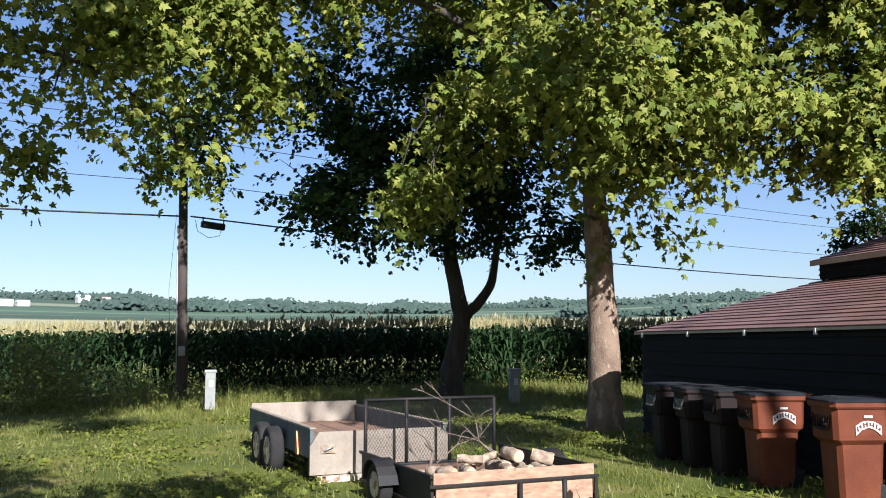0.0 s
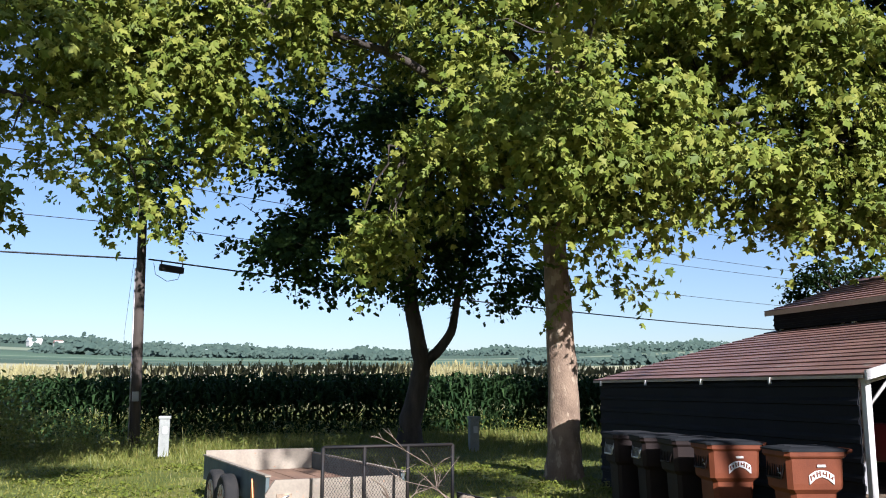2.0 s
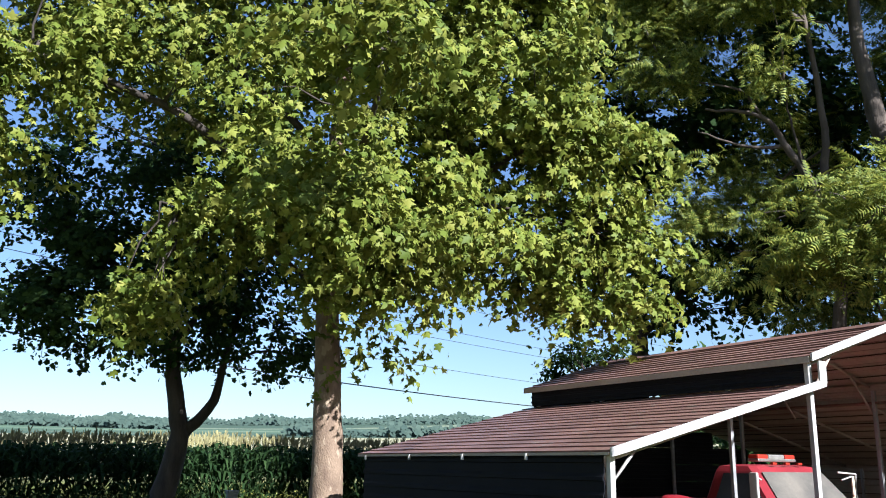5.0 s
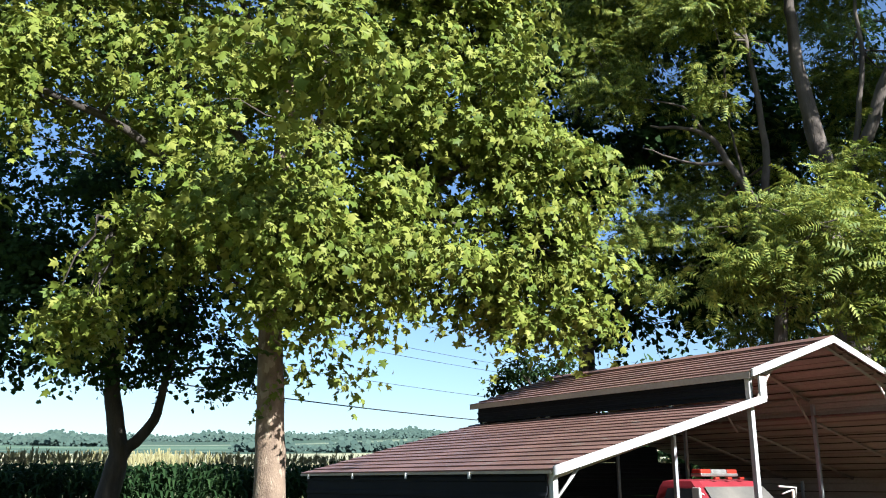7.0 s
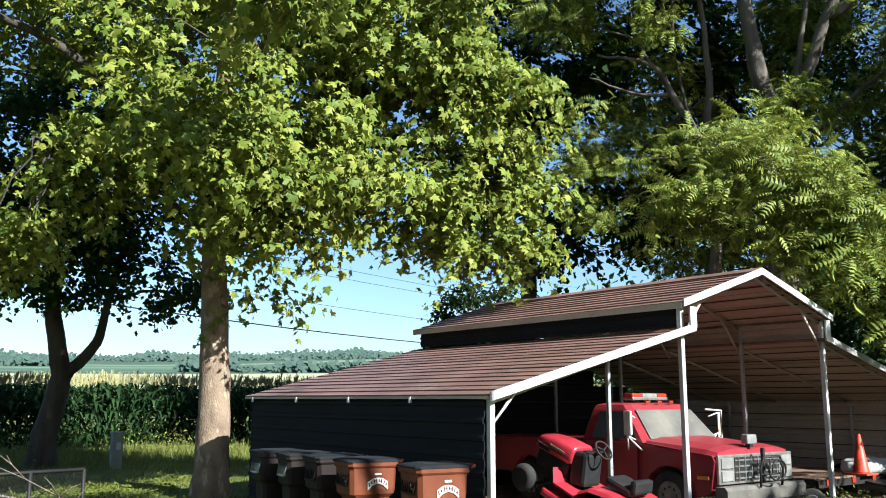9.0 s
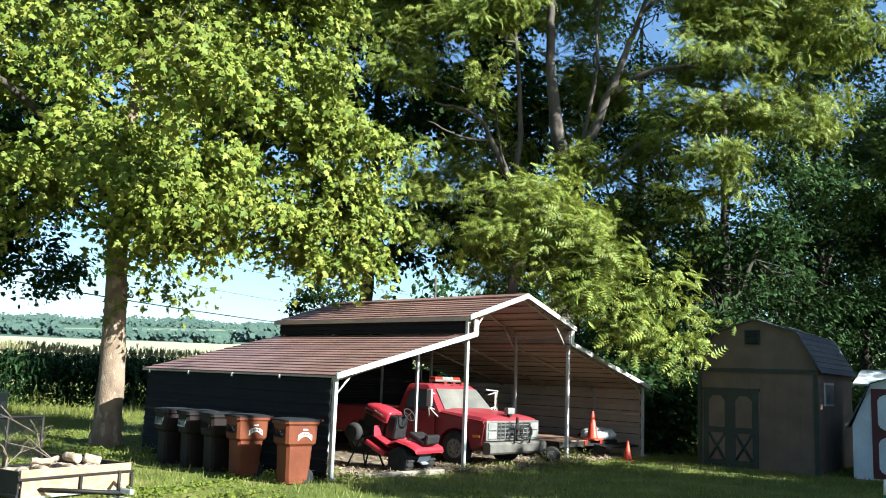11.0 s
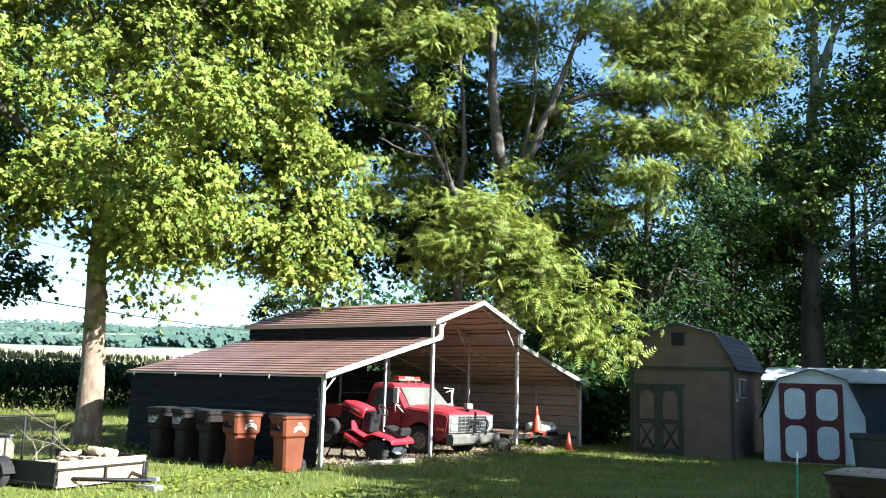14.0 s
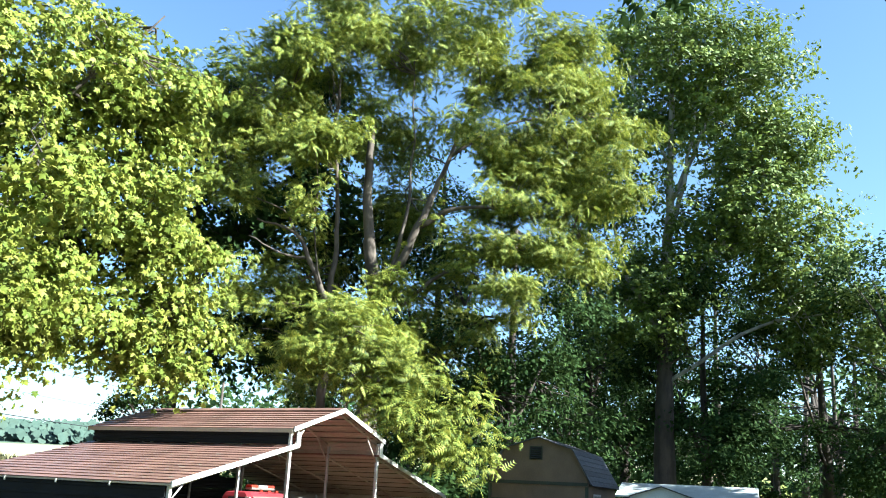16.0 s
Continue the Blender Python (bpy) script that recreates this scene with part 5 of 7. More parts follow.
tan_shed = barn_shed("barn_shed", "tan wooden barn shed with olive double door and dark roof", pose(10.5, -3.28, 0.1, 0, 0, 6), 2.84, 3.6, 0.0, 2.4, 3.26, 3.58, 0.98, M_TAN, M_SHINGLE, M_TAN)
shed_door(tan_shed, -0.05, 1.26, 0.06, 1.86, M_OLIVE, M_TAN)
part("trim_band", bm_box(bmesh.new(), (-0.02, 0, 2.36), (0.04, 2.8, 0.09)), M_OLIVE, tan_shed)
for s in (-1, 1):
    part("corner_board", bm_box(bmesh.new(), (-0.015, s * 1.37, 1.15), (0.04, 0.09, 2.3)), M_OLIVE, tan_shed)
vent = part("vent", bm_box(bmesh.new(), (-0.015, 0.06, 3.16), (0.04, 0.36, 0.36)), M_OLIVE, tan_shed)
for k in range(6):
    part("slat", bm_box(bmesh.new(), (-0.04, 0.06, 3.02 + 0.055 * k), (0.03, 0.3, 0.03), ry=30), M_BLACKST, vent)
for k in range(10):
    part("batten_groove", bm_box(bmesh.new(), (-0.002, -1.3 + 0.29 * k, 1.15), (0.006, 0.01, 2.2)), M_TAN, tan_shed)
sw = part("window", bm_box(bmesh.new(), (1.0, -1.425, 1.85), (0.9, 0.04, 0.55)), M_WHITE, tan_shed)
part("pane", bm_box(bmesh.new(), (0.8, -1.45, 1.85), (0.38, 0.012, 0.45)), M_GLASS, sw)
part("pane", bm_box(bmesh.new(), (1.22, -1.45, 1.85), (0.38, 0.012, 0.45)), M_GLASS, sw)

red_shed = barn_shed("barn_shed", "small white barn shed with maroon double door", pose(11.14, -6.52, 0.1, 0, 0, 12), 2.4, 2.4, 0.0, 1.2, 2.12, 2.38, 0.8, M_BARNW, M_SHINGLE, M_GREYWALL)


def scallop_door(t, y0, y1, z0, z1):
    d = part("door", bm_box(bmesh.new(), (-0.02, (y0 + y1) / 2, (z0 + z1) / 2), (0.04, y1 - y0, z1 - z0)), M_MAROON, t, "maroon double door")
    mid = (y0 + y1) / 2
    for a, b in ((y0, mid), (mid, y1)):
        c, w = (a + b) / 2, (b - a) * 0.66
        for q0, q1 in ((z0 + 0.1, z0 + (z1 - z0) * 0.46), (z0 + (z1 - z0) * 0.54, z1 - 0.13)):
            k = w * 0.28
            poly = [(c - w / 2 + k, q0), (c + w / 2 - k, q0), (c + w / 2 - k * 0.3, q0 + k * 0.4), (c + w / 2, q0 + k), (c + w / 2, q1 - k), (c + w / 2 - k * 0.3, q1 - k * 0.4), (c + w / 2 - k, q1),
                    (c - w / 2 + k, q1), (c - w / 2 + k * 0.3, q1 - k * 0.4), (c - w / 2, q1 - k), (c - w / 2, q0 + k), (c - w / 2 + k * 0.3, q0 + k * 0.4)]
            part("panel", bm_prism(bmesh.new(), poly, "x", -0.055, -0.035), M_BARNW, d, "white scalloped panel")
    part("seam", bm_box(bmesh.new(), (-0.045, mid, (z0 + z1) / 2), (0.015, 0.015, z1 - z0)), M_BLACKST, d)


scallop_door(red_shed, -0.71, 0.8, 0.04, 2.02)

gb = thing("grey_outbuilding", "low grey outbuilding with a pale metal roof", "outbuilding", pose(20.6, -5.0, 0.28, 0, 0, 8))
part("wall", bm_box(bmesh.new(), (1.4, 0, 0.9), (2.8, 4.4, 2.2)), M_GREYWALL, gb)
for k in range(9):
    part("roof_sheet", bm_prism(bmesh.new(), [(-2.45 + 0.545 * k, 2.0), (-1.92 + 0.545 * k, 2.0), (-1.92 + 0.545 * k, 2.04), (-2.45 + 0.545 * k, 2.04)], "x", -0.3, 3.1), M_PALEROOF, gb)
bm = bmesh.new()
bm_prism(bm, [(-0.35, 2.06), (1.4, 2.55), (3.15, 2.06), (3.15, 2.0), (-0.35, 2.0)], "y", -2.5, 2.5)
part("roof", bm, M_PALEROOF, gb)

# ---- shaded lawn by the sheds: bin, tub, stake ----
# shade on this bin's near side is put into its dark colour
wheeled_bin("shade-darkened brown wheeled bin with a black lid on the lawn", pose(-3.9, -10.75, 0.08, 0, 0, 0) @ Matrix.Diagonal((1.05, 1.05, 1.07, 1)), M_BIN_SHADED, M_BIN_SHADED)
def box_trailer():
    """Enclosed trailer standing by the sheds, its panels coloured black to stand for the deep shade."""
    t = thing("enclosed_trailer", "enclosed trailer with rusty corner posts, coloured black for deep shade", "trailer", pose(9.2, -8.95, 0.1, 0, 0, 0))
    L, W, z0, z1 = 3.4, 1.9, 0.5, 1.95
    part("floor", bm_box(bmesh.new(), (W / 2, -L / 2, z0 - 0.05), (W, L, 0.1), bevel=0.01), M_BLACKST, t)
    for x, y, sx, sy in ((0.02, -L / 2, 0.03, L - 0.08), (W - 0.02, -L / 2, 0.03, L - 0.08), (W / 2, -0.02, W - 0.08, 0.03), (W / 2, -L + 0.02, W - 0.08, 0.03)):
        part("side_panel", bm_box(bmesh.new(), (x, y, (z0 + z1) / 2), (sx, sy, z1 - z0)), M_BLACKST, t)
    for x, y in ((0.02, -0.02), (W - 0.02, -0.02), (0.02, -L + 0.02), (W - 0.02, -L + 0.02)):
        part("corner_post", bm_box(bmesh.new(), (x, y, (z0 + z1) / 2), (0.07, 0.07, z1 - z0 + 0.04), bevel=0.012), M_BIN, t, "rusty brown corner post")
    roof = bm_loft(bmesh.new(), [[(-0.04, y, z1 + 0.02), (W + 0.04, y, z1 + 0.02), (W + 0.02, y, z1 + 0.07), (W / 2, y, z1 + 0.12), (-0.02, y, z1 + 0.07)] for y in (-L - 0.05, 0.05)])
    part("roof", roof, M_BLACKST, t)
    for k in range(5):
        part("rib", bm_box(bmesh.new(), (-0.003, -0.4 - 0.62 * k, (z0 + z1) / 2), (0.02, 0.04, z1 - z0 - 0.04)), M_BLACKST, t)
    for x in (0.05, W - 0.05):
        wheel_parts(t, (x, -L / 2, 0.3), 0.31, 0.18, "x", 0.55, M_BLACKST)
    part("axle", bm_tube(bmesh.new(), [(0.05, -L / 2, 0.3), (W - 0.05, -L / 2, 0.3)], [0.03, 0.03], 8), M_BLACKST, t)
    for x in (0.3, W - 0.3):
        part("prop", bm_tube(bmesh.new(), [(x, -0.3, -0.02), (x, -0.3, z0 - 0.05)], [0.035, 0.03], 8), M_BLACKST, t)


box_trailer()
tub = thing("dark_tub", "square dark green plastic tub with a flat rim on the lawn", "tub", pose(9.0, -8.32, 0.08, 0, 0, 10))
rings = [(0.0, 0.36), (0.03, 0.38), (0.82, 0.44), (0.83, 0.49), (0.93, 0.495), (0.93, 0.44), (0.8, 0.43)]
part("body", bm_loft(bmesh.new(), [[(r * math.copysign(abs(math.cos(a)) ** 0.35, math.cos(a)), r * math.copysign(abs(math.sin(a)) ** 0.35, math.sin(a)), z) for a in np.linspace(0.0, 2 * math.pi, 25)[:-1]] for z, r in rings]), M_OLIVE, tub)
stake = thing("garden_stake", "thin green garden stake with a pale tip in the lawn", "stake", pose(1.0, -8.75, 0.1, 2, 1, 0))
part("rod", bm_tube(bmesh.new(), [(0, 0, -0.1), (0, 0, 0.72)], [0.016, 0.016], 8), M_GREENP, stake)
part("tip", bm_tube(bmesh.new(), [(0, 0, 0.72), (0, 0, 0.9)], [0.017, 0.014], 8), M_WHITEP, stake, "pale tip")

# ---- utility pole, wires, boxes ----
POLE = (-8.75, 21.07)
pole = thing("utility_pole", "dark wooden utility pole at the field edge", "utility pole", pose(POLE[0], POLE[1], -0.05, 0, -1.2, 0))
part("shaft", bm_tube(bmesh.new(), [(0, 0, -0.2), (0, 0, 3), (0, 0, 6.5), (0, 0, 10.2)], [0.17, 0.155, 0.14, 0.11], 14), M_POLE, pole)
for z in (9.6, 8.5):
    part("insulator", bm_lathe(bmesh.new(), [(0.03, 0), (0.07, 0.03), (0.05, 0.08), (0.07, 0.1), (0.04, 0.16)], (0.12, 0, z), "z", 10), M_WHITEP, pole)
part("conduit", bm_tube(bmesh.new(), [(-0.17, -0.05, 0), (-0.16, -0.05, 5.6)], [0.025, 0.025], 6), M_STEEL, pole)
part("meter_box", bm_box(bmesh.new(), (0.0, -0.2, 1.6), (0.2, 0.14, 0.3), bevel=0.02), M_UBOX, pole)
part("ground_wire", bm_tube(bmesh.new(), [(-0.2, 0, 6), (-0.42, 0, 3.5), (-0.3, 0, 0)], [0.006] * 3, 4), M_WIRE, pole)


def wire(name, label, p, q, sag, r, parent=None, n=28):
    pts = []
    for i in range(n):
        s = i / (n - 1)
        pts.append((p[0] + (q[0] - p[0]) * s, p[1] + (q[1] - p[1]) * s, p[2] + (q[2] - p[2]) * s - 4 * sag * s * (1 - s)))
    return single(name, bm_tube(bmesh.new(), pts, [r] * n, 5), M_WIRE, label, "wire", "overhead wires")


FAR_R, FAR_L = (52, 46), (-60, -1)
for z, zr, zl, sag, r in ((5.86, 6.1, 6.2, 0.75, 0.028), (6.95, 7.3, 7.3, 0.5, 0.012), (8.4, 9.2, 8.6, 0.6, 0.012), (8.9, 9.7, 9.1, 0.6, 0.012), (9.75, 11.6, 10, 0.55, 0.011)):
    lab = "thick black telephone cable" if r > 0.02 else "thin overhead power wire"
    wire("overhead_wire", lab, (POLE[0] + 0.1, POLE[1], z), (FAR_R[0], FAR_R[1], zr), sag, r)
    wire("overhead_wire", lab, (POLE[0] - 0.1, POLE[1], z), (FAR_L[0], FAR_L[1], zl), sag, r)
for fx, fy in (FAR_R, FAR_L):
    fp = thing("utility_pole", "distant wooden utility pole", "utility pole", pose(fx, fy, 0))
    part("shaft", bm_tube(bmesh.new(), [(0, 0, -1), (0, 0, 6), (0, 0, 12)], [0.17, 0.15, 0.11], 10), M_POLE, fp)
sp = thing("splice_case", "black splice case hanging on the telephone cable", "cable box", pose(-7.95, 21.4, 5.62, 0, 4, 23))
part("case", bm_box(bmesh.new(), (0, 0, 0), (0.8, 0.2, 0.22), bevel=0.05), M_WIRE, sp)
for x in (-0.35, 0.35):
    part("hanger", bm_box(bmesh.new(), (x, 0, 0.16), (0.03, 0.04, 0.16)), M_WIRE, sp)
part("drip_loop", bm_tube(bmesh.new(), [(-0.6, 0, 0.1), (-0.5, 0, -0.25), (-0.1, 0, -0.42), (0.25, 0, -0.3), (0.3, 0, -0.05)], [0.01] * 5, 5), M_WIRE, sp)


def pedestal(x, y, label):
    t = thing("utility_pedestal", label, "utility box", pose(x, y, 0.0), "utility pedestals")
    part("body", bm_box(bmesh.new(), (0, 0, 0.5), (0.27, 0.22, 1.0), bevel=0.015), M_UBOX, t)
    part("cap", bm_box(bmesh.new(), (0, 0, 1.03), (0.32, 0.27, 0.08), bevel=0.02), M_UBOX, t)
    part("plate", bm_box(bmesh.new(), (0.02, -0.117, 0.7), (0.12, 0.01, 0.18)), M_WHITEP, t)
    part("post", bm_tube(bmesh.new(), [(0, 0.14, -0.2), (0, 0.14, 0.8)], [0.025, 0.025], 6), M_STEEL, t)


pedestal(-7.72, 16.9, "grey metal utility pedestal in long grass")
pedestal(0.62, 16.0, "grey metal utility pedestal in the tree's shade")

# ---- far farm buildings ----
def far_house(b, d, w, h, label, rm):
    w, h = w * 0.7, h * 0.7
    x, y = -6.7 + d * math.sin(radians(b)), -7.9 + d * math.cos(radians(b))
    t = thing("farm_building", label, "farm building", pose(x, y, float(ground_z(np.float64(x), np.float64(y))), 0, 0, -b + 20))
    part("wall", bm_box(bmesh.new(), (0, 0, h * 0.3), (w, w * 0.6, h * 0.6 + 2)), M_WHITE, t)
    part("roof", bm_prism(bmesh.new(), [(-w * 0.34, h * 0.6), (w * 0.34, h * 0.6), (0, h)], "x", -w * 0.53, w * 0.53), rm, t)


far_house(0.3, 400, 7.5, 4.6, "distant white farm building among fields", M_PALEROOF)
far_house(-9.9, 470, 9, 6, "distant white farmhouse on the rise", M_PALEROOF)
far_house(-8.6, 475, 6, 5, "distant white barn on the rise", M_ROOF)
far_house(-14.2, 400, 9, 4.2, "distant white farm shed", M_PALEROOF)
far_house(-13.2, 404, 7, 3.6, "distant white farm shed", M_PALEROOF)

# ---- rank weeds along the field edge ----
def weeds():
    rng = np.random.default_rng(21)
    P, N, S = [], [], []
    n = 900
    x = rng.uniform(-19, 6, n); y = rng.uniform(19.5, 26.4, n)
    y = np.where(rng.random(n) < 0.2, rng.uniform(17, 20, n), y)
    for a, b in zip(x, y):
        if a > -8 and rng.random() < 0.65:
            continue
        h = rng.uniform(0.35, 1.0) * (1.25 if a < -10 else 0.8)
        k = int(26 * h) + 6
        t = rng.random(k)
        P.append(np.stack([a + rng.normal(0, 0.16, k), b + rng.normal(0, 0.16, k), ground_z(a, b) + t * h], 1)); S.append(rng.uniform(0.06, 0.14, k))
    for _ in range(46):
        a, b = rng.normal(-12.6, 0.8), rng.normal(19.3, 0.9)
        h = rng.uniform(1.0, 2.3); k = 70
        P.append(np.stack([a + rng.normal(0, 0.25, k), b + rng.normal(0, 0.25, k), rng.random(k) ** 0.8 * h], 1)); S.append(rng.uniform(0.1, 0.2, k))
    p, s = np.concatenate(P), np.concatenate(S)
    rot = frames_from(rng.normal(size=p.shape) * 0.7 + np.array([0, -0.3, 0.7]), rng.normal(size=p.shape) + np.array([0, 0, 0.5]))
    sv, sf = leaf_shape(np.array([(0, 0), (0.2, 0.35), (0.0, 1.0), (-0.2, 0.35)]))
    v, f = scatter(sv, sf, p, rot, s)
    tagged(new("weeds", np_mesh("weeds", v, f, M_WEED)), "rank yellow-green weeds along the corn", "weeds", kind="stuff")
    # low plants at the carport edge
    P, S = [], []
    for a, b, h in [(rng.uniform(5.9, 7.9), rng.uniform(-0.5, 0.1), rng.uniform(0.15, 0.45)) for _ in range(40)] + [(rng.uniform(3.0, 6), rng.uniform(-0.35, 0), 0.15) for _ in range(25)] + [(rng.uniform(-0.4, 0.0), rng.uniform(-0.2, 6.6), 0.2) for _ in range(25)] + [(rng.uniform(-11.5, -8), rng.uniform(3, 9), rng.uniform(0.1, 0.35)) for _ in range(60)]:
        k = 26
        P.append(np.stack([a + rng.normal(0, 0.12, k), b + rng.normal(0, 0.12, k), 0.1 + rng.random(k) * h], 1)); S.append(rng.uniform(0.035, 0.08, k))
    p, s = np.concatenate(P), np.concatenate(S)
    rot = frames_from(rng.normal(size=p.shape) * 0.7 + np.array([0, -0.3, 0.7]), rng.normal(size=p.shape) + np.array([0, 0, 0.5]))
    v, f = scatter(sv, sf, p, rot, s)
    tagged(new("low_weeds", np_mesh("low_weeds", v, f, M_GRASS)), "low broad-leaved weeds in the grass", "weeds", kind="stuff")
    # clover and other herbs in the mown lawn
    n = 2600
    x, y = rng.uniform(-13, 1, n), rng.uniform(-5, 14, n)
    keep = np.sin(x * 1.7 + 0.4 * y) + np.sin(y * 1.3 - 0.5 * x) + rng.normal(0, 0.6, n) > 0.1
    x, y = x[keep], y[keep]
    k = 14
    u = rng.normal(0, 0.13, (len(x), k, 2))
    a, b = (x[:, None] + u[..., 0]).ravel(), (y[:, None] + u[..., 1]).ravel()
    p = np.stack([a, b, ground_z(a, b) + 0.03 + 0.05 * rng.random(len(a))], 1)
    rot = frames_from(rng.normal(size=p.shape) * 0.45 + np.array([0, 0, 1.0]), rng.normal(size=p.shape) * np.array([1, 1, 0.3]))
    v, f = scatter(*leaf_shape(np.array([(0, 0), (0.4, 0.3), (0.3, 0.8), (-0.3, 0.8), (-0.4, 0.3)])), p, rot, rng.uniform(0.035, 0.085, len(p)))
    tagged(new("clover", np_mesh("clover", v, f, M_CLOVER)), "pale green clover patches in the mown lawn", "weeds", kind="stuff")


# ---- leaf outline helper used by weeds and trees ----
def leaf_shape(outline, fold=0.25, curl=0.12):
    v = np.column_stack([outline, -fold * np.abs(outline[:, 0]) - curl * outline[:, 1] ** 2])
    f = np.array([(0, i, i + 1) for i in range(1, len(outline) - 1)])
    return v, f


weeds()

# ---- trees ----
PALMATE = np.array([(0, 0), (0.3, -0.1), (0.52, 0.12), (0.29, 0.27), (0.62, 0.52), (0.24, 0.55), (0, 1.0), (-0.24, 0.55), (-0.62, 0.52), (-0.29, 0.27), (-0.52, 0.12), (-0.3, -0.1)])
OVAL = np.array([(0, 0), (0.28, 0.35), (0.0, 1.0), (-0.28, 0.35)])


def frond_shape(pairs=6):
    """A feathered leaf: a stalk that arches over, with narrow leaflets on both sides."""
    V, F = [], []
    for i in range(pairs):
        t = (i + 0.7) / pairs
        z = -0.3 * t * t
        w = 0.34 * (1 - 0.9 * abs(t - 0.45))
        for s in (-1, 1):
            k = len(V)
            V += [(0, t - 0.08, z), (s * w, t + 0.07, z - 0.08), (0, t + 0.075, z)]
            F.append((k, k + 1, k + 2))
    return np.array(V), np.array(F)


def clusters_in(rng, blobs, total, pad, thick=0.3, dome=0.35):
    """Places of leaf clusters: the rounded masses (centre, radii) carry flat leafy pads, mostly near their skin, with gaps between."""
    vol = np.array([r[0] * r[1] + r[1] * r[2] + r[0] * r[2] for _, r in blobs], float)
    per = 12
    C, O = [], []
    for (c, r), n in zip(blobs, np.maximum(3, np.round(total / per * vol / vol.sum())).astype(int)):
        d = rng.normal(size=(n, 3)); d /= np.linalg.norm(d, axis=1, keepdims=True)
        rad = rng.uniform(0.2, 1.0, n) ** 0.5
        wob = 1 + 0.2 * np.sin(d[:, 0] * 5 + c[0]) * np.sin(d[:, 1] * 6 + c[1]) + 0.12 * np.sin(d[:, 2] * 9 + c[2])
        q = np.array(c) + d * np.array(r) * (rad * wob)[:, None]
        pr = pad * rng.uniform(0.6, 1.35, n)
        for k in range(per):
            e = rng.normal(size=(n, 3)); e /= np.linalg.norm(e, axis=1, keepdims=True)
            u = rng.random(n) ** 0.45
            off = e * np.array([1, 1, thick]) * (pr * u)[:, None]
            off[:, 2] -= dome * (off[:, 0] ** 2 + off[:, 1] ** 2) / pr
            C.append(q + off); O.append(0.45 * d + 0.8 * e * np.array([1, 1, 0.4]))
    return np.concatenate(C), np.concatenate(O)


def crown_mesh(name, seed, blobs, clusters, per, spread, size, shape, material, droop=0.5, flat=0.6, pad=1.0, thick=0.3, dome=0.35):
    rng = np.random.default_rng(seed)
    c, o = clusters_in(rng, blobs, clusters, pad, thick, dome)
    idx = np.repeat(np.arange(len(c)), per)
    n = len(idx)
    off = rng.normal(size=(n, 3)) * np.array([1, 1, 0.5]) * spread
    off[:, 2] -= droop * 0.5 * np.linalg.norm(off[:, :2], axis=1)
    p = c[idx] + off
    nor = rng.normal(size=(n, 3)) * 0.42 + o[idx] * 0.3 + np.array([0.1, -0.1, flat])
    ahead = rng.normal(size=(n, 3)) * 0.6 + o[idx] * 0.5 + np.array([0, 0, -droop])
    rot = frames_from(nor, ahead)
    sv, sf = shape
    v, f = scatter(sv, sf, p, rot, size * rng.uniform(0.6, 1.2, n))
    return np_mesh(name, v, f, material), c


def wavy(p, q, k, amp, rng):
    p, q = np.array(p, float), np.array(q, float)
    t = np.linspace(0, 1, k)[:, None]
    w = rng.normal(size=(k, 3)) * amp * np.sin(np.pi * t)
    return [tuple(x) for x in p + (q - p) * t + w]


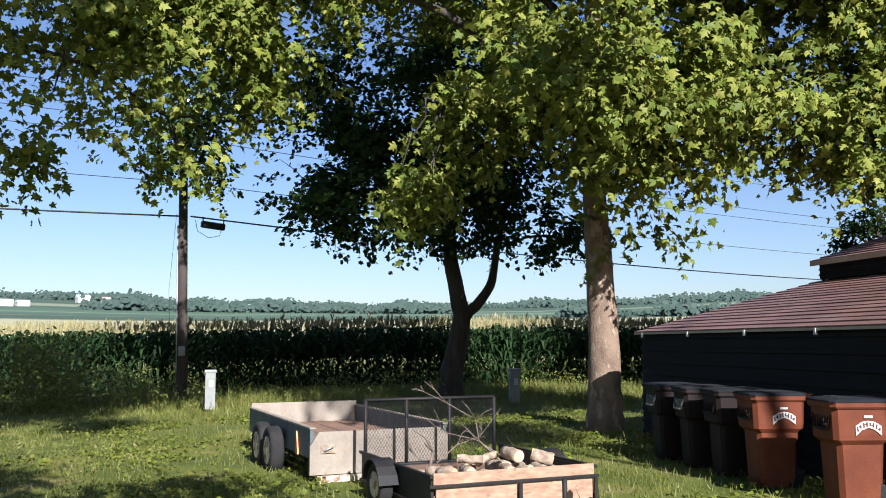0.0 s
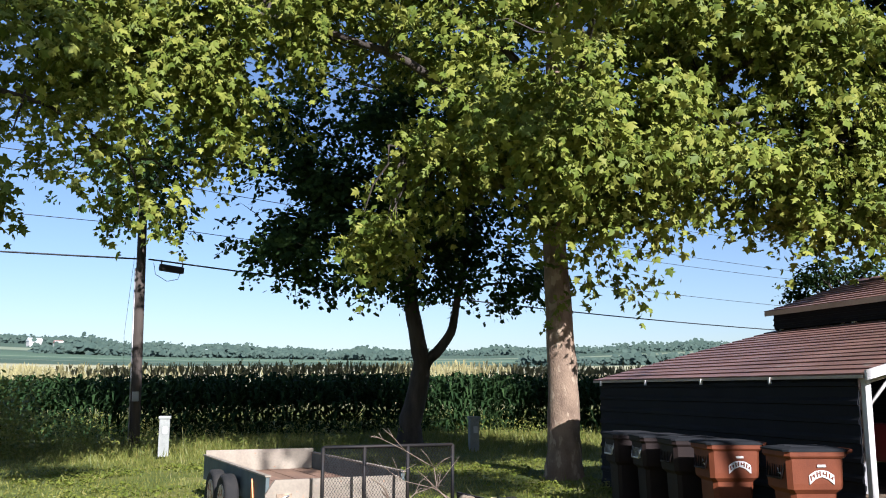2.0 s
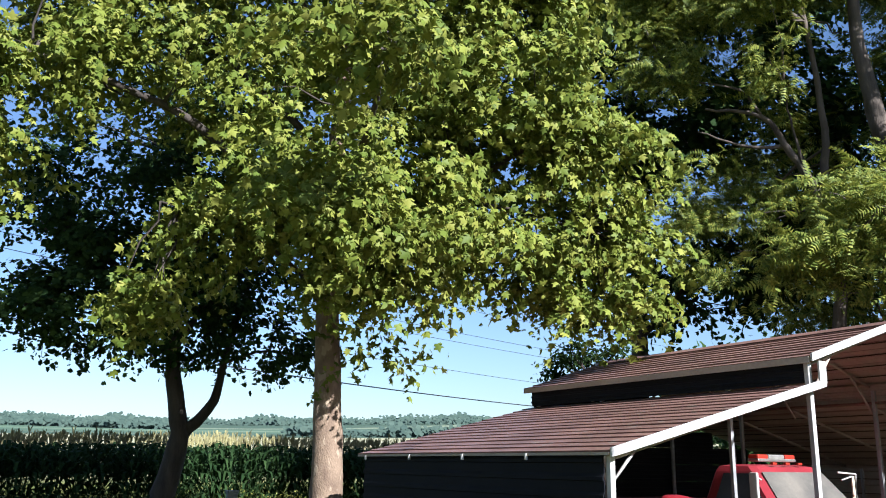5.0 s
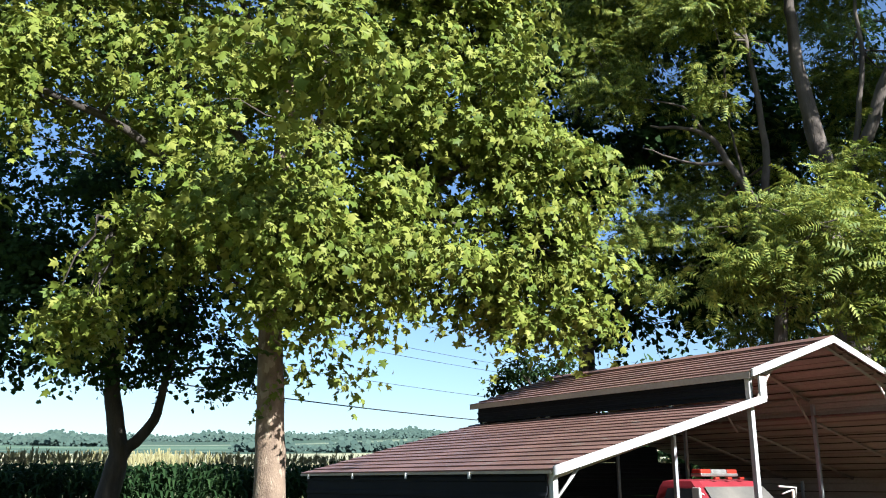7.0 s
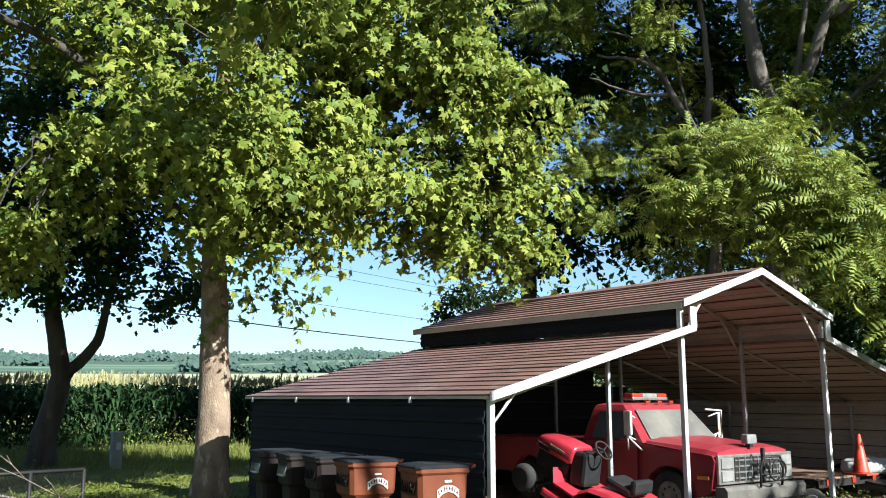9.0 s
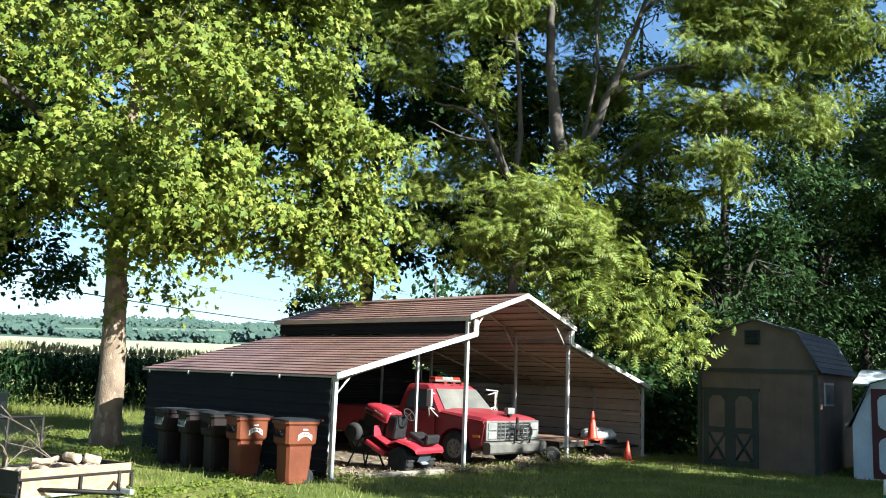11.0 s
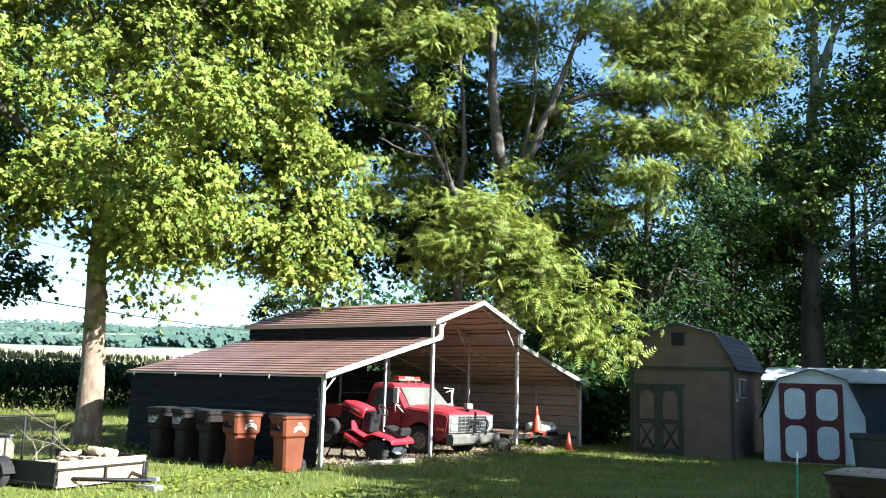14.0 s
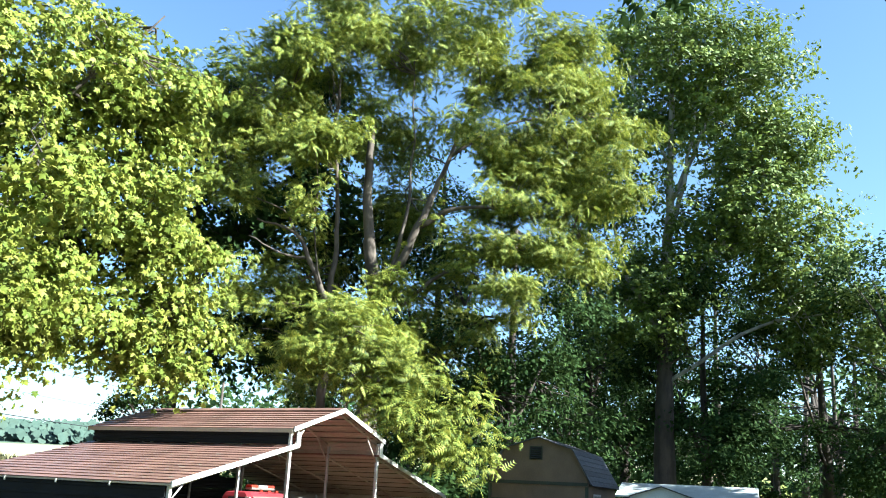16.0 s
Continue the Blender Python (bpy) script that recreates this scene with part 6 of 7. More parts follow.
def tree(name, label, base, trunk, r0, limbs, leaf, blobs, clusters, per, spread, size, shape, leafmat, bark, seed, droop=0.5, flat=0.6, twigs=60, pad=1.0, flare=1.5, sides=14, thick=0.3, dome=0.35):
    """trunk: points above the base; limbs: lists of points with a first radius."""
    rng = np.random.default_rng(seed)
    t = thing(name, label, "tree", pose(*base), "shade trees round the yard" if name == "shade_tree" else "")
    bm = bmesh.new()
    pts = [(0, 0, -0.1), (0, 0, 0.25), (0, 0, 0.7)] + trunk
    k = len(pts)
    radii = [r0 * flare, r0 * (1 + (flare - 1) * 0.45), r0 * 1.04] + [r0 * (1 - 0.75 * (i + 1) / (k - 3)) for i in range(k - 3)]
    fine, fr = [pts[0]], [radii[0]]
    for i in range(1, k):
        for s in (0.34, 0.67, 1.0):
            fine.append(tuple(np.array(pts[i - 1]) * (1 - s) + np.array(pts[i]) * s + (rng.normal(size=3) * 0.02 if s < 1 else 0)))
            fr.append((radii[i - 1] * (1 - s) + radii[i] * s) * rng.uniform(0.96, 1.04))
    part("trunk", bm_tube(bm, fine, fr, sides), bark, t)
    ends = []
    for r, *lp in limbs:
        path = []
        for i in range(len(lp) - 1):
            seg = wavy(lp[i], lp[i + 1], 4, 0.06, rng)
            path += seg if i == 0 else seg[1:]
        rad = [r * (1 - 0.92 * i / (len(path) - 1)) for i in range(len(path))]
        part("limb", bm_tube(bmesh.new(), path, rad, 8), bark, t)
        ends += path[2:]
    me, c = crown_mesh("crown", seed, blobs, clusters, per, spread, size, shape, leafmat, droop, flat, pad, thick, dome)
    ob = new("crown", me); ob.parent = t; tagged(ob, leaf)
    if twigs:
        ends = np.array(ends + [trunk[-1], trunk[-2] if len(trunk) > 1 else trunk[-1]])
        bm = bmesh.new()
        for i in rng.choice(len(c), min(twigs, len(c)), replace=False):
            d = np.linalg.norm(ends - c[i], axis=1) + 0.8 * np.maximum(0, ends[:, 2] - c[i][2])
            s = ends[d.argmin()]
            ln = np.linalg.norm(c[i] - s)
            if ln < 6:
                bm_tube(bm, wavy(s, c[i], 5, 0.05 * ln, rng), [0.012 * ln + 0.012, 0.01 * ln + 0.008, 0.02, 0.014, 0.008], 5, cap=False)
        part("twigwork", bm, bark, t, kind="stuff")
    return t


def clumpiness(rng, p, wave):
    """A smooth random field, about -1 to 1, that parts foliage into clumps and gaps."""
    out = np.zeros(len(p))
    for _ in range(7):
        k = rng.normal(size=3); k *= 2 * np.pi / (wave * rng.uniform(0.7, 1.5)) / np.linalg.norm(k)
        out += np.sin(p @ k + rng.uniform(0, 6.28))
    return out / 3.2


def shoot_crown(name, seed, lobes, shoots, leaves, length, droop, size, shape, material, gap=-0.25, wave=2.2, side=0.16, up=0.6, noisy=0.45, rim=0.35, clump=0.5, flat=0.55, per=13, face=0.35, hollows=(), shell=0.0):
    """A crown of leafy shoots, gathered in clumps: each starts in a rounded lobe (centre, radii, share), runs outwards, bends down and bears leaves on both sides."""
    rng = np.random.default_rng(seed)
    area = np.array([(r[0] * r[1] + r[1] * r[2] + r[0] * r[2]) * w for _, r, w in lobes])
    count = np.maximum(6, np.round(shoots * area / area.sum())).astype(int)
    Q, D, R = [], [], []
    for (c, r, _), n in zip(lobes, count):
        k = max(2, n // per)
        e = rng.normal(size=(k, 3)) + np.array([0, 0, 0.15]); e /= np.linalg.norm(e, axis=1, keepdims=True)
        rad = rng.random(k) ** rim
        mid = np.array(c) + e * np.array(r) * (rad * 0.95)[:, None]
        pick = rng.integers(0, k, n)
        g = rng.normal(size=(n, 3))
        Q.append(mid[pick] + g * np.array([1, 1, flat]) * (clump * rng.uniform(0.6, 1.3, k)[pick])[:, None])
        R.append(rad[pick]); d = e[pick] * 0.6 + 0.6 * g; D.append(d / np.linalg.norm(d, axis=1, keepdims=True))
    q, d = np.concatenate(Q), np.concatenate(D)
    keep = clumpiness(rng, q, wave) + 0.4 * clumpiness(rng, q, wave * 0.45) > gap + shell * (np.concatenate(R) - 0.65)
    for h, r in hollows:
        keep &= (((q - np.array(h)) / np.array(r)) ** 2).sum(1) > 1
    q, d = q[keep], d[keep]
    n = len(q)
    out = d * np.array([1, 1, 0.5]) + rng.normal(size=(n, 3)) * 0.45; out /= np.linalg.norm(out, axis=1, keepdims=True)
    ln = length * rng.uniform(0.55, 1.35, n)
    t = (np.arange(leaves) + 0.5) / leaves
    along = out[:, None] * (t - 0.25 * t ** 2)[None, :, None] + np.array([0, 0, -droop]) * (t ** 2)[None, :, None]
    p = q[:, None] + along * ln[:, None, None]
    tan = out[:, None] * (1 - 0.5 * t)[None, :, None] + np.array([0, 0, -2 * droop]) * t[None, :, None]
    across = np.cross(tan, np.array([0.05, 0.03, 1.0])); across /= np.linalg.norm(across, axis=2, keepdims=True) + 1e-6
    sign = np.where(np.arange(leaves) % 2, 1.0, -1.0)[None, :, None]
    p = p + across * sign * side * rng.uniform(0.2, 1.0, (n, leaves, 1)) + rng.normal(size=p.shape) * side * 0.35
    p = p.reshape(-1, 3)
    m = len(p)
    dd = np.repeat(d, leaves, 0)
    nor = rng.normal(size=(m, 3)) * noisy + dd * 0.55 + np.array([0.05, -face, up])
    ahead = (tan * 0.6 + across * sign).reshape(-1, 3) + rng.normal(size=(m, 3)) * 0.4 + np.array([0, 0, -0.35 * droop])
    v, f = scatter(*shape, p, frames_from(nor, ahead), size * rng.uniform(0.5, 1.3, m))
    return np_mesh(name, v, f, material), q


def bent(pts, rng):
    """A smooth, slightly uneven line through the points."""
    p = np.array([2 * np.array(pts[0]) - np.array(pts[1]), *pts, 2 * np.array(pts[-1]) - np.array(pts[-2])], float)
    out = []
    for i in range(1, len(p) - 2):
        a, b, c, d = p[i - 1:i + 3]
        for u in np.arange(0, 1, 0.2):
            q = 0.5 * (2 * b + (c - a) * u + (2 * a - 5 * b + 4 * c - d) * u ** 2 + (3 * b - a - 3 * c + d) * u ** 3)
            out.append(q + rng.normal(size=3) * 0.012 * np.linalg.norm(c - b) * (u > 0))
    return [tuple(q) for q in out] + [tuple(p[-2])]


def big_tree(name, label, leaf, base, facing, trunk, r0, limbs, lobes, bark, seed, crown, twigs=150, flare=1.4, sides=16, low_bark=None, twig_reach=3.0, hollows=()):
    """A full-grown tree. Points and lobes are given across, towards the yard, and up; facing is the way from the yard to the trunk."""
    rng = np.random.default_rng(seed)
    fx, fy = facing[0] / math.hypot(*facing), facing[1] / math.hypot(*facing)
    def at(p):
        return (p[0] * fy - p[1] * fx, -p[0] * fx - p[1] * fy, p[2])
    t = thing(name, label, "tree", pose(*base))
    pts = [(0, 0, -0.1), (0, 0, 0.12), (0, 0, 0.35), (0, 0, 0.8)] + [at(p) for p in trunk]
    k = len(pts) - 4
    radii = [r0 * flare, r0 * (1 + (flare - 1) * 0.6), r0 * (1 + (flare - 1) * 0.22), r0 * 1.03] + [r0 * (1 - 0.72 * ((i + 1) / k) ** 1.3) for i in range(k)]
    fine, fr = [pts[0]], [radii[0]]
    for i in range(1, len(pts)):
        steps = max(2, int(np.linalg.norm(np.subtract(pts[i], pts[i - 1])) / 0.3))
        for j in range(1, steps + 1):
            u = j / steps
            fine.append(tuple(np.array(pts[i - 1]) * (1 - u) + np.array(pts[i]) * u + (rng.normal(size=3) * 0.012 if u < 1 else 0)))
            fr.append((radii[i - 1] * (1 - u) + radii[i] * u) * rng.uniform(0.97, 1.03))
    part("trunk", bm_tube(bmesh.new(), fine, fr, sides), low_bark or bark, t)
    ends = []
    for r, tip, *lp in limbs:
        path = bent([at(p) for p in lp], rng)
        rad = [r + (tip - r) * (i / (len(path) - 1)) for i in range(len(path))]
        part("limb", bm_tube(bmesh.new(), path, rad, 9), bark, t)
        ends += path[2:]
    me, q = shoot_crown("crown", seed, [(at(c), r, w) for c, r, w in lobes], hollows=[(at(h), r) for h, r in hollows], **crown)
    ob = new("crown", me); ob.parent = t; tagged(ob, leaf)
    if twigs:
        ends = np.array(ends + [pts[-1], pts[-2]])
        bm = bmesh.new()
        for i in rng.choice(len(q), min(twigs * 4, len(q)), replace=False):
            dist = np.linalg.norm(ends - q[i], axis=1) + 0.7 * np.maximum(0, ends[:, 2] - q[i][2])
            e = ends[dist.argmin()]
            ln = np.linalg.norm(q[i] - e)
            if 0.4 < ln < twig_reach and twigs > 0:
                bm_tube(bm, wavy(e, q[i], 5, 0.06 * ln, rng), [0.01 * ln + 0.014, 0.008 * ln + 0.01, 0.018, 0.012, 0.006], 5, cap=False)
                twigs -= 1
        part("twigwork", bm, bark, t, kind="stuff")
    return t


LEAF_PALM, LEAF_OVAL = leaf_shape(PALMATE, 0.42, 0.3), leaf_shape(OVAL)
LEAF_MAPLE = leaf_shape(np.array([(0, 0), (0.45, 0.1), (0.3, 0.35), (0.42, 0.6), (0, 1.0), (-0.42, 0.6), (-0.3, 0.35), (-0.45, 0.1)]))
FROND = frond_shape()
G0 = 0.1
big_tree("sycamore_tree", "large sycamore with mottled trunk and broad sunlit leaves", "broad bright green lobed leaves", (0.02, 8.14, G0), (0.4, 0.92),
         [(0, 0, 2.2), (-0.1, 0, 4.2), (-0.15, 0, 7), (0.1, 0.1, 10.5), (0.0, 0, 14.5)], 0.315,
         [(0.12, 0.03, (0, 0, 5.2), (2.0, 0.6, 6.9), (4.4, 0.9, 8.2), (5.8, 0.6, 8.0)), (0.12, 0.03, (-0.1, 0, 5.6), (-2.4, 0.9, 7.8), (-5.2, 1.4, 9.0), (-8.6, 1.8, 9.4)), (0.1, 0.03, (0, 0, 6.4), (0.5, 2.2, 7.6), (0.8, 4.2, 8.4)),
          (0.1, 0.03, (0, 0, 7.6), (2.5, -1.5, 9.6), (4.6, -2.2, 11.6)), (0.1, 0.03, (-0.1, 0, 7.8), (-2.6, -1.0, 10.4), (-5, -0.5, 12)), (0.08, 0.02, (0, 0, 9.5), (2, 1.8, 12), (3.4, 2.6, 14)), (0.08, 0.02, (0, 0, 9.8), (-2, 1.4, 12.6), (-3.2, 1.2, 15)),
          (0.05, 0.02, (2.0, 0.6, 6.9), (3.2, 1.2, 6.6), (4.9, 1.0, 6.3)), (0.05, 0.02, (-0.1, 0, 4.9), (-1.6, 1.0, 5.9), (-3.2, 1.6, 6.3))],
         [((0, 0, 11), (5.4, 4.6, 4.2), 1.0), ((-0.5, 0, 15), (4, 3.6, 2.8), 0.35), ((3.6, 0.8, 8.4), (2.3, 3.0, 2.4), 1.2), ((4.8, 0.8, 6.0), (1.1, 1.6, 1.3), 1.6), ((5.7, 0.2, 6.5), (0.6, 1.2, 0.9), 1.3), ((4.6, 1.2, 4.8), (0.3, 0.5, 0.4), 2.8), ((5.5, 1.0, 4.9), (0.22, 0.4, 0.5), 2.8), ((2.7, 1.4, 4.95), (0.3, 0.4, 0.3), 1.8), ((3.6, 1.2, 5.0), (0.25, 0.4, 0.3), 2.0), ((5.9, 1.0, 4.7), (0.22, 0.3, 0.35), 4), ((1.3, 1.5, 4.65), (0.3, 0.4, 0.2), 2.2), ((0.62, 0.6, 3.95), (0.14, 0.2, 0.3), 5), ((5.9, 0.6, 6.2), (0.6, 0.9, 0.7), 1.2), ((5.2, 0.4, 8.2), (1.0, 1.5, 1.2), 1.0), ((3.8, 1.4, 5.8), (0.5, 0.8, 0.5), 1.2), ((1.0, 2.2, 5.0), (1.0, 0.8, 0.4), 1.8), ((0.4, 2.7, 5.0), (0.7, 0.7, 0.3), 2.0), ((0.5, 3.9, 5.7), (0.7, 0.7, 0.4), 1.8), ((-3.1, 2.0, 4.7), (0.6, 0.7, 0.35), 2.0), ((3.7, 0, 12), (2.0, 3, 2.8), 1.0),
          ((0.3, 1.4, 6.9), (2.5, 2.5, 1.8), 1.4), ((1.2, 1.8, 5.5), (1.5, 1.4, 0.8), 1.4), ((2.4, 1.0, 6.0), (1.1, 1.6, 1.0), 1.3), ((-2.0, 1.4, 6.2), (1.0, 1.7, 1.2), 0.9), ((-3.6, 1, 9.6), (1.6, 2.2, 1.2), 0.7), ((-7.2, 1.5, 8.2), (1.7, 1.8, 1.7), 1.3), ((-6.3, 1.4, 6.7), (0.6, 0.9, 0.8), 1.0), ((-4.6, 1.2, 9.0), (1.4, 1.8, 1.0), 0.8), ((-9.0, 2.0, 9.2), (1.6, 1.8, 1.4), 1.2), ((-5, 0, 12.2), (3, 3.4, 2.8), 1.0), ((0.3, 3.4, 5.7), (1.5, 1.1, 0.9), 1.2), ((0.2, 6.4, 7.4), (1.3, 1.1, 0.8), 0.9)],
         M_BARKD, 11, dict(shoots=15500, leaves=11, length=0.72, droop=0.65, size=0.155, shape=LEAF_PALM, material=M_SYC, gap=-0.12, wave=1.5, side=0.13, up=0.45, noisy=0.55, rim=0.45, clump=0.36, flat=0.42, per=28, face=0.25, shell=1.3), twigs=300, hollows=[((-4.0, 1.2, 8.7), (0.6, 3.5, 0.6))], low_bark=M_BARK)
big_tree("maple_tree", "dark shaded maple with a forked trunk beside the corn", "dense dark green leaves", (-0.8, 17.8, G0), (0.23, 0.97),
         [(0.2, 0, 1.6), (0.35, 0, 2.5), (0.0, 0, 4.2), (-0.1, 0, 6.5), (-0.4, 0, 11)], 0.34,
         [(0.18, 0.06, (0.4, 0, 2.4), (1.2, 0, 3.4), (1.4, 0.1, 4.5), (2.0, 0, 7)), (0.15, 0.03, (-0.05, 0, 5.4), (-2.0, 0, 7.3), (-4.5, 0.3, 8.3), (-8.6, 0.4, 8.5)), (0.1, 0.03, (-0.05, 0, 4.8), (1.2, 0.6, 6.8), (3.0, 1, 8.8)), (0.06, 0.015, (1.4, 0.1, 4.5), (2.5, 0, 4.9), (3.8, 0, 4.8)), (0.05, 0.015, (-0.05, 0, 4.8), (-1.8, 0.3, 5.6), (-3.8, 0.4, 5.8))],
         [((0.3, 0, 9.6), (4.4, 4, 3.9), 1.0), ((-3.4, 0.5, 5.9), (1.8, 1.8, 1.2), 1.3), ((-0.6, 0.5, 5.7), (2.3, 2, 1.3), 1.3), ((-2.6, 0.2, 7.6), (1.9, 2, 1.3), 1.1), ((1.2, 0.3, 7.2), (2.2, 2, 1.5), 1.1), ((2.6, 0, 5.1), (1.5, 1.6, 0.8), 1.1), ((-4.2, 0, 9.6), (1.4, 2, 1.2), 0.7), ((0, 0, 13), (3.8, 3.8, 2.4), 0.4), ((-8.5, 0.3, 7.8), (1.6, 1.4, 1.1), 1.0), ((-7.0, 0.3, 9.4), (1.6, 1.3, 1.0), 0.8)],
         M_BARKD, 12, dict(shoots=5400, leaves=13, length=0.7, droop=0.4, size=0.155, shape=LEAF_MAPLE, material=M_SHADELEAF, gap=-0.3, wave=1.7, side=0.15, clump=0.42), twigs=220)
big_tree("sycamore_tree", "sycamore whose leafy limbs hang in over the lawn", "broad green lobed leaves", (-17.5, 6.5, -0.15), (-0.46, 0.89),
         [(0, 0, 2.4), (0.2, 0, 5), (0.4, 0, 9), (0.3, 0, 13)], 0.34,
         [(0.1, 0.02, (0.1, 0, 4.5), (4, 0.6, 7.2), (7.6, 1.2, 7.2), (9.6, 1.2, 6.4)), (0.09, 0.02, (0.2, 0, 5), (4.5, 0.8, 8.8), (9.4, 1.4, 9)), (0.08, 0.02, (0.3, 0, 7), (2, 4, 10), (4.5, 9, 11.4)), (0.08, 0.02, (0.3, 0, 8), (2.5, 4, 11), (4.4, 9.0, 12)), (0.08, 0.02, (0.3, 0, 8), (-3, 3, 11), (-5, 5, 12))],
         [((7.6, 1.0, 8.0), (2.2, 1.8, 1.2), 1.2), ((9.8, 1.2, 8.9), (2.3, 2.0, 1.3), 1.2), ((9.85, 1.2, 5.6), (0.22, 0.4, 0.8), 2.2), ((8.2, 1.1, 6.1), (0.5, 0.6, 0.5), 1.6), ((6.9, 1.0, 5.6), (0.3, 0.5, 0.7), 1.8), ((11.2, 1.2, 6.6), (0.7, 0.7, 0.5), 1.4), ((9.0, 1.1, 7.1), (1.6, 1.0, 0.4), 1.2), ((5.0, 1, 8.6), (3, 2.4, 2.4), 0.8),
          # first two lobes lie out of view, added to shade the hanging limbs
          ((4.2, 9.0, 11.8), (2.6, 2.8, 1.6), 1.0), ((1.0, 8.5, 11.8), (2.6, 2.8, 1.6), 0.8), ((-3, 4, 11.5), (4, 4, 2.5), 0.6), ((1, 0, 12.5), (4, 4, 3), 0.5)],
         M_BARKD, 13, dict(shoots=3300, leaves=12, length=0.8, droop=0.65, size=0.17, shape=LEAF_PALM, material=M_SYC, gap=-0.05, wave=1.4, side=0.16, up=0.5, noisy=0.7, clump=0.36, shell=0.4), twigs=90)
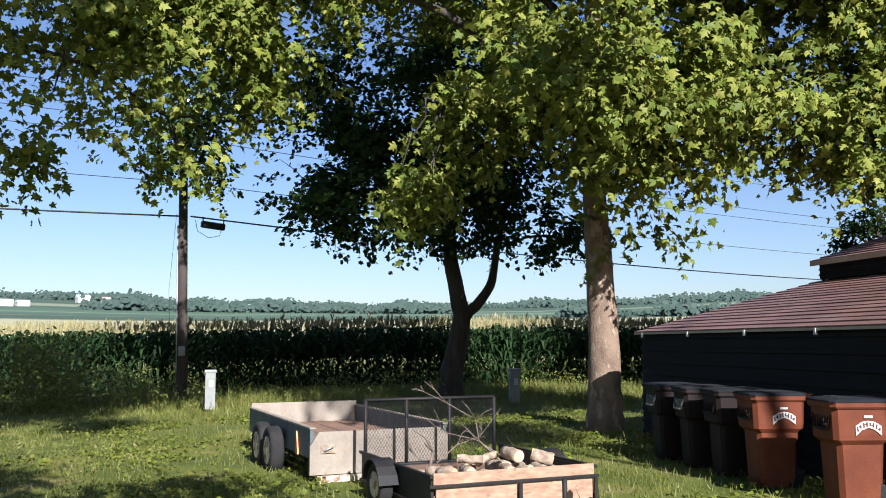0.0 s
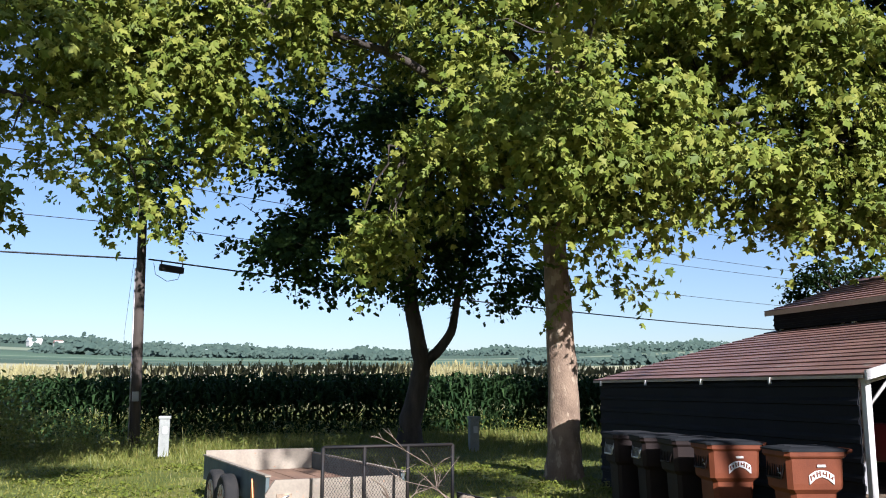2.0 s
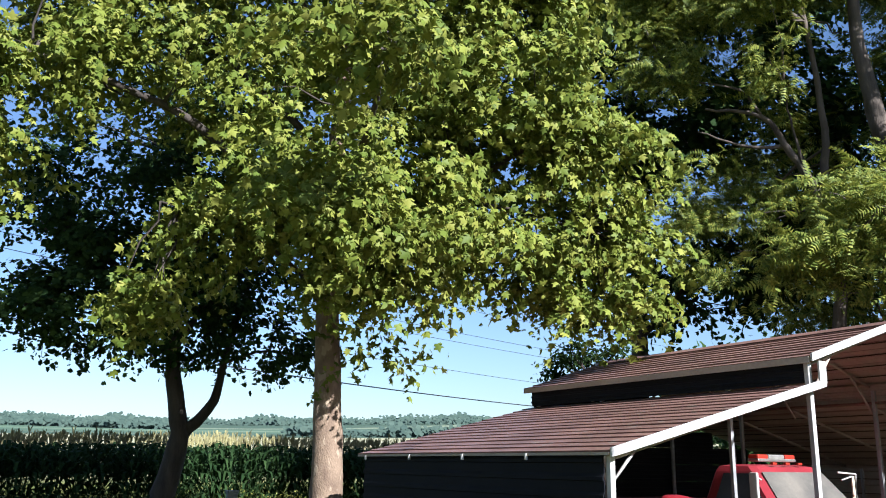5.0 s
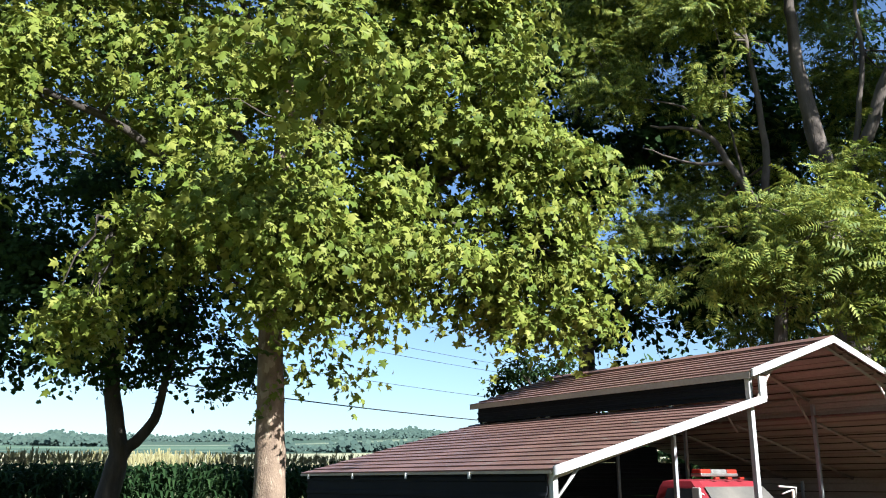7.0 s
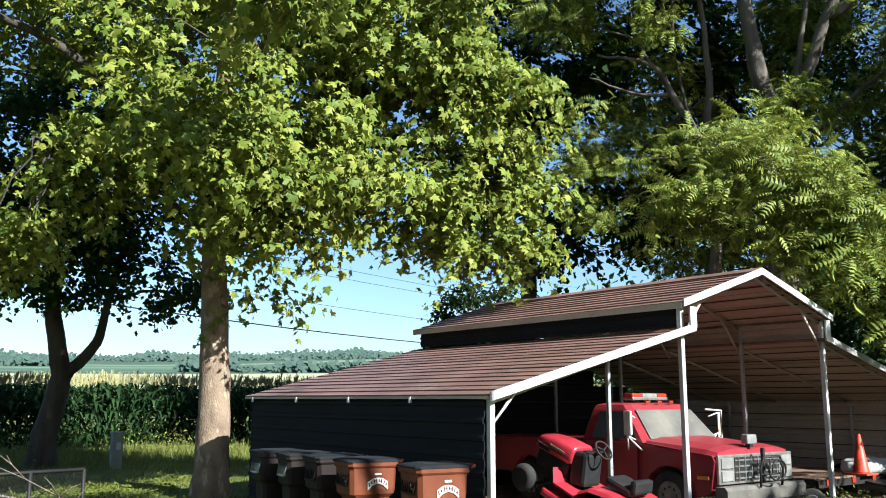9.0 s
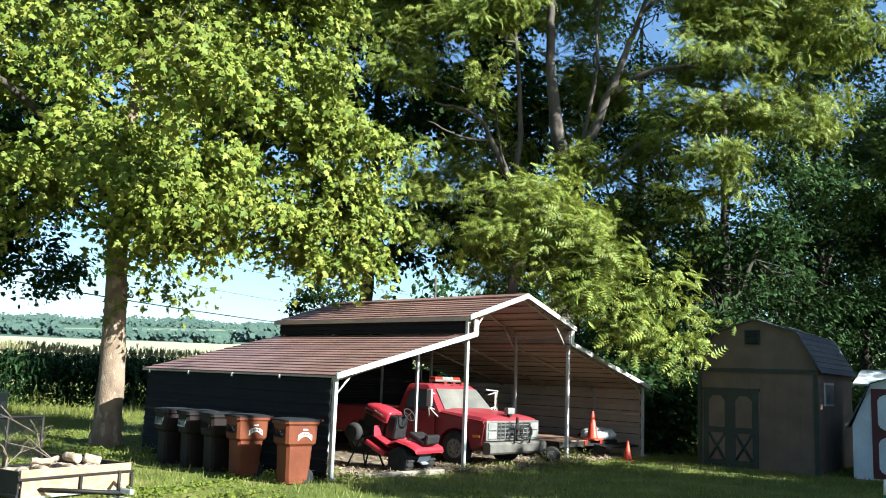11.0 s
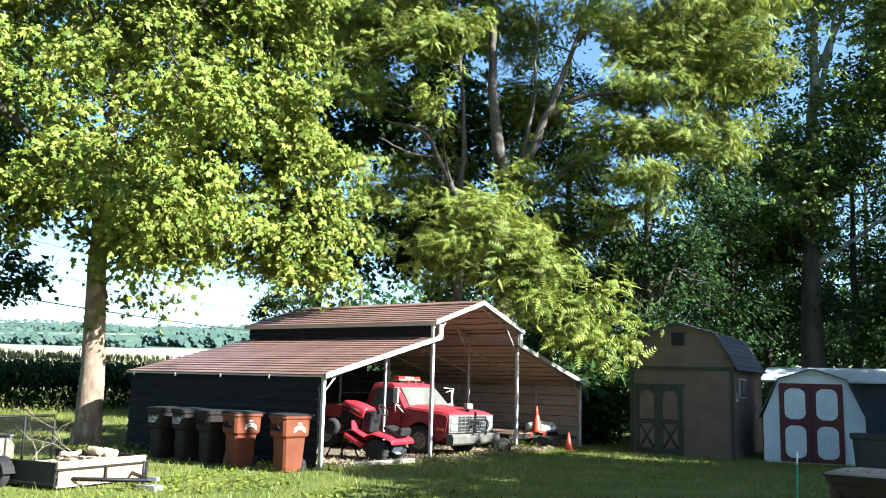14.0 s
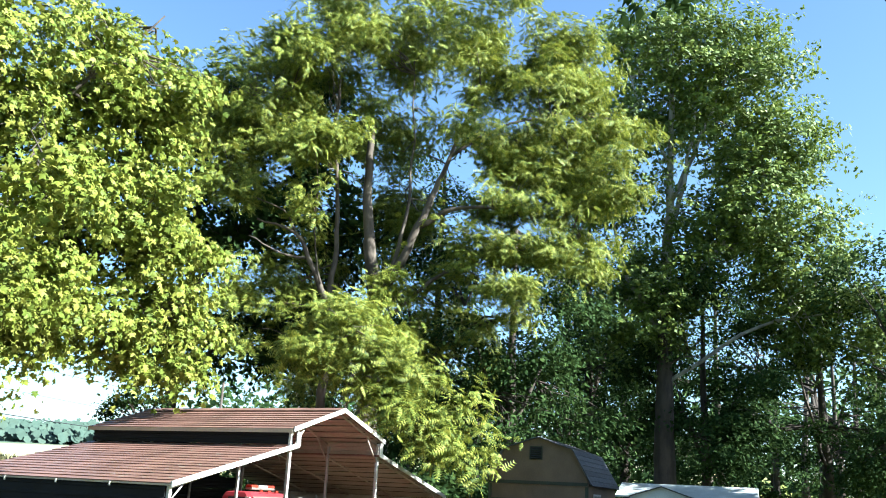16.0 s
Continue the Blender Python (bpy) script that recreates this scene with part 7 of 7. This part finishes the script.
big_tree("walnut_tree", "tall walnut with drooping feathery foliage behind the carport", "drooping feathered yellow-green leaves", (13.2, 4.2, G0), (0.84, 0.54),
         [(0, 0, 4), (0, 0, 7.2), (0.0, 0, 8.6), (-0.3, 0.1, 10.2), (-0.55, 0.1, 12.2), (-0.6, 0.1, 15.5)], 0.4,
         [(0.19, 0.04, (0.0, 0, 8.3), (1.05, 0.4, 10.4), (1.8, 0.6, 12.4), (2.4, 0.7, 14.0), (3.4, 0.8, 17)), (0.12, 0.02, (1.45, 0.5, 11.3), (2.6, 0.9, 11.9), (4.0, 1.2, 11.95), (5.4, 1.3, 11.6)), (0.2, 0.05, (-1.5, -0.4, 0), (-1.55, -0.4, 6), (-1.65, -0.4, 8.6), (-1.6, -0.4, 11), (-2.0, -0.2, 15.5)),
          (0.13, 0.03, (-1.65, -0.3, 8.2), (-2.4, 0.1, 9.7), (-3.0, 0.4, 10.7), (-4.4, 0.6, 11.1)), (0.06, 0.015, (-2.5, 0.1, 9.9), (-3.4, 0.5, 9.9), (-4.6, 0.8, 10.4)), (0.05, 0.012, (-3.0, 0.4, 10.7), (-3.5, 0.6, 11.5), (-4.9, 0.9, 11.9)), (0.05, 0.012, (-2.0, 0, 9.0), (-2.3, 0.2, 10.4), (-2.4, 0.3, 11.6)),
          (0.09, 0.02, (0.3, 0.1, 9.1), (0.9, 0.4, 11.5), (1.0, 0.3, 14), (0.9, 0.2, 17.5)), (0.06, 0.015, (0, 0, 6.4), (-0.4, 2.6, 7.0), (-0.6, 4.6, 6.8), (-0.5, 5.8, 6.4)), (0.07, 0.02, (2.4, 0.7, 14.0), (4.6, 0.8, 15.5), (7.4, 0.6, 16.2)), (0.08, 0.02, (0, 0, 7.5), (2.5, 0.8, 9.6), (5.0, 1.0, 10.5), (7.0, 0.7, 10.9)), (0.07, 0.02, (-1.8, -0.3, 13.5), (-3.4, 0.3, 15), (-5, 0.4, 16))],
         [((-5.0, 0, 15.4), (2.1, 2.4, 2.4), 1.1), ((-3.0, 0.8, 17.6), (2.4, 2.5, 2.4), 1.0), ((-2.6, 1.4, 13.4), (1.3, 1.5, 2.0), 1.3), ((-5.2, 0.4, 12.9), (1.3, 1.5, 1.2), 1.1), ((-6.3, 0, 14.2), (1.0, 1.3, 1.0), 1.1), ((-6.2, -0.3, 17.0), (1.4, 1.5, 1.3), 0.9),
          ((5.4, 0.5, 16), (3.5, 3, 3.0), 1.1), ((7.2, 0.5, 13.6), (2.1, 2.5, 2.2), 1.2), ((4.8, 1, 12.4), (2.0, 2, 1.7), 1.2), ((4.2, 1.5, 9.2), (1.2, 1.5, 2.3), 1.3), ((6.7, 0.5, 10.8), (1.5, 1.8, 1.5), 1.2), ((8.4, 0, 16.4), (1.6, 2, 1.9), 1.0), ((7.4, 0, 18.8), (1.8, 2, 1.4), 0.9), ((2.9, 0.8, 10.6), (0.8, 1.2, 0.9), 1.0),
          ((0.5, 0, 19.2), (3.4, 3, 2.2), 0.9), ((3.2, 0, 19.6), (3, 3, 1.9), 0.9), ((-0.55, 0.8, 11.2), (0.45, 0.5, 1.1), 1.3), ((0.6, 1.2, 8.7), (1.2, 0.7, 0.5), 1.2), ((0.2, -1.5, 15.8), (2.2, 1.6, 1.8), 1.0), ((0.6, -3.0, 12.6), (2.4, 1.4, 2.2), 0.8), ((-3.0, -2.6, 10.4), (2.2, 1.4, 1.8), 0.8), ((3.0, -2.4, 8.0), (2.4, 1.6, 2.2), 0.8),
          ((-1.0, 3.0, 7.3), (0.8, 1.5, 0.7), 1.5), ((-0.6, 5.8, 6.5), (0.4, 0.8, 0.4), 3), ((-1.5, 5.6, 5.7), (0.5, 0.8, 0.3), 3), ((0.2, 6.0, 5.7), (0.6, 0.8, 0.4), 3), ((1.3, 6.0, 4.95), (0.7, 0.7, 0.4), 3), ((2.4, 6.2, 4.2), (0.5, 0.6, 0.35), 3), ((2.9, 6.4, 3.5), (0.2, 0.3, 0.3), 4), ((0.5, 6.9, 4.6), (0.4, 0.4, 0.3), 3.5), ((1.2, 7.0, 3.9), (0.35, 0.35, 0.3), 4), ((1.9, 7.1, 3.3), (0.3, 0.3, 0.3), 4.5), ((2.5, 7.1, 2.8), (0.2, 0.25, 0.25), 5), ((-0.6, 6.8, 4.9), (0.2, 0.3, 0.1), 4), ((0.6, 3.2, 6.4), (1.0, 1.4, 0.6), 1.2),
          ((-1.6, -1.5, 7.0), (2.2, 2.0, 2.2), 0.7), ((-4.6, -1.5, 8.6), (1.7, 1.8, 2.0), 0.7)],
         M_BARKW, 14, dict(shoots=17000, leaves=6, length=0.5, droop=0.3, size=0.33, shape=FROND, material=M_WAL, gap=-0.3, wave=1.9, side=0.14, up=0.7, noisy=0.6, clump=0.4, flat=0.6, per=34, face=0.3, shell=0.9), twigs=200,
         hollows=[((0.1, 1.2, 11.3), (1.2, 2.6, 2.0)), ((-1.9, 1.2, 10.2), (1.3, 2.6, 1.1))])
big_tree("cottonwood_tree", "tall cottonwood with pale upper trunk", "small glossy green leaves", (24.9, -3.2, G0), (0.97, 0.24),
         [(0, 0, 5), (0.1, 0, 9), (0.2, 0, 11.4)], 0.5,
         [(0.3, 0.05, (0.15, 0, 10.4), (0.45, 0, 16), (0.6, 0, 26)), (0.14, 0.03, (0.3, 0, 13.5), (1.2, 0.4, 16.5), (1.7, 0.6, 20)), (0.14, 0.03, (0.1, 0, 9), (-1.6, 0.5, 12), (-2.4, 1, 16)), (0.14, 0.03, (0.1, 0, 10), (2.6, 0.6, 13), (4.6, 0.6, 16)), (0.12, 0.03, (0.4, 0, 15), (2.2, 0, 19), (3.4, 0, 22)), (0.1, 0.03, (0.1, 0, 7), (4, 0.4, 9.4), (7, 0.5, 10)), (0.08, 0.02, (0.45, 0, 17), (-0.8, 0.5, 20), (-1.6, 0.5, 23))],
         [((0.4, -0.4, 22.2), (3.4, 3.4, 3.8), 1.0), ((3.5, 0, 20.4), (2.6, 3, 3.8), 1.0), ((5.0, 0, 17), (2.0, 2.4, 2.0), 1.0), ((-1.7, 0, 17), (2.0, 2.5, 3.4), 1.0), ((4.6, 0, 14.6), (2.5, 2.8, 2.2), 1.0), ((6.2, 0, 11.8), (2.5, 2.5, 1.7), 1.0), ((1.6, -0.8, 13), (2.5, 2.5, 3), 0.9), ((7.2, 0, 9.4), (2.3, 2.5, 1.8), 0.9), ((-1.0, 0, 10.5), (2.4, 2.4, 2.6), 0.8)],
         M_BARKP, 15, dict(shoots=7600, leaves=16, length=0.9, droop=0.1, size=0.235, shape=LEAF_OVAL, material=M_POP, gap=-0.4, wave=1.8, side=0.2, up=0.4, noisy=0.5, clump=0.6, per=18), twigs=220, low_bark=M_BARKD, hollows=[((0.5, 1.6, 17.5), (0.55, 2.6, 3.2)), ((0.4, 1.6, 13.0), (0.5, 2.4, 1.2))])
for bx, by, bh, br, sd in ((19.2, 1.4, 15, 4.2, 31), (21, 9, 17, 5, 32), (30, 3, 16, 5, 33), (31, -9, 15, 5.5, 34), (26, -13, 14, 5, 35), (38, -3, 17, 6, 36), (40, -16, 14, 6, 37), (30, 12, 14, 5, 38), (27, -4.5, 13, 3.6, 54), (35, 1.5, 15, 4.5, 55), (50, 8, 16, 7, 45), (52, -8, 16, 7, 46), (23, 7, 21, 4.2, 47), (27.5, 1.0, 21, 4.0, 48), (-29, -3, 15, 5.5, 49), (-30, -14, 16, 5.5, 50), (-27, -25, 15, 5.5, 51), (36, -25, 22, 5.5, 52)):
    # those not seen are added out of view to cut skylight and sun
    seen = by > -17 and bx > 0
    tree("shade_tree", "dark shade tree in the woods behind the sheds" if seen else "unseen tree added out of view to cut skylight and sun", (bx, by, G0), [(0, 0, bh * 0.3), (0.2, 0.1, bh * 0.5), (0.1, 0, bh * 0.85)], 0.3,
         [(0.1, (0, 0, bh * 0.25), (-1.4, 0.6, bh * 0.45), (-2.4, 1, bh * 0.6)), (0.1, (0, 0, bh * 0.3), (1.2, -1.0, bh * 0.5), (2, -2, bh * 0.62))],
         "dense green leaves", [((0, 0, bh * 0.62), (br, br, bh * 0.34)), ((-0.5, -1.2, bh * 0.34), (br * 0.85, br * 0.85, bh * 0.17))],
         380, 42 if seen else 20, 0.42, 0.21 if seen else 0.6, LEAF_OVAL, M_SHADELEAF, M_BARKD, sd, twigs=60, sides=10, pad=1.2, thick=0.5, dome=0.3)
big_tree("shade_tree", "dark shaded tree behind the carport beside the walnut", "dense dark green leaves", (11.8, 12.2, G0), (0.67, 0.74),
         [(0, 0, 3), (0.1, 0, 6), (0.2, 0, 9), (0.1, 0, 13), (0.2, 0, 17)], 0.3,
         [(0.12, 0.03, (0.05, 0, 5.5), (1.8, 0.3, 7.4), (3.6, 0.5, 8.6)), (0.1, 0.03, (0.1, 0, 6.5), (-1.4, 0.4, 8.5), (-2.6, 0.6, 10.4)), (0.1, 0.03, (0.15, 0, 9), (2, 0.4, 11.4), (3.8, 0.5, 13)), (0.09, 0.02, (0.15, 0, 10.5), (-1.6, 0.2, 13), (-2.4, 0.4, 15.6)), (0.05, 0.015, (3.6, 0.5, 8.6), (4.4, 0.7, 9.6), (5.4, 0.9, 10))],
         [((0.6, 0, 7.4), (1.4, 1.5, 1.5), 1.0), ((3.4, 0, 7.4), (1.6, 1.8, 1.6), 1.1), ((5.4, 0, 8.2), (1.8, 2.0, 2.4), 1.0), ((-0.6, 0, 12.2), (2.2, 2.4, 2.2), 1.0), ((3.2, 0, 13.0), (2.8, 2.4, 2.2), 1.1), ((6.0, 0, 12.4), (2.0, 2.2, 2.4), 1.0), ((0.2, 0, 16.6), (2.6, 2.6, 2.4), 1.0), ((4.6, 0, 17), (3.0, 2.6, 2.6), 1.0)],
         M_BARKD, 41, dict(shoots=3600, leaves=13, length=0.8, droop=0.4, size=0.2, shape=LEAF_MAPLE, material=M_SHADELEAF, gap=-0.45, wave=1.9, side=0.17, clump=0.5), twigs=150)
# unseen tree, its boughs set to shade the lawn and left sycamore
tree("shade_tree", "unseen tree added to shade the lawn and hanging sycamore", (-14.6, -8.6, G0), [(0, 0, 5), (0.2, 0, 9), (0, 0, 15)], 0.36, [(0.14, (0, 0, 5), (3, -0.6, 7.2), (8.2, -1.6, 8.5)), (0.12, (0, 0, 8), (2.5, 1.5, 11), (5, 2.5, 14)), (0.12, (0, 0, 8.5), (-2, 0, 11), (-3, 0, 14))],
     "dense green leaves", [((5.5, 1.5, 16), (3.6, 3.2, 3.6)), ((0.5, 0.5, 14.5), (4.0, 3.6, 4.6)), ((8.3, -2.0, 8.6), (1.5, 2.6, 0.8)), ((6.3, -0.4, 8.2), (1.6, 2.8, 0.9))], 640, 26, 0.45, 0.34, LEAF_OVAL, M_SHADELEAF, M_BARKD, 53, twigs=30, sides=10)
tree("round_tree", "small dark rounded tree behind the carport", (6.1, 7.7, 0.1), [(0, 0, 2.0), (0, 0, 3.6)], 0.07, [(0.04, (0, 0, 2), (0.3, 0, 3.2), (0.5, 0, 3.7))],
     "dense dark leaves", [((0, 0, 3.9), (1.0, 0.95, 0.75))], 130, 24, 0.15, 0.12, LEAF_OVAL, M_SHADELEAF, M_BARKD, 42, twigs=20, sides=8, pad=0.35)
# crown hidden from view, added only to darken grass behind the trailers
tree("shade_tree", "unseen leaning tree added to shade the lawn behind the trailers", (2.6, -15.2, G0), [(0, 0, 5), (-0.3, 1.0, 8.5), (-0.8, 2.5, 11.0)], 0.3, [(0.12, (-0.3, 1, 8.5), (-1.8, 3.4, 11), (-3.4, 5.4, 12.1)), (0.1, (-0.6, 2, 10), (-1.4, 4, 12), (-2.2, 5, 12.6))],
     "loose green leaves", [((-3.3, 5.4, 12.1), (1.6, 1.3, 0.9))], 100, 26, 0.42, 0.32, LEAF_OVAL, M_SHADELEAF, M_BARKD, 59, twigs=20, sides=8)
# row out of view, placed to throw the shade on lawn and sheds
for bx, by, zc, rh, rv, sd in ((4.6, -17.9, 7.5, 3.6, 3.6, 43), (8.2, -18.2, 7.3, 2.5, 3.7, 56), (14.6, -19.0, 8.6, 3.2, 5.2, 57), (19.8, -19.5, 9.4, 3.4, 6.0, 58)):
    tree("shade_tree", "unseen yard tree placed to shade the lawn", (bx, by, G0), [(0, 0, 3), (0, 0, 6), (0, 0, zc + 1)], 0.3, [(0.12, (0, 0, 3.5), (-1.6, 0, 5.5), (-2.6, 0, 6.6)), (0.12, (0, 0, 3.8), (1.6, 0, 5.6), (2.6, 0, 6.8))],
         "dense green leaves", [((0, 0, zc), (rh, rh * 0.9, rv))], 420, 26, 0.5, 0.5, LEAF_OVAL, M_SHADELEAF, M_BARKD, sd, twigs=0, sides=8)


def shrub(x, y, h, r, seed, leafmat):
    """Many-stemmed shrub."""
    rng = np.random.default_rng(seed)
    t = thing("shrub", "dense shrub behind the sheds, leaf colour darkened for deep shade", "shrub", pose(x, y, 0.1), "undergrowth shrubs")
    for k in range(3):
        a = 2.1 * k + seed
        part("stem", bm_tube(bmesh.new(), [(0.1 * math.cos(a), 0.1 * math.sin(a), -0.1), (0.3 * r * math.cos(a), 0.3 * r * math.sin(a), h * 0.5), (0.5 * r * math.cos(a), 0.5 * r * math.sin(a), h * 0.8)], [0.05, 0.035, 0.015], 6), M_BARKD, t)
    me, _ = crown_mesh("foliage", seed, [((0, 0, h * 0.5), (r, r, h * 0.5))], 220, 16, 0.3, 0.26, LEAF_OVAL, leafmat, pad=0.6)
    ob = new("foliage", me); ob.parent = t


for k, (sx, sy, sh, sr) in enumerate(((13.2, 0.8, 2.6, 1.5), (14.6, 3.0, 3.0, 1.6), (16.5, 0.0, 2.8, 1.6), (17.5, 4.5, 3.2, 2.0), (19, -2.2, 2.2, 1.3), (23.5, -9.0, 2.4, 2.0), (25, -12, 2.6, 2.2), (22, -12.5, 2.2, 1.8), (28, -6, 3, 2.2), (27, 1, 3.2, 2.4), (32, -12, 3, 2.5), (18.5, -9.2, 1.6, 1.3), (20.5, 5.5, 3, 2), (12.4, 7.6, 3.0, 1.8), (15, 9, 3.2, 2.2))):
    shrub(sx, sy, sh, sr, 60 + k, M_SHADELEAF)


def far_woods():
    """Wooded ridges on the skyline, many small leafy clumps."""
    rng = np.random.default_rng(77)
    P, S = [], []
    for d0, d1, a0, a1, n, h in ((500, 640, -45, 75, 7500, 5.0), (380, 400, -10, 14, 700, 5), (330, 350, 34, 58, 600, 8), (290, 300, 20, 34, 160, 5)):
        a = np.radians(rng.uniform(a0, a1, n)); d = rng.uniform(d0, d1, n)
        x, y = -6 + d * np.sin(a), -8 + d * np.cos(a)
        hh = h * (0.75 + 0.25 * np.sin(a * 23 + 1) * np.sin(a * 61)) * rng.uniform(0.7, 1.1, n)
        for k in range(5):
            u = rng.normal(size=(n, 3)) * np.stack([hh * 0.38, hh * 0.38, hh * 0.26], 1)
            P.append(np.stack([x, y, ground_z(x, y) + hh * 0.45], 1) + u); S.append(hh * rng.uniform(0.22, 0.42, n))
    p, s = np.concatenate(P), np.concatenate(S)
    rot = frames_from(0.2 * rng.normal(size=p.shape) + np.array([-0.2, -0.8, 0.6]), rng.normal(size=p.shape))
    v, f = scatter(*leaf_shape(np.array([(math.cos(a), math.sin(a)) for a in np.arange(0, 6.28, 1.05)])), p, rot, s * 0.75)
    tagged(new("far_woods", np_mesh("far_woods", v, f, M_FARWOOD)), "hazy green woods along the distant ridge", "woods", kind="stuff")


far_woods()


def woods_belt():
    """Deep woods closing the view to the east: low undergrowth in front, crowns and trunks behind."""
    rng = np.random.default_rng(91)
    t = thing("woods_belt", "dark dense woods and undergrowth east of the sheds", "woods", kind="stuff")
    P, S = [], []
    for x0, x1, y0, y1, h0, h1, n, size in ((34, 46, -22, 26, 0.2, 3.6, 9000, 0.42), (56, 82, -40, 60, 0.4, 15, 22000, 0.9), (24, 34, 14, 34, 0.2, 3.2, 5000, 0.4)):
        x, y = rng.uniform(x0, x1, n), rng.uniform(y0, y1, n)
        top = h1 * (0.72 + 0.2 * np.sin(y * 0.55 + x * 0.2) + 0.1 * np.sin(y * 1.7))
        P.append(np.stack([x, y, h0 + ground_z(x, y) + top * rng.random(n) ** 0.8], 1)); S.append(size * rng.uniform(0.6, 1.3, n))
    p, sz = np.concatenate(P), np.concatenate(S)
    rot = frames_from(rng.normal(size=p.shape) * 0.6 + np.array([-0.3, -0.2, 0.7]), rng.normal(size=p.shape))
    v, f = scatter(*LEAF_OVAL, p, rot, sz)
    ob = new("foliage", np_mesh("woods_foliage", v, f, M_SHADELEAF)); ob.parent = t; tagged(ob, kind="stuff")
    bm = bmesh.new()
    for k in range(36):
        x, y = rng.uniform(48, 64), rng.uniform(-32, 40)
        bm_tube(bm, [(x, y, -0.2), (x + rng.normal(0, 0.2), y + rng.normal(0, 0.2), 6), (x + rng.normal(0, 0.5), y + rng.normal(0, 0.5), 12)], [0.3, 0.22, 0.1], 6)
    part("trunks", bm, M_BARKD, t, kind="stuff")


woods_belt()
